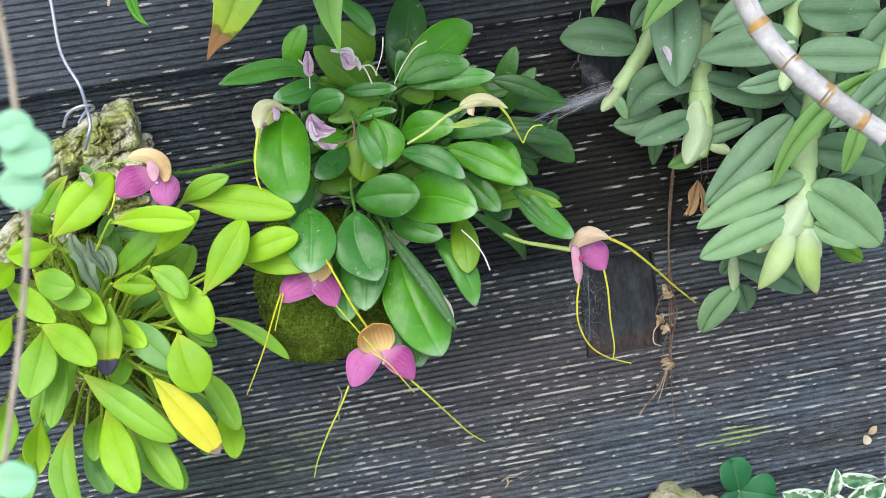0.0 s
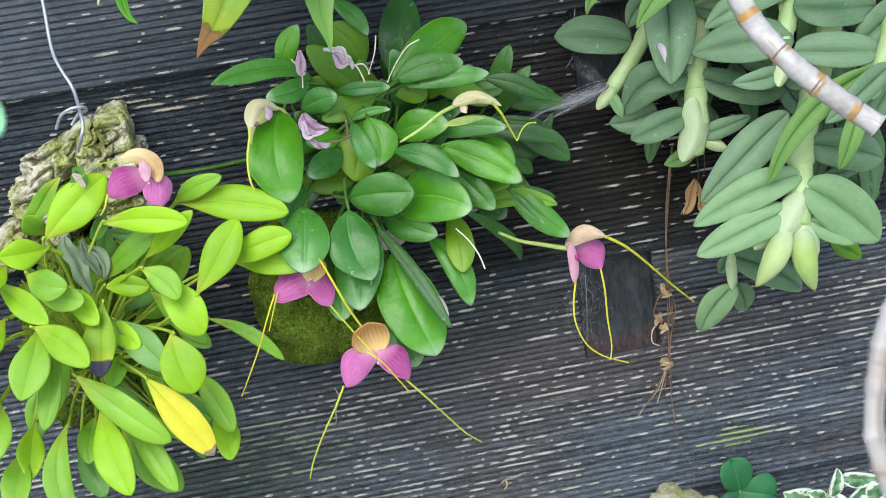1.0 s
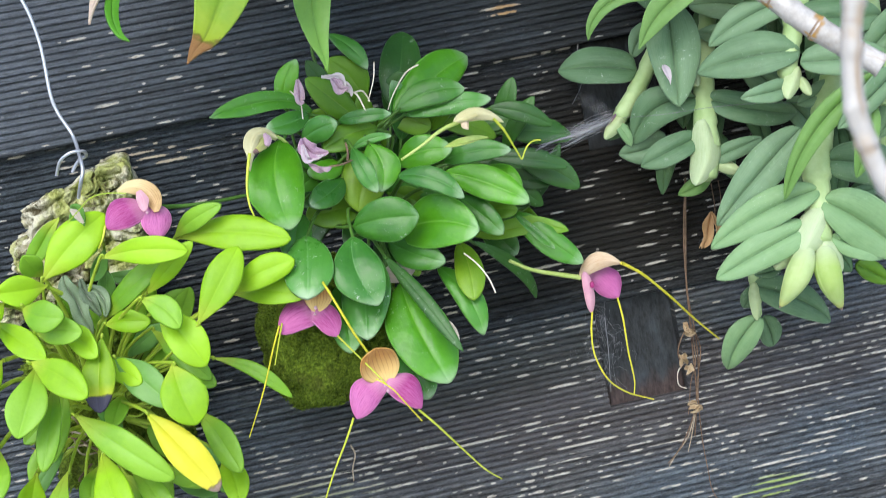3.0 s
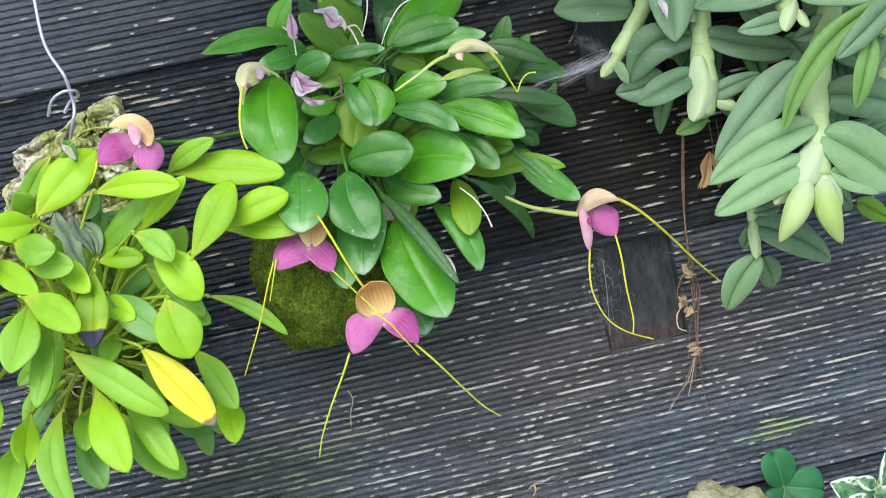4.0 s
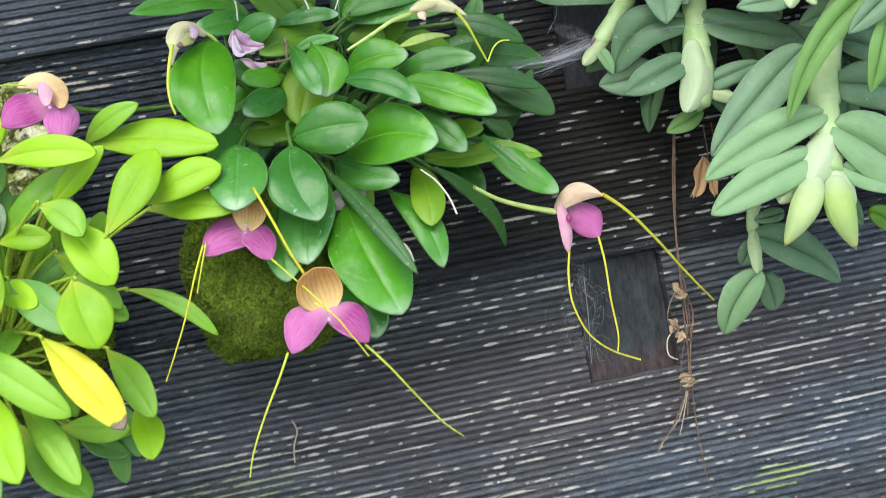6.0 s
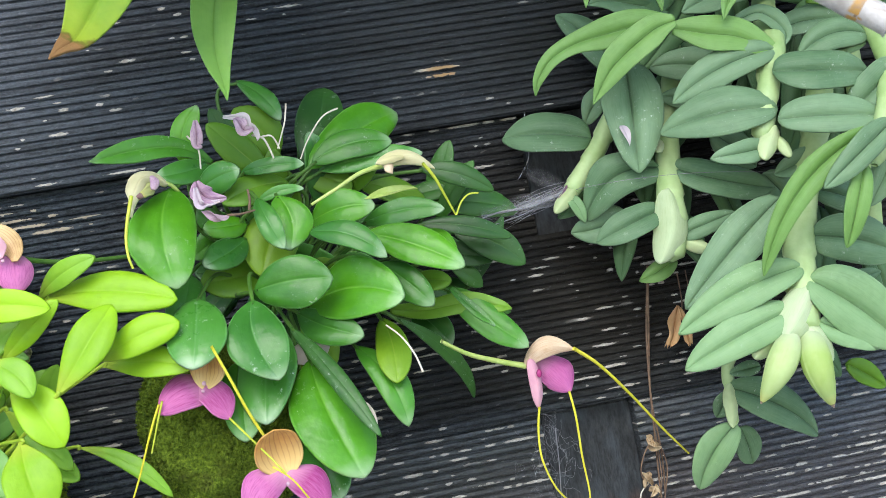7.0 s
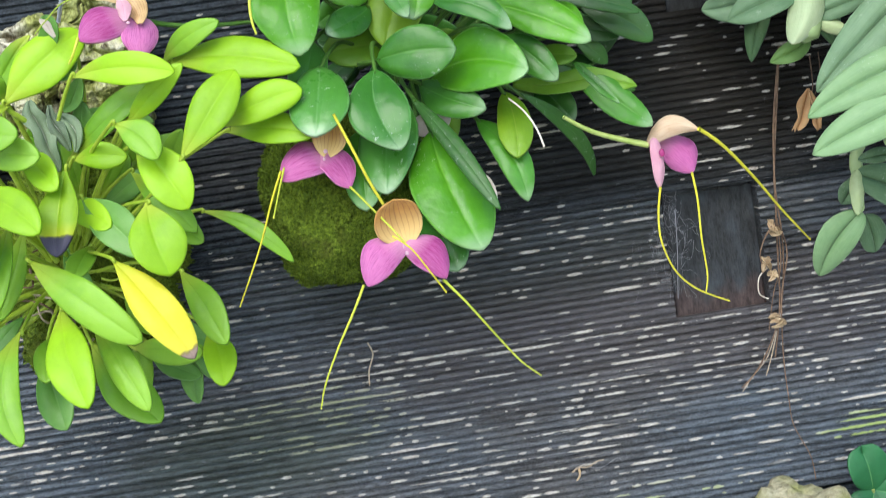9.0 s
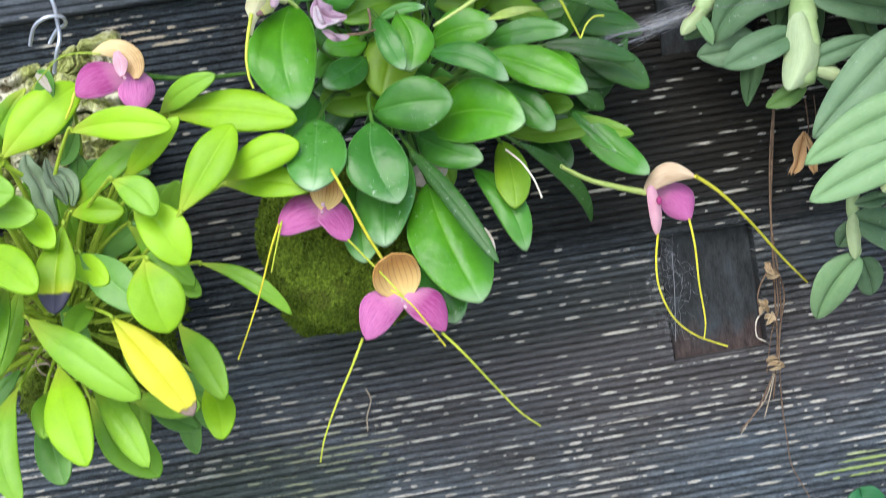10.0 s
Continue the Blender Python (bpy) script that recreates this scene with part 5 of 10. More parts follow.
green_leaf((-0.1240, -0.0700, 0.1600), (-0.1540, -0.0820, 0.1590), 0.0202, m_olive, sway=-0.077, roll=10, bend=0.064, fold=0.08)
green_leaf((-0.1110, -0.0780, 0.1850), (-0.1280, -0.0900, 0.1560), 0.0251, m_yellowish, sway=0.053, roll=-2, bend=0.062, fold=0.02)
green_leaf((-0.1160, -0.0980, 0.1890), (-0.1150, -0.1080, 0.1650), 0.0182, m_mid, sway=-0.140, roll=3, bend=0.048, fold=0.07)
green_leaf((-0.1250, -0.1040, 0.1890), (-0.1180, -0.1150, 0.1660), 0.0100, m_teal, sway=0.027, roll=4, bend=0.079, fold=0.08)
green_leaf((-0.1330, -0.1050, 0.1500), (-0.1010, -0.1180, 0.1500), 0.0230, m_deep, sway=-0.038, roll=6, bend=0.037, fold=0.09)
green_leaf((-0.1100, -0.0900, 0.1400), (-0.0720, -0.1180, 0.1370), 0.0282, m_mid, sway=-0.103, roll=-4, bend=0.072, fold=0.10)
green_leaf((-0.0800, -0.0920, 0.1670), (-0.0430, -0.1120, 0.1450), 0.0170, m_mid, sway=-0.031, roll=5, bend=0.044, fold=0.09)
green_leaf((-0.0550, -0.0800, 0.1650), (-0.0440, -0.0960, 0.1500), 0.0135, m_mid, sway=0.000, roll=3, bend=0.039, fold=-0.01)
green_leaf((-0.0760, -0.0880, 0.1530), (-0.0590, -0.1060, 0.1320), 0.0146, m_deep, sway=-0.017, roll=8, bend=0.056, fold=0.07)
green_leaf((-0.0620, -0.0800, 0.1430), (-0.0470, -0.0920, 0.1400), 0.0103, m_olive, sway=0.000, roll=-1, bend=0.061, fold=0.09)
green_leaf((-0.1160, -0.0900, 0.1380), (-0.0920, -0.1100, 0.1240), 0.0154, m_deep, sway=0.051, roll=10, bend=0.044, fold=0.07)
green_leaf((-0.1350, -0.1150, 0.1460), (-0.1300, -0.1350, 0.1140), 0.0244, m_teal, sway=0.113, roll=-4, bend=0.038, fold=0.10)
green_leaf((-0.1270, -0.0950, 0.1370), (-0.1380, -0.1240, 0.0960), 0.0255, m_teal, sway=0.019, roll=10, bend=0.039, fold=0.03)
green_leaf((-0.1440, -0.0950, 0.1220), (-0.1470, -0.1180, 0.0900), 0.0187, m_deep, sway=0.008, roll=-5, bend=0.062, fold=0.07)
green_leaf((-0.1570, -0.1100, 0.1510), (-0.1630, -0.1360, 0.1240), 0.0250, m_teal, sway=-0.022, roll=5, bend=0.079, fold=-0.01)
green_leaf((-0.1150, -0.1050, 0.1170), (-0.1030, -0.1370, 0.0690), 0.0319, m_mid, sway=0.050, roll=-6, bend=0.036, fold=-0.00)
green_leaf((-0.1170, -0.0980, 0.0870), (-0.1140, -0.1220, 0.0600), 0.0205, m_teal, sway=0.043, roll=5, bend=0.040, fold=0.10)
green_leaf((-0.0790, -0.0850, 0.1290), (-0.0800, -0.1080, 0.1010), 0.0152, m_yellowish, sway=-0.043, roll=4, bend=0.048, fold=-0.02)
green_leaf((-0.0930, -0.0880, 0.1190), (-0.0780, -0.1100, 0.0840), 0.0142, m_deep, sway=-0.069, roll=-8, bend=0.060, fold=0.06)
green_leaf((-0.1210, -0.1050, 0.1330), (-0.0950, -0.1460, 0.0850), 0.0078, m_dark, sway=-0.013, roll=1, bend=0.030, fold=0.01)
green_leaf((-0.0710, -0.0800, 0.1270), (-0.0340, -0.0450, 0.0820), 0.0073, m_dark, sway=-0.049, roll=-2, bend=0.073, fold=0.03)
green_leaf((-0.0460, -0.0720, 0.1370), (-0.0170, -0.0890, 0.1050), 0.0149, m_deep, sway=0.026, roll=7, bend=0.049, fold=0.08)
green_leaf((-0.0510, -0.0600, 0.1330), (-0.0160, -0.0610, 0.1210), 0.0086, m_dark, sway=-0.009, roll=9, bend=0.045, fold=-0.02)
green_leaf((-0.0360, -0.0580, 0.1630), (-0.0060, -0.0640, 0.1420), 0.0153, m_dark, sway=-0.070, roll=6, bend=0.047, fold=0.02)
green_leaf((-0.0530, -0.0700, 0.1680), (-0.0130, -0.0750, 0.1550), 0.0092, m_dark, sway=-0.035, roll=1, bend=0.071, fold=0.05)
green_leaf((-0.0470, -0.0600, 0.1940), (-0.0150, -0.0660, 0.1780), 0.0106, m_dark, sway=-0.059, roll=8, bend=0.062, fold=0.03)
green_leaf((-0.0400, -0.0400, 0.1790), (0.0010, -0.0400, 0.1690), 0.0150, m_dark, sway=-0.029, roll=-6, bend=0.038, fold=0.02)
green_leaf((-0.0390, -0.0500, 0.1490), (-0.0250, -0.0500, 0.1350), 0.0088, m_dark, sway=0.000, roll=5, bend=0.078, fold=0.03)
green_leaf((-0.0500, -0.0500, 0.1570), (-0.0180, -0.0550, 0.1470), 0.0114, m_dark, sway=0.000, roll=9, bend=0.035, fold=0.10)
green_leaf((-0.0770, -0.0450, 0.1960), (-0.0420, -0.0450, 0.1780), 0.0136, m_olive, sway=0.000, roll=-10, bend=0.049, fold=0.08)
green_leaf((-0.1150, -0.0480, 0.1710), (-0.0890, -0.0580, 0.1530), 0.0116, m_teal, sway=0.016, roll=25, bend=0.061, fold=0.05)
green_leaf((-0.0960, -0.0580, 0.1860), (-0.0950, -0.0680, 0.2180), 0.0144, m_teal, sway=0.056, roll=16, bend=0.067, fold=0.12)
green_leaf((-0.0930, -0.0580, 0.1580), (-0.0730, -0.0680, 0.1470), 0.0142, m_teal, sway=-0.021, roll=12, bend=0.070, fold=0.14)
green_leaf((-0.1090, -0.0510, 0.1620), (-0.0840, -0.0610, 0.1440), 0.0134, m_olive, sway=-0.011, roll=10, bend=0.077, fold=0.16)
green_leaf((-0.0740, -0.0310, 0.1420), (-0.0470, -0.0410, 0.1330), 0.0158, m_teal, sway=-0.047, roll=-7, bend=0.067, fold=0.07)
green_leaf((-0.0580, -0.0360, 0.1310), (-0.0440, -0.0460, 0.1110), 0.0167, m_teal, sway=-0.015, roll=20, bend=0.076, fold=0.08)
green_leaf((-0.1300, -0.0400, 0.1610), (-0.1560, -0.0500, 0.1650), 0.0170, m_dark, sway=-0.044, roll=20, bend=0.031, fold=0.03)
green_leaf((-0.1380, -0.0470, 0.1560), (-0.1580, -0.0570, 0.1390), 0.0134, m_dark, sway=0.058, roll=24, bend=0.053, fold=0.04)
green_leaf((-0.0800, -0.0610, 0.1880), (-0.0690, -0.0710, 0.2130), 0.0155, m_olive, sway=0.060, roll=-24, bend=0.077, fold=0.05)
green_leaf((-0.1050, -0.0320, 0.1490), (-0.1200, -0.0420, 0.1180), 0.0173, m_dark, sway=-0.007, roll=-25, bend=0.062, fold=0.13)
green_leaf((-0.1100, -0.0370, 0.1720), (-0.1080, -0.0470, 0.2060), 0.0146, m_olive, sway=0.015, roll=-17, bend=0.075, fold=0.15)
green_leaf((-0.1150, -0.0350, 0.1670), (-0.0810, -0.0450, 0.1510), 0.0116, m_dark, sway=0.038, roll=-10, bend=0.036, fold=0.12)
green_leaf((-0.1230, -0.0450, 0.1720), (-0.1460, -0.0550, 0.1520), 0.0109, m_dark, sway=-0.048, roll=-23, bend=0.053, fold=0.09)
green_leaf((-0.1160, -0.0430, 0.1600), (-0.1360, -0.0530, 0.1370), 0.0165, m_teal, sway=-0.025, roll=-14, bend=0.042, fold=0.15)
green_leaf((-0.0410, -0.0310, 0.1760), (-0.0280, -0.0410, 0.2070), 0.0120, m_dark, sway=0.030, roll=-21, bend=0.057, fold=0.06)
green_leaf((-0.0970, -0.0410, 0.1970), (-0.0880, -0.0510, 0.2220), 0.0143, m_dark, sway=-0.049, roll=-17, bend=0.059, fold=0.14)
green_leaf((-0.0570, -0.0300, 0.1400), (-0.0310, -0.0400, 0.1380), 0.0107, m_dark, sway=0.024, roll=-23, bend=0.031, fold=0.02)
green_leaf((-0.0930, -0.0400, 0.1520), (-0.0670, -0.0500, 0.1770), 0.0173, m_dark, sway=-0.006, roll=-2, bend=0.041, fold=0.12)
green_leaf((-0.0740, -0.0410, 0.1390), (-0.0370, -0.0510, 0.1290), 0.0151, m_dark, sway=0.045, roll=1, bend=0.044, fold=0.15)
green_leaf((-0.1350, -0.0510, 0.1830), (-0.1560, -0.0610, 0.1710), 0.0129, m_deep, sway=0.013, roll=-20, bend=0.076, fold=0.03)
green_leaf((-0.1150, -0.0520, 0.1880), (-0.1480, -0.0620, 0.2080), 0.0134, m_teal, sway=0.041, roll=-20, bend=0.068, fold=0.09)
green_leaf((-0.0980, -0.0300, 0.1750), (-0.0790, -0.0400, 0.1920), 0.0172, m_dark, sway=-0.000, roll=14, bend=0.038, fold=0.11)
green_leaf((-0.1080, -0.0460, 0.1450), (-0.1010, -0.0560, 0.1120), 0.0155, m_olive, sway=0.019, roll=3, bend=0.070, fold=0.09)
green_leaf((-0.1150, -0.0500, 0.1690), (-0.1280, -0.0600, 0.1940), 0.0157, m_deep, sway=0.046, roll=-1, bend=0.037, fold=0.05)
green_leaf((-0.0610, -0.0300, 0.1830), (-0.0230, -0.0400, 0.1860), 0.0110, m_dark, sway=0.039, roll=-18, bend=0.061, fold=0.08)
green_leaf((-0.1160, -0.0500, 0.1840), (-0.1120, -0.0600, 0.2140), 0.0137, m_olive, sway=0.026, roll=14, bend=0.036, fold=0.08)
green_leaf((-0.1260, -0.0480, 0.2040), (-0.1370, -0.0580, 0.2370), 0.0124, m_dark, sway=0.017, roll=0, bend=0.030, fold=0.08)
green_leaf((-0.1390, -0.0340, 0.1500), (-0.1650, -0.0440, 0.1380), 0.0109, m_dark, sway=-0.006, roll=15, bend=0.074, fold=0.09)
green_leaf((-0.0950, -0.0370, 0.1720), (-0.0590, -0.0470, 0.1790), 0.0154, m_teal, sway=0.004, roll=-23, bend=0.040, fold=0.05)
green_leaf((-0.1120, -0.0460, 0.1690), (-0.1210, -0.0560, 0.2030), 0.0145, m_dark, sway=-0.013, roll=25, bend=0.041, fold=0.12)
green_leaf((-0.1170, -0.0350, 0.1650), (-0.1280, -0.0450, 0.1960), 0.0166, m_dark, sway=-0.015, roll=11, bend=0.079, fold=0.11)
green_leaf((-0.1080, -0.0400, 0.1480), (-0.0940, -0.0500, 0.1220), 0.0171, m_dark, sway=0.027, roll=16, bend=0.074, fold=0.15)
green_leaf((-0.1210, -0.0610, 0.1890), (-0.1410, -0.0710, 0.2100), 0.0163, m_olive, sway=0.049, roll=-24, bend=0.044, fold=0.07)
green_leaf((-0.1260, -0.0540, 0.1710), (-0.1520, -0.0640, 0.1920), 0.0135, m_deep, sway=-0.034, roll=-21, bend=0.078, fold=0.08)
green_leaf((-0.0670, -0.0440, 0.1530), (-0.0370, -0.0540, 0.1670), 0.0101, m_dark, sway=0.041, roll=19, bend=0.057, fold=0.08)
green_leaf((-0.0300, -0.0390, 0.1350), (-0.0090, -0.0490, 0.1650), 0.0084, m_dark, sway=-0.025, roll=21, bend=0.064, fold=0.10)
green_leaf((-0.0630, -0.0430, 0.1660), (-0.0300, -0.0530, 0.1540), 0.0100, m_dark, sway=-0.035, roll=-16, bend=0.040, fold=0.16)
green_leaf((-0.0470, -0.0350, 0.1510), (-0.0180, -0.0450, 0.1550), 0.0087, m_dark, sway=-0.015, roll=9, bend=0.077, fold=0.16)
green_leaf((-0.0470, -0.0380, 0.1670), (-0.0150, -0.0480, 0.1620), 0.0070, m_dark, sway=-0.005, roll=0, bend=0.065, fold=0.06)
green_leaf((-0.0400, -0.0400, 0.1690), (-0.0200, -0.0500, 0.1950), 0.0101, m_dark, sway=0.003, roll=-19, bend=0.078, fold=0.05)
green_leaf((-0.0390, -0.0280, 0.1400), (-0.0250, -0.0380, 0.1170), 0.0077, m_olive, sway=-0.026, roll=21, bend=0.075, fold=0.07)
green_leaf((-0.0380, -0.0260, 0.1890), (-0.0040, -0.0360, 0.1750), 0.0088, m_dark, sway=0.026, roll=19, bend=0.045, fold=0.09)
curved_leaf(green_orchid, [(-0.0730, -0.0700, 0.1320, 0.0041, 0), (-0.0580, -0.0740, 0.1290, 0.0086, 0), (-0.0390, -0.0780, 0.1290, 0.0101, 0), (-0.0260, -0.0820, 0.1250, 0.0065, 0), (-0.0210, -0.0860, 0.1230, 0.0007, 0)], m_olive, fold=0.10, keel=0.10)
curved_leaf(green_orchid, [(-0.0470, -0.0880, 0.1370, 0.0020, 0), (-0.0430, -0.0910, 0.1310, 0.0040, 0), (-0.0370, -0.0950, 0.1230, 0.0044, 0), (-0.0320, -0.0980, 0.1170, 0.0007, 0)], m_deep, fold=0.15, keel=0.10)
flower = thing("flower", (0, 0, 0), 'open magenta orchid flower with a striped tan hood and long yellow tails', "flower")
flower.parent = green_orchid
flower.matrix_parent_inverse = Matrix.Translation(-green_orchid.location)
del flower["category"]
leaf(flower, (-0.1350, -0.1340, 0.0762), (-0.1520, -0.1390, 0.0612), 0.0157, m_magenta, name='sepal', sway=0.108, shape=(0.46, 0.38, 0.74), fold=-0.16, bend=0.10, roll=12)
leaf(flower, (-0.1330, -0.1340, 0.0752), (-0.1190, -0.1390, 0.0592), 0.0147, m_magenta, name='sepal', sway=-0.124, shape=(0.46, 0.38, 0.74), fold=-0.16, bend=0.10, roll=-12)
leaf(flower, (-0.1330, -0.1330, 0.0732), (-0.1360, -0.1430, 0.0932), 0.0204, m_hood, name='hood', sway=-0.034, shape=(0.58, 0.72, 0.42), fold=0.30, bend=-0.16)
lump(flower, (-0.1340, -0.1410, 0.0712), (0.00072, 0.00060, 0.00096), m_column, 'column', rough=0.2, scale=300.0, seed=1.0, level=3)
lump(flower, (-0.1330, -0.1420, 0.0742), (0.00048, 0.00042, 0.00064), m_column, 'column', rough=0.2, scale=300.0, seed=1.0, level=3)
lump(flower, (-0.1350, -0.1420, 0.0742), (0.00032, 0.00036, 0.00080), m_column, 'column', rough=0.2, scale=300.0, seed=1.0, level=3)
tube(flower, [(-0.1389, -0.1460, 0.0795), (-0.1322, -0.1480, 0.0733), (-0.1260, -0.1460, 0.0627), (-0.1207, -0.1420, 0.0531)], 0.00039, 0.00035, m_tail, name='tail')
tube(flower, [(-0.1530, -0.1360, 0.0607), (-0.1588, -0.1360, 0.0505), (-0.1673, -0.1340, 0.0365), (-0.1748, -0.1320, 0.0222), (-0.1783, -0.1300, 0.0120)], 0.00061, 0.00031, m_tail_green, name='tail')
tube(flower, [(-0.1210, -0.1360, 0.0578), (-0.1127, -0.1340, 0.0466), (-0.1010, -0.1250, 0.0285), (-0.0926, -0.1200, 0.0163), (-0.0846, -0.1160, 0.0080)], 0.00061, 0.00032, m_tail_green, name='tail')
tube(flower, [(-0.1390, -0.1300, 0.0888), (-0.1444, -0.1350, 0.1017), (-0.1496, -0.1400, 0.1170), (-0.1544, -0.1420, 0.1305)], 0.00064, 0.00059, m_tail, name='stalk')
flower = thing("flower", (0, 0, 0), 'half-hidden magenta orchid flower with pale hood', "flower")
flower.parent = green_orchid
flower.matrix_parent_inverse = Matrix.Translation(-green_orchid.location)
del flower["category"]
leaf(flower, (-0.1590, -0.1160, 0.1150), (-0.1800, -0.1220, 0.1080), 0.0171, m_magenta, name='sepal', sway=0.110, shape=(0.45, 0.34, 0.80), fold=-0.14, bend=0.10, roll=14)
leaf(flower, (-0.1620, -0.1170, 0.1160), (-0.1520, -0.1230, 0.1000), 0.0142, m_magenta, name='sepal', sway=-0.092, shape=(0.45, 0.34, 0.80), fold=-0.14, bend=0.10, roll=-14)
leaf(flower, (-0.1600, -0.1190, 0.1130), (-0.1560, -0.1180, 0.1270), 0.0142, m_hood, name='hood', sway=0.000, shape=(0.6, 0.7, 0.42), fold=0.3, bend=-0.12)
lump(flower, (-0.1600, -0.1220, 0.1160), (0.00080, 0.00060, 0.00088), m_column, 'column', rough=0.2, scale=300.0, seed=1.0, level=3)
lump(flower, (-0.1610, -0.1220, 0.1130), (0.00064, 0.00048, 0.00064), m_column, 'column', rough=0.2, scale=300.0, seed=1.0, level=3)
tube(flower, [(-0.1793, -0.1210, 0.1109), (-0.1844, -0.1200, 0.1006), (-0.1938, -0.1150, 0.0794), (-0.2059, -0.1100, 0.0566)], 0.00056, 0.00032, m_tail, name='tail')
tube(flower, [(-0.1777, -0.1230, 0.1121), (-0.1813, -0.1220, 0.1030), (-0.1855, -0.1200, 0.0918)], 0.00049, 0.00032, m_tail_green, name='tail')
tube(flower, [(-0.1532, -0.1210, 0.1012), (-0.1483, -0.1300, 0.0950), (-0.1384, -0.1460, 0.0821), (-0.1344, -0.1480, 0.0760)], 0.00047, 0.00035, m_tail_green, name='tail')
flower = thing("flower", (0, 0, 0), 'magenta orchid flower with a tan hood hanging before cork bark', "flower")
flower.parent = green_orchid
flower.matrix_parent_inverse = Matrix.Translation(-green_orchid.location)
del flower["category"]
leaf(flower, (-0.2310, -0.1160, 0.1820), (-0.2510, -0.1210, 0.1760), 0.0161, m_magenta, name='sepal', sway=0.111, shape=(0.46, 0.38, 0.74), fold=-0.16, bend=0.10, roll=12)
leaf(flower, (-0.2270, -0.1150, 0.1820), (-0.2280, -0.1210, 0.1650), 0.0147, m_magenta, name='sepal', sway=-0.028, shape=(0.46, 0.38, 0.74), fold=-0.16, bend=0.10, roll=-14)
curved_leaf(flower, [(-0.2428, -0.1120, 0.1914, 0.0016, 0), (-0.2378, -0.1140, 0.1924, 0.0059, 0), (-0.2318, -0.1160, 0.1914, 0.0088, 5), (-0.2278, -0.1170, 0.1874, 0.0097, 5), (-0.2258, -0.1190, 0.1824, 0.0069, 0), (-0.2258, -0.1210, 0.1784, 0.0021, 0)], m_hood_pale, name="hood", fold=-0.22, keel=0.0, thick=0.0005)
curved_leaf(flower, [(-0.2320, -0.1220, 0.1900, 0.0028, 0), (-0.2310, -0.1230, 0.1860, 0.0056, 0), (-0.2310, -0.1230, 0.1830, 0.0050, 0), (-0.2310, -0.1240, 0.1800, 0.0014, 0)], m_magenta_pale, name="lip", fold=-0.2, keel=0.1)
lump(flower, (-0.2300, -0.1240, 0.1790), (0.00064, 0.00048, 0.00064), m_column, 'column', rough=0.2, scale=300.0, seed=1.0, level=3)
tube(flower, [(-0.2380, -0.1220, 0.1899), (-0.2472, -0.1200, 0.1918), (-0.2557, -0.1180, 0.1909), (-0.2633, -0.1150, 0.1856), (-0.2698, -0.1100, 0.1811)], 0.00036, 0.00025, m_petiole, name='tail')
tube(flower, [(-0.2513, -0.1200, 0.1763), (-0.2535, -0.1220, 0.1708), (-0.2566, -0.1200, 0.1665)], 0.00062, 0.00047, m_tail_green, name='tail')
tube(flower, [(-0.2266, -0.1120, 0.1806), (-0.2165, -0.1000, 0.1776), (-0.2005, -0.0900, 0.1756), (-0.1793, -0.0800, 0.1750)], 0.00120, 0.00090, m_petiole_dark, name='stalk')
flower = thing("flower", (0, 0, 0), 'nodding cream and magenta orchid flower with three long yellow tails', "flower")
flower.parent = green_orchid
flower.matrix_parent_inverse = Matrix.Translation(-green_orchid.location)
del flower["category"]
leaf(flower, (-0.0110, -0.0740, 0.0970), (0.0010, -0.0790, 0.0810), 0.0157, m_magenta, name='sepal', sway=-0.125, shape=(0.5, 0.42, 0.75), fold=-0.22, bend=0.08)
leaf(flower, (-0.0190, -0.0800, 0.0960), (0.0040, -0.0860, 0.1000), 0.0095, m_cream, name='hood', sway=-0.220, shape=(0.45, 0.5, 0.7), fold=-0.30, bend=0.06)
leaf(flower, (-0.0160, -0.0830, 0.0990), (-0.0160, -0.0840, 0.0760), 0.0060, m_magenta_pale, name='sepal', sway=-0.025, shape=(0.55, 0.35, 0.8), fold=-0.30, curl=0.4)
lump(flower, (-0.0140, -0.0870, 0.0920), (0.0012, 0.0009, 0.0019), m_magenta_deep, 'column', rough=0.2, scale=300.0, seed=1.0, level=3)
tube(flower, [(-0.0556, -0.0900, 0.1143), (-0.0442, -0.0850, 0.1065), (-0.0306, -0.0800, 0.1006), (-0.0180, -0.0790, 0.0960)], 0.00085, 0.00150, m_stalk, name='stalk')
tube(flower, [(0.0040, -0.0860, 0.1000), (0.0163, -0.0772, 0.0902), (0.0322, -0.0635, 0.0730), (0.0494, -0.0457, 0.0529), (0.0654, -0.0300, 0.0356)], 0.00091, 0.00046, m_tail, name='tail')
tube(flower, [(-0.0160, -0.0840, 0.0770), (-0.0183, -0.0830, 0.0656), (-0.0180, -0.0800, 0.0524), (-0.0124, -0.0750, 0.0374), (-0.0022, -0.0700, 0.0266), (0.0130, -0.0650, 0.0180)], 0.00059, 0.00034, m_tail, name='tail')
tube(flower, [(0.0000, -0.0790, 0.0810), (0.0010, -0.0788, 0.0685), (0.0011, -0.0765, 0.0505), (0.0021, -0.0742, 0.0337), (0.0007, -0.0730, 0.0252)], 0.00059, 0.00034, m_tail, name='tail')
flower = thing("flower", (0, 0, 0), 'fading cream orchid flower on a yellow-green stalk', "flower")
flower.parent = green_orchid
flower.matrix_parent_inverse = Matrix.Translation(-green_orchid.location)
del flower["category"]
leaf(flower, (-0.0750, -0.1250, 0.1930), (-0.0500, -0.1250, 0.1880), 0.0066, m_cream_green, name='hood', sway=-0.141, fold=-0.4, shape=(0.4, 0.45, 0.8))
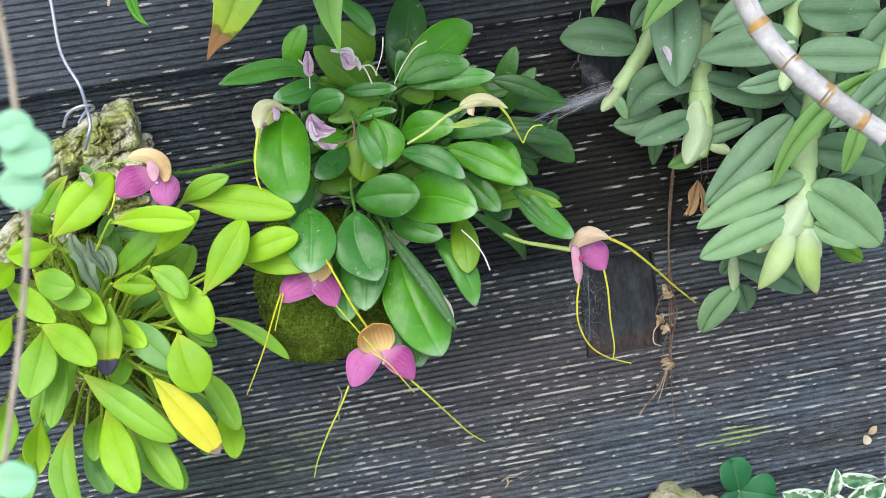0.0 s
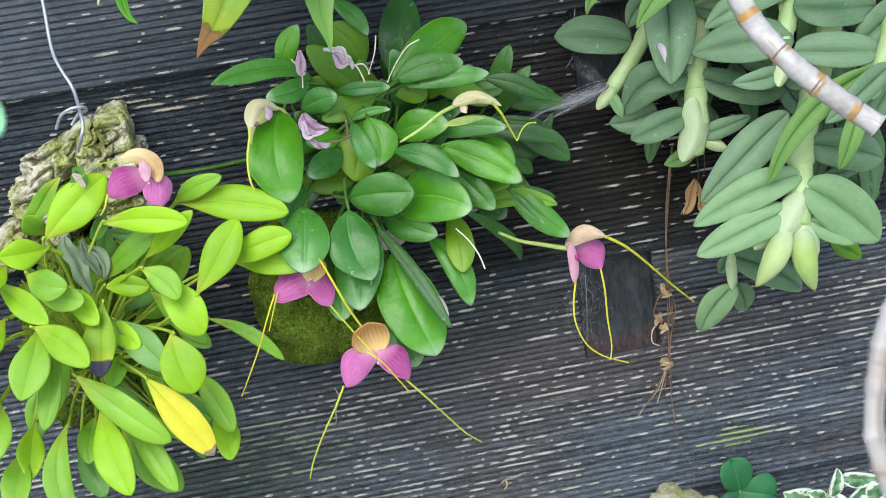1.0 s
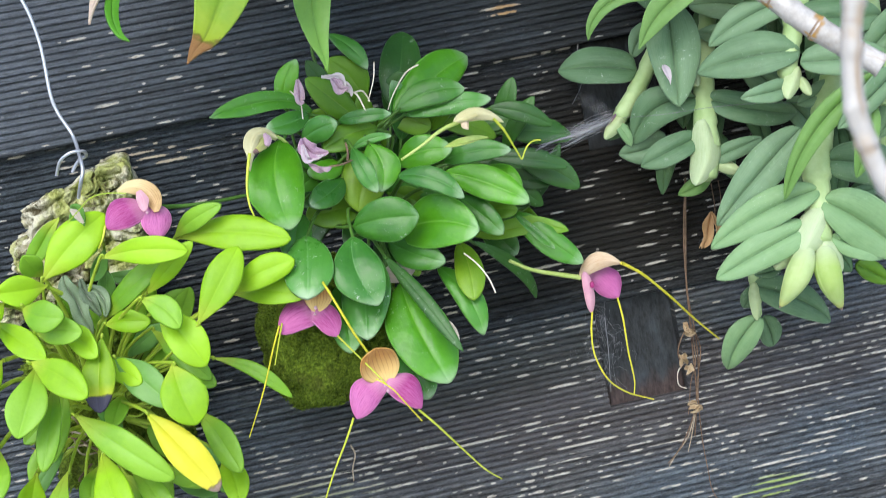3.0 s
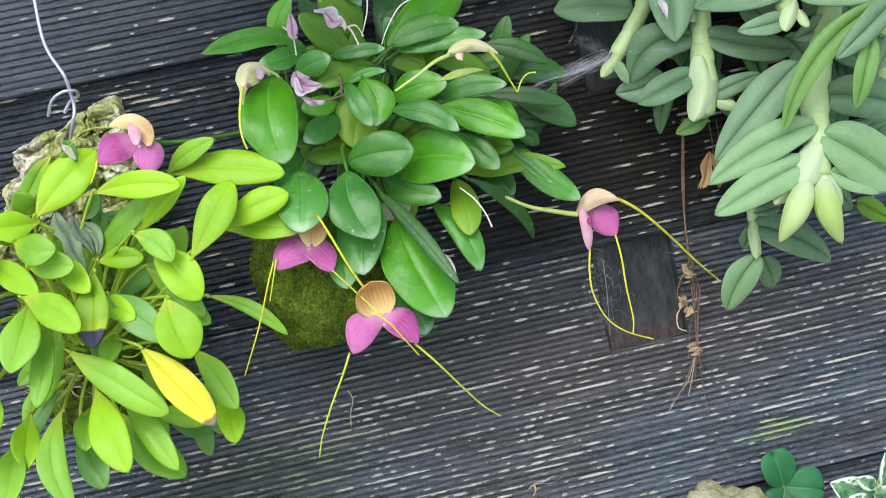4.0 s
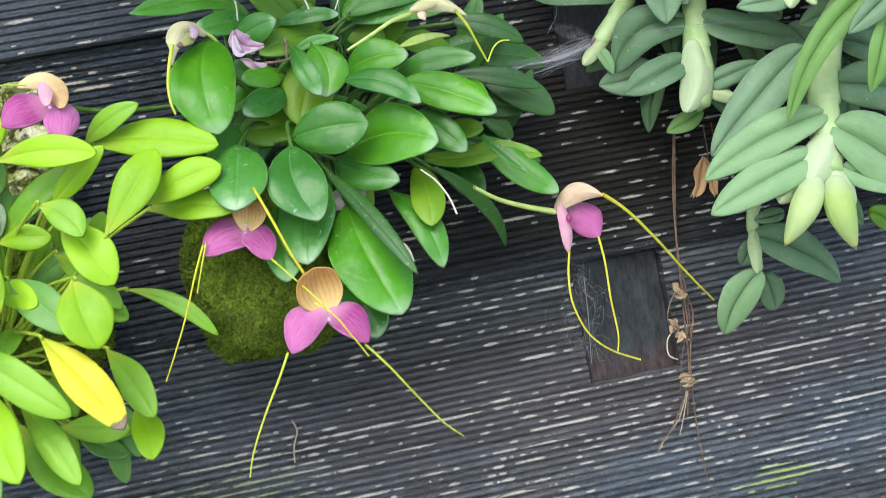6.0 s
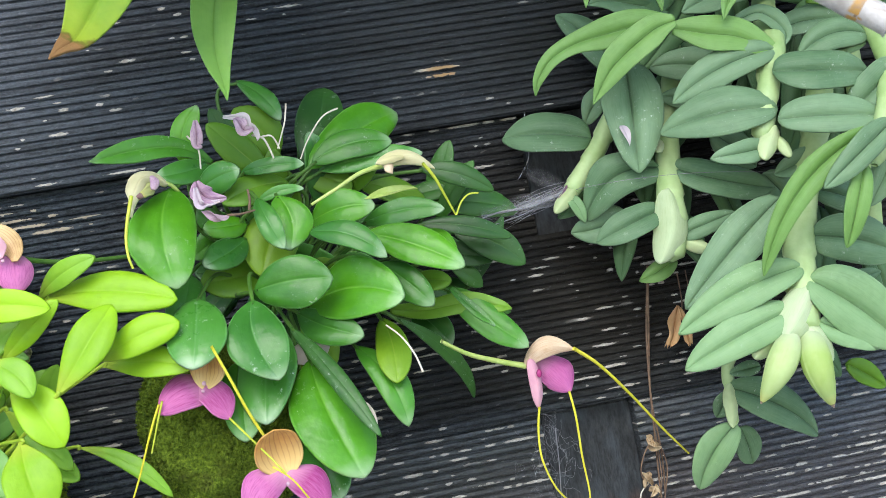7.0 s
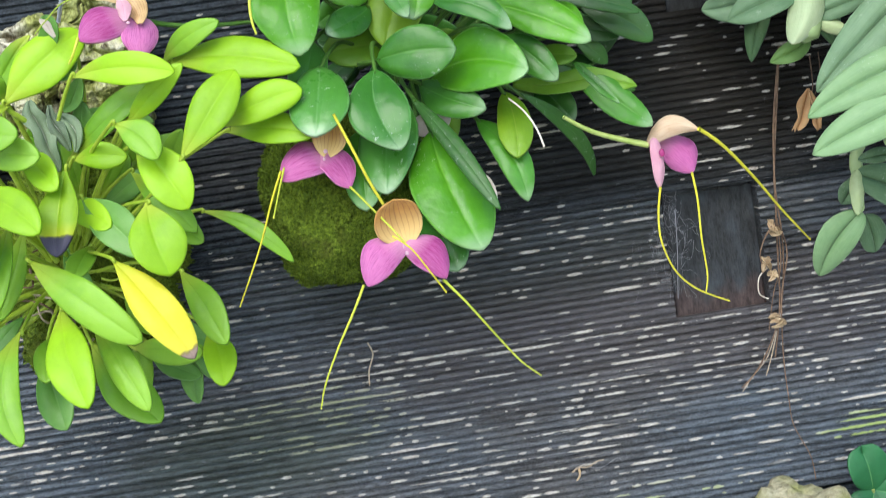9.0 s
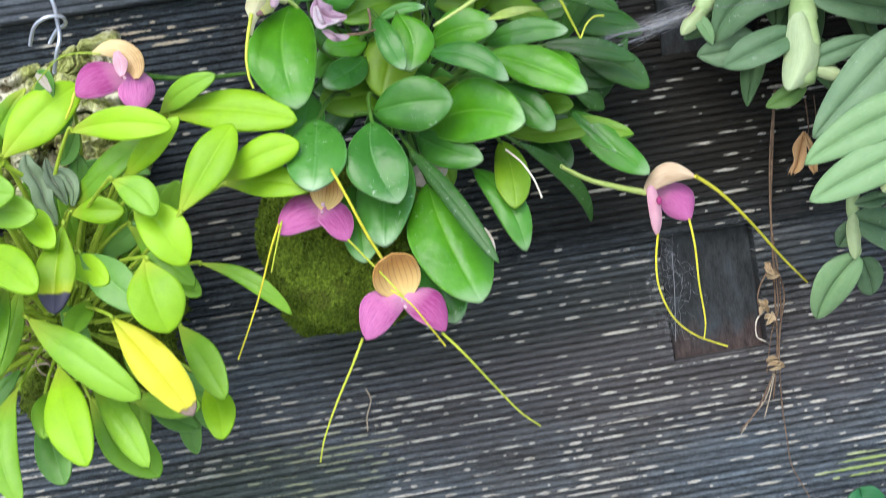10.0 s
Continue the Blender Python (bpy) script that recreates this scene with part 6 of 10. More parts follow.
leaf(flower, (-0.0710, -0.1280, 0.1940), (-0.0690, -0.1300, 0.1880), 0.0043, m_cream, name='sepal', sway=0.000, fold=-0.3, curl=0.8, shape=(0.5, 0.4, 0.7))
leaf(flower, (-0.0630, -0.1290, 0.1940), (-0.0750, -0.1300, 0.1930), 0.0034, m_cream_green, name='sepal', sway=0.000, fold=-0.4, shape=(0.5, 0.5, 0.8))
tube(flower, [(-0.1050, -0.1350, 0.1800), (-0.0936, -0.1350, 0.1848), (-0.0829, -0.1300, 0.1898), (-0.0729, -0.1250, 0.1920)], 0.00060, 0.00115, m_stalk, name='stalk')
tube(flower, [(-0.0553, -0.1250, 0.1905), (-0.0506, -0.1220, 0.1834), (-0.0467, -0.1180, 0.1746), (-0.0434, -0.1150, 0.1670)], 0.00079, 0.00037, m_tail_green, name='tail')
tube(flower, [(-0.0432, -0.1150, 0.1669), (-0.0400, -0.1150, 0.1722), (-0.0363, -0.1150, 0.1748), (-0.0321, -0.1150, 0.1746)], 0.00041, 0.00037, m_tail_green, name='tail')
flower = thing("flower", (0, 0, 0), 'withering cream flower with a yellow tail', "flower")
flower.parent = green_orchid
flower.matrix_parent_inverse = Matrix.Translation(-green_orchid.location)
del flower["category"]
curved_leaf(flower, [(-0.1610, -0.1000, 0.2010, 0.0023, 0), (-0.1660, -0.1040, 0.2050, 0.0058, 0), (-0.1710, -0.1070, 0.2050, 0.0103, 0), (-0.1740, -0.1110, 0.2010, 0.0086, 0), (-0.1760, -0.1140, 0.1960, 0.0034, 0), (-0.1780, -0.1180, 0.1890, 0.0017, 0)], m_cream_green, name="hood", fold=-0.5)
curved_leaf(flower, [(-0.1650, -0.1040, 0.2020, 0.0023, 0), (-0.1680, -0.1070, 0.2010, 0.0057, 0), (-0.1710, -0.1100, 0.1990, 0.0046, 0), (-0.1740, -0.1130, 0.1970, 0.0011, 0)], m_sepal_fade, name="sepal", fold=-0.3)
curved_leaf(flower, [(-0.1670, -0.1100, 0.2050, 0.0017, 0), (-0.1660, -0.1120, 0.2020, 0.0040, 0), (-0.1670, -0.1140, 0.1990, 0.0017, 0)], m_withered, name="sepal", fold=-0.3)
tube(flower, [(-0.1760, -0.1180, 0.1970), (-0.1780, -0.1200, 0.1910), (-0.1800, -0.1220, 0.1840), (-0.1810, -0.1240, 0.1780), (-0.1810, -0.1250, 0.1720), (-0.1800, -0.1250, 0.1670)], 0.00085, 0.00048, m_tail_green, name='tail')
tube(flower, [(-0.1633, -0.1000, 0.2029), (-0.1591, -0.0980, 0.2004), (-0.1557, -0.0950, 0.1957)], 0.00098, 0.00073, m_stalk, name='stalk')
flower = thing("flower", (0, 0, 0), 'shrivelled purple and white withered flower', "flower")
flower.parent = green_orchid
flower.matrix_parent_inverse = Matrix.Translation(-green_orchid.location)
del flower["category"]
curved_leaf(flower, [(-0.1490, -0.1140, 0.1990, 0.0023, 0), (-0.1480, -0.1150, 0.1940, 0.0085, 20), (-0.1450, -0.1170, 0.1900, 0.0079, -20), (-0.1380, -0.1180, 0.1900, 0.0014, 10)], m_withered, name="sepal", fold=0.5, keel=0.5)
curved_leaf(flower, [(-0.1500, -0.1190, 0.1960, 0.0017, 0), (-0.1490, -0.1200, 0.1890, 0.0039, 30), (-0.1460, -0.1200, 0.1880, 0.0034, -40), (-0.1410, -0.1210, 0.1890, 0.0008, 0)], m_petal_white, name="sepal", fold=0.6, keel=0.4)
leaf(flower, (-0.1491, -0.1180, 0.1860), (-0.1381, -0.1180, 0.1822), 0.0043, m_withered, name='sepal', curl=-2.2, fold=0.9, roll=30)
tube(flower, [(-0.1391, -0.1170, 0.1829), (-0.1333, -0.1160, 0.1825), (-0.1271, -0.1120, 0.1834)], 0.00057, 0.00043, m_root, name='stalk')
tube(flower, [(-0.1294, -0.1130, 0.1839), (-0.1285, -0.1130, 0.1879), (-0.1286, -0.1120, 0.1925)], 0.00062, 0.00052, m_root, name='stalk')
flower = thing("flower", (0, 0, 0), 'shrivelled purple and white withered flower', "flower")
flower.parent = green_orchid
flower.matrix_parent_inverse = Matrix.Translation(-green_orchid.location)
del flower["category"]
curved_leaf(flower, [(-0.1330, -0.0940, 0.2270, 0.0012, 0), (-0.1280, -0.0950, 0.2260, 0.0026, 20), (-0.1240, -0.0960, 0.2250, 0.0035, -20), (-0.1230, -0.0970, 0.2210, 0.0029, 20), (-0.1230, -0.0980, 0.2180, 0.0009, 0)], m_petal_white, name="sepal", fold=0.5, keel=0.4)
leaf(flower, (-0.1248, -0.0930, 0.2240), (-0.1196, -0.0960, 0.2148), 0.0034, m_petal_white, name='sepal', curl=2.0, fold=0.8, roll=-40)
curved_leaf(flower, [(-0.1280, -0.0990, 0.2250, 0.0017, 0), (-0.1270, -0.1000, 0.2220, 0.0058, -20), (-0.1250, -0.1000, 0.2190, 0.0052, 20), (-0.1210, -0.1010, 0.2190, 0.0009, 0)], m_withered, name="sepal", fold=0.5, keel=0.5)
tube(flower, [(-0.1220, -0.0930, 0.2175), (-0.1170, -0.0920, 0.2148), (-0.1138, -0.0900, 0.2047)], 0.00054, 0.00039, m_twig, name='stalk')
tube(flower, [(-0.1185, -0.0920, 0.2161), (-0.1136, -0.0920, 0.2158), (-0.1109, -0.0900, 0.2100)], 0.00044, 0.00035, m_twig, name='stalk')
tube(green_orchid, [(-0.1049, -0.0900, 0.2292), (-0.1070, -0.0920, 0.2209), (-0.1118, -0.0900, 0.2102)], 0.00043, 0.00030, m_twig, name='dry_stalk')
tube(green_orchid, [(-0.0828, -0.0900, 0.2236), (-0.0903, -0.0920, 0.2207), (-0.0981, -0.0920, 0.2119), (-0.1027, -0.0900, 0.2041)], 0.00043, 0.00029, m_twig, name='dry_stalk')
tube(green_orchid, [(-0.0810, -0.1120, 0.1260), (-0.0760, -0.1170, 0.1200), (-0.0720, -0.1190, 0.1120), (-0.0700, -0.1200, 0.1040)], 0.00034, 0.00046, m_twig, name='dry_stalk')
tube(green_orchid, [(-0.1496, -0.0800, 0.2232), (-0.1457, -0.0820, 0.2167), (-0.1461, -0.0820, 0.2072)], 0.00045, 0.00038, m_twig, name='dry_stalk')
curved_leaf(green_orchid, [(-0.1450, -0.0900, 0.2280, 0.0018, 0), (-0.1450, -0.0910, 0.2220, 0.0053, 20), (-0.1460, -0.0910, 0.2170, 0.0047, -20), (-0.1440, -0.0920, 0.2160, 0.0009, 0)], m_withered, name="withered_petal", fold=0.4, keel=0.4)
leaf(green_orchid, (-0.0803, -0.1100, 0.1806), (-0.0577, -0.1150, 0.1807), 0.0048, m_stalk, name='withered_leaf', curl=1.2, fold=0.5)
leaf(green_orchid, (-0.0980, -0.1280, 0.0970), (-0.0950, -0.1360, 0.0850), 0.0024, m_twig_leaf, name='dry_tip', sway=-0.067, fold=0.5, curl=1.1, shape=(0.5, 0.4, 0.5))
leaf(green_orchid, (-0.1040, -0.0850, 0.1220), (-0.1220, -0.0880, 0.1190), 0.0105, m_twig_leaf, name='dry_sheath', sway=0.000, fold=-0.4, shape=(0.5, 0.5, 0.5))
# ---------------------------------------------------------------- grey-green cane orchid
cane_orchid = thing("orchid_plant", (0.1474, -0.0200, 0.2348), "hanging grey-green cane orchid with paired leaves and swelling buds", "orchid")
m_sheath = leaf_material("sheath", (0.36, 0.48, 0.18), (0.56, 0.66, 0.36), 0.45, (0.4, 0.5, 0.2), 0.2)
m_budl = leaf_material("bud", (0.42, 0.58, 0.15), (0.62, 0.74, 0.36), 0.4, (0.66, 0.76, 0.42), 0.6, (0.46, 0.32, 0.28), 0.955, clear=0.35, foot=(0.66, 0.74, 0.50))
m_sheath_fresh = leaf_material("fresh_sheath", (0.34, 0.46, 0.20), (0.56, 0.66, 0.40), 0.5, (0.4, 0.5, 0.25), 0.2, streaks=0.3)
m_caneg = plain("cane_stem", (0.24, 0.37, 0.12), (0.46, 0.58, 0.28), 0.5, 60.0, 0.3, 0.0006)


def cane_leaf(base, tip, width, material, **form):
    """A leaf that clasps the cane, creased along its middle."""
    leaf(cane_orchid, base, tip, width, material, shape=(0.42, 0.42, 0.66), clasp=0.20, keel=0.24, **form)


def cane_stem(points, r0, r1):
    """A jointed cane, each joint swelling to a dry rim."""
    tube(cane_orchid, points, r0, r1, m_caneg, name="stem", sides=12, steps=10, rings=1.0,
         radius=lambda t: 1.20 * (r0 + (r1 - r0) * t) * (0.88 + 0.14 * ((len(points) * 0.9 * t) % 1.0)) * min(1.0, (1.03 - t) * 12))


def bud(points, r):
    """A plump keeled bud."""
    run = sum((Vector(a) - Vector(b)).length for a, b in zip(points, points[1:]))
    tube(cane_orchid, points, r, r, m_budl, name="bud", sides=14, steps=10, rings=1.0 / run, label="swelling yellow-green bud",
         radius=lambda t: 0.90 * r * max(0.03, math.sin(math.pi * min(1.0, 0.12 + 0.88 * t) ** 0.86) ** 1.0))

cane_stem([(0.1700, -0.0200, 0.2940), (0.1500, -0.0300, 0.2610), (0.1370, -0.0520, 0.2390), (0.1280, -0.0780, 0.2220), (0.1210, -0.0830, 0.2080), (0.1140, -0.0880, 0.1930), (0.1080, -0.0900, 0.1770)], 0.0054, 0.0043)
cane_stem([(0.1020, -0.0220, 0.2410), (0.0900, -0.0320, 0.2160), (0.0800, -0.0450, 0.1930), (0.0730, -0.0550, 0.1730), (0.0700, -0.0600, 0.1590), (0.0680, -0.0620, 0.1460), (0.0620, -0.0620, 0.1310)], 0.0040, 0.0066)
cane_stem([(0.1620, -0.0500, 0.2100), (0.1450, -0.0650, 0.1770), (0.1310, -0.0750, 0.1530), (0.1220, -0.0820, 0.1350), (0.1170, -0.0870, 0.1200), (0.1130, -0.0920, 0.1020), (0.1080, -0.0950, 0.0880)], 0.0058, 0.0068)
cane_stem([(0.0760, -0.0280, 0.2210), (0.0580, -0.0340, 0.2070), (0.0470, -0.0360, 0.1930), (0.0360, -0.0380, 0.1810), (0.0270, -0.0400, 0.1720)], 0.0046, 0.0040)
cane_stem([(0.0950, -0.0450, 0.0890), (0.0880, -0.0450, 0.0750), (0.0860, -0.0480, 0.0630), (0.0840, -0.0500, 0.0470)], 0.0029, 0.0024)
cane_stem([(0.1840, -0.0350, 0.2460), (0.1790, -0.0750, 0.2250), (0.1740, -0.0950, 0.2030), (0.1600, -0.1100, 0.1790), (0.1470, -0.1180, 0.1570)], 0.0047, 0.0037)
cane_stem([(0.1870, -0.0350, 0.2780), (0.1810, -0.0450, 0.2250), (0.1780, -0.0500, 0.1670), (0.1730, -0.0500, 0.1230)], 0.0048, 0.0040)
leaf(cane_orchid, (0.1170, -0.0980, 0.1100), (0.0970, -0.1040, 0.0880), 0.0177, m_sheath_fresh, sway=0.000, name='sheath', fold=-0.45, bend=0.05, shape=(0.45, 0.5, 0.6))
leaf(cane_orchid, (0.1100, -0.0980, 0.0950), (0.1160, -0.1060, 0.0740), 0.0139, m_sheath_fresh, sway=0.000, name='sheath', fold=-0.45, bend=0.05, shape=(0.45, 0.5, 0.6))
leaf(cane_orchid, (0.1050, -0.0940, 0.0970), (0.0830, -0.0980, 0.0810), 0.0119, m_sheath, sway=0.000, name='sheath', fold=-0.45, bend=0.05, shape=(0.45, 0.5, 0.6))
leaf(cane_orchid, (0.0680, -0.0660, 0.1650), (0.0560, -0.0720, 0.1310), 0.0163, m_sheath_fresh, sway=-0.104, name='sheath', fold=-0.45, bend=0.05, shape=(0.45, 0.5, 0.6))
leaf(cane_orchid, (0.0710, -0.0640, 0.1400), (0.0830, -0.0680, 0.1330), 0.0073, m_sheath, sway=0.000, name='sheath', fold=-0.45, bend=0.05, shape=(0.45, 0.5, 0.6))
leaf(cane_orchid, (0.1150, -0.0940, 0.1840), (0.1040, -0.1000, 0.1690), 0.0092, m_sheath, sway=0.000, name='sheath', fold=-0.45, bend=0.05, shape=(0.45, 0.5, 0.6))
leaf(cane_orchid, (0.1150, -0.0940, 0.1790), (0.1170, -0.1000, 0.1690), 0.0059, m_sheath, sway=0.000, name='sheath', fold=-0.45, bend=0.05, shape=(0.45, 0.5, 0.6))
leaf(cane_orchid, (0.0320, -0.0420, 0.1760), (0.0170, -0.0460, 0.1640), 0.0076, m_sheath, sway=0.000, name='sheath', fold=-0.45, bend=0.05, shape=(0.45, 0.5, 0.6))
leaf(cane_orchid, (0.0690, -0.0600, 0.1900), (0.0690, -0.0620, 0.1830), 0.0068, m_sheath_fresh, sway=0.000, name='sheath', fold=-0.45, bend=0.05, shape=(0.45, 0.5, 0.6))
leaf(cane_orchid, (0.0850, -0.0520, 0.0680), (0.0820, -0.0560, 0.0470), 0.0069, m_sheath, sway=0.000, name='sheath', fold=-0.45, bend=0.05, shape=(0.45, 0.5, 0.6))
leaf(cane_orchid, (0.1210, -0.0860, 0.1320), (0.1140, -0.0920, 0.1180), 0.0147, m_sheath_fresh, sway=0.000, name='sheath', fold=-0.45, bend=0.05, shape=(0.45, 0.5, 0.6))
leaf(cane_orchid, (0.1240, -0.0820, 0.2180), (0.1170, -0.0880, 0.2020), 0.0115, m_sheath, sway=0.000, name='sheath', fold=-0.45, bend=0.05, shape=(0.45, 0.5, 0.6))
leaf(cane_orchid, (0.1170, -0.0880, 0.2020), (0.1100, -0.0920, 0.1850), 0.0109, m_sheath_fresh, sway=0.000, name='sheath', fold=-0.45, bend=0.05, shape=(0.45, 0.5, 0.6))
leaf(cane_orchid, (0.0260, -0.0420, 0.1710), (0.0310, -0.0460, 0.1570), 0.0070, m_grey_light, sway=0.000, name='leaf', fold=0.2, shape=(0.42, 0.5, 0.75))
cane_leaf((0.0440, -0.0350, 0.1970), (0.0030, -0.0200, 0.2060), 0.0245, m_grey, sway=0.015, roll=9, bend=0.057, fold=0.19)
cane_leaf((0.0650, -0.0450, 0.2300), (0.0550, -0.0680, 0.1750), 0.0287, m_grey, sway=0.006, roll=8, bend=0.049, fold=0.19)
cane_leaf((0.0690, -0.0300, 0.2260), (0.0430, -0.0200, 0.2650), 0.0186, m_grey, sway=-0.003, roll=-1, bend=0.055, fold=0.19)
cane_leaf((0.0610, -0.0280, 0.2210), (0.0440, -0.0300, 0.2050), 0.0125, m_grey, sway=0.095, roll=0, bend=0.077, fold=0.20)
cane_leaf((0.1250, -0.0850, 0.2200), (0.0740, -0.0780, 0.2040), 0.0177, m_grey, sway=0.064, roll=-1, bend=0.037, fold=0.19)
cane_leaf((0.1180, -0.0920, 0.1920), (0.0660, -0.0750, 0.1910), 0.0242, m_grey, sway=0.014, roll=9, bend=0.078, fold=0.16)
cane_leaf((0.1190, -0.0920, 0.2090), (0.1660, -0.0950, 0.2030), 0.0227, m_grey, sway=0.061, roll=-9, bend=0.069, fold=0.18)
cane_leaf((0.1150, -0.0970, 0.1860), (0.1630, -0.1080, 0.1800), 0.0203, m_grey, sway=0.027, roll=-10, bend=0.054, fold=0.24)
cane_leaf((0.1090, -0.0920, 0.1750), (0.0810, -0.0960, 0.1740), 0.0116, m_grey, sway=-0.040, roll=-3, bend=0.077, fold=0.22)
cane_leaf((0.0700, -0.0550, 0.1760), (0.0310, -0.0450, 0.1580), 0.0226, m_grey, sway=0.200, roll=-3, bend=0.055, fold=0.24)
cane_leaf((0.0740, -0.0580, 0.1750), (0.1250, -0.0580, 0.1580), 0.0183, m_grey, sway=0.063, roll=-1, bend=0.045, fold=0.24)
cane_leaf((0.0640, -0.0620, 0.1560), (0.0310, -0.0580, 0.1460), 0.0165, m_grey, sway=-0.010, roll=5, bend=0.056, fold=0.22)
cane_leaf((0.0530, -0.0400, 0.1570), (0.0250, -0.0380, 0.1530), 0.0171, m_grey, sway=-0.071, roll=-7, bend=0.031, fold=0.25)
cane_leaf((0.0690, -0.0620, 0.1420), (0.0990, -0.0660, 0.1490), 0.0108, m_grey, sway=0.016, roll=-1, bend=0.057, fold=0.17)
cane_leaf((0.0740, -0.0400, 0.1320), (0.0540, -0.0400, 0.1240), 0.0100, m_grey_young, sway=-0.050, roll=-1, bend=0.067, fold=0.19)
cane_leaf((0.1140, -0.0840, 0.1510), (0.0610, -0.0800, 0.1080), 0.0221, m_grey, sway=0.021, roll=1, bend=0.048, fold=0.16)
cane_leaf((0.1150, -0.0940, 0.1180), (0.0530, -0.0880, 0.0980), 0.0196, m_grey_light, sway=0.046, roll=8, bend=0.037, fold=0.23)
cane_leaf((0.1060, -0.0960, 0.1000), (0.0520, -0.0920, 0.0820), 0.0200, m_grey_light, sway=0.007, roll=7, bend=0.053, fold=0.16)
cane_leaf((0.1150, -0.0960, 0.1120), (0.1550, -0.0980, 0.0730), 0.0291, m_grey_light, sway=-0.035, roll=7, bend=0.040, fold=0.25)
cane_leaf((0.1160, -0.0980, 0.0920), (0.1450, -0.1000, 0.0760), 0.0134, m_grey_light, sway=0.041, roll=3, bend=0.060, fold=0.20)
cane_leaf((0.1250, -0.0850, 0.1310), (0.1660, -0.0880, 0.1160), 0.0241, m_grey, sway=-0.043, roll=10, bend=0.062, fold=0.23)
cane_leaf((0.1510, -0.1200, 0.1740), (0.0920, -0.1040, 0.1170), 0.0137, m_grey_young, sway=0.127, roll=2, bend=0.054, fold=0.25)
cane_leaf((0.1390, -0.1240, 0.1590), (0.1260, -0.1200, 0.1230), 0.0114, m_grey_young, sway=0.008, roll=-4, bend=0.075, fold=0.23)
cane_leaf((0.1560, -0.1250, 0.1750), (0.1180, -0.1300, 0.1510), 0.0138, m_grey, sway=0.016, roll=-8, bend=0.045, fold=0.21)
cane_leaf((0.1650, -0.1100, 0.1680), (0.1450, -0.1120, 0.1400), 0.0137, m_grey, sway=-0.002, roll=3, bend=0.059, fold=0.16)
cane_leaf((0.1740, -0.0800, 0.2210), (0.1380, -0.0780, 0.2140), 0.0166, m_grey, sway=0.145, roll=5, bend=0.076, fold=0.22)
cane_leaf((0.1740, -0.0780, 0.2190), (0.1520, -0.0760, 0.2140), 0.0089, m_grey_light, sway=0.000, roll=5, bend=0.065, fold=0.17)
cane_leaf((0.1790, -0.0980, 0.2030), (0.1480, -0.0980, 0.1810), 0.0199, m_grey, sway=0.013, roll=0, bend=0.057, fold=0.25)
cane_leaf((0.1190, -0.0450, 0.2150), (0.0790, -0.0400, 0.2270), 0.0205, m_grey, sway=0.061, roll=-8, bend=0.063, fold=0.17)
cane_leaf((0.1110, -0.0500, 0.1980), (0.0790, -0.0450, 0.2120), 0.0145, m_grey, sway=0.000, roll=3, bend=0.079, fold=0.16)
cane_leaf((0.1440, -0.0720, 0.1680), (0.1200, -0.0700, 0.1630), 0.0129, m_grey, sway=0.000, roll=5, bend=0.032, fold=0.26)
cane_leaf((0.0840, -0.0500, 0.0660), (0.1320, -0.0400, 0.0330), 0.0204, m_grey, sway=-0.035, roll=-3, bend=0.061, fold=0.24)
cane_leaf((0.0850, -0.0500, 0.0480), (0.0660, -0.0350, 0.0180), 0.0181, m_grey_light, sway=0.101, roll=-7, bend=0.066, fold=0.24)
cane_leaf((0.0920, -0.0360, 0.0440), (0.0970, -0.0300, 0.0240), 0.0148, m_grey, sway=0.000, roll=-1, bend=0.065, fold=0.17)
cane_leaf((0.0900, -0.0340, 0.0620), (0.0830, -0.0300, 0.0500), 0.0107, m_grey, sway=0.000, roll=-5, bend=0.061, fold=0.20)
cane_leaf((0.1420, -0.0600, 0.0670), (0.1620, -0.0560, 0.0520), 0.0120, m_olive, sway=0.000, roll=-5, bend=0.033, fold=0.20)
cane_leaf((0.1400, -0.0600, 0.1050), (0.1710, -0.0580, 0.1080), 0.0080, m_grey, sway=0.000, roll=7, bend=0.035, fold=0.18)
cane_leaf((0.0990, -0.0600, 0.0740), (0.0840, -0.0580, 0.0730), 0.0074, m_grey, sway=0.000, roll=-8, bend=0.044, fold=0.20)
cane_leaf((0.1440, -0.0550, 0.1530), (0.1710, -0.0550, 0.1400), 0.0172, m_grey, sway=0.000, roll=-7, bend=0.067, fold=0.22)
cane_leaf((0.1220, -0.0500, 0.1650), (0.1380, -0.0500, 0.1400), 0.0174, m_grey, sway=0.000, roll=-6, bend=0.030, fold=0.25)
cane_leaf((0.1010, -0.0480, 0.1890), (0.1210, -0.0480, 0.1690), 0.0174, m_grey, sway=0.000, roll=9, bend=0.054, fold=0.17)
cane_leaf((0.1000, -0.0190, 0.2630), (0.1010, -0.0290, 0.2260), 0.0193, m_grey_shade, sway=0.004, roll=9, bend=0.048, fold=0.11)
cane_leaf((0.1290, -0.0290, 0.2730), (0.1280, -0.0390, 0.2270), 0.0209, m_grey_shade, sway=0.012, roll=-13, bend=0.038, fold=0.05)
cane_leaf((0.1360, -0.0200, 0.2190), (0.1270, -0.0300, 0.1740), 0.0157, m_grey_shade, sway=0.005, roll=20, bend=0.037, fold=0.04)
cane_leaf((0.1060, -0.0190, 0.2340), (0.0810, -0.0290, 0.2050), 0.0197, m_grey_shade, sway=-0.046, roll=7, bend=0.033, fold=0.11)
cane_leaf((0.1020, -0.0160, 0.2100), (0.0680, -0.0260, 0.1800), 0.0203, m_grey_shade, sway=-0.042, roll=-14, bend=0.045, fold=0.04)
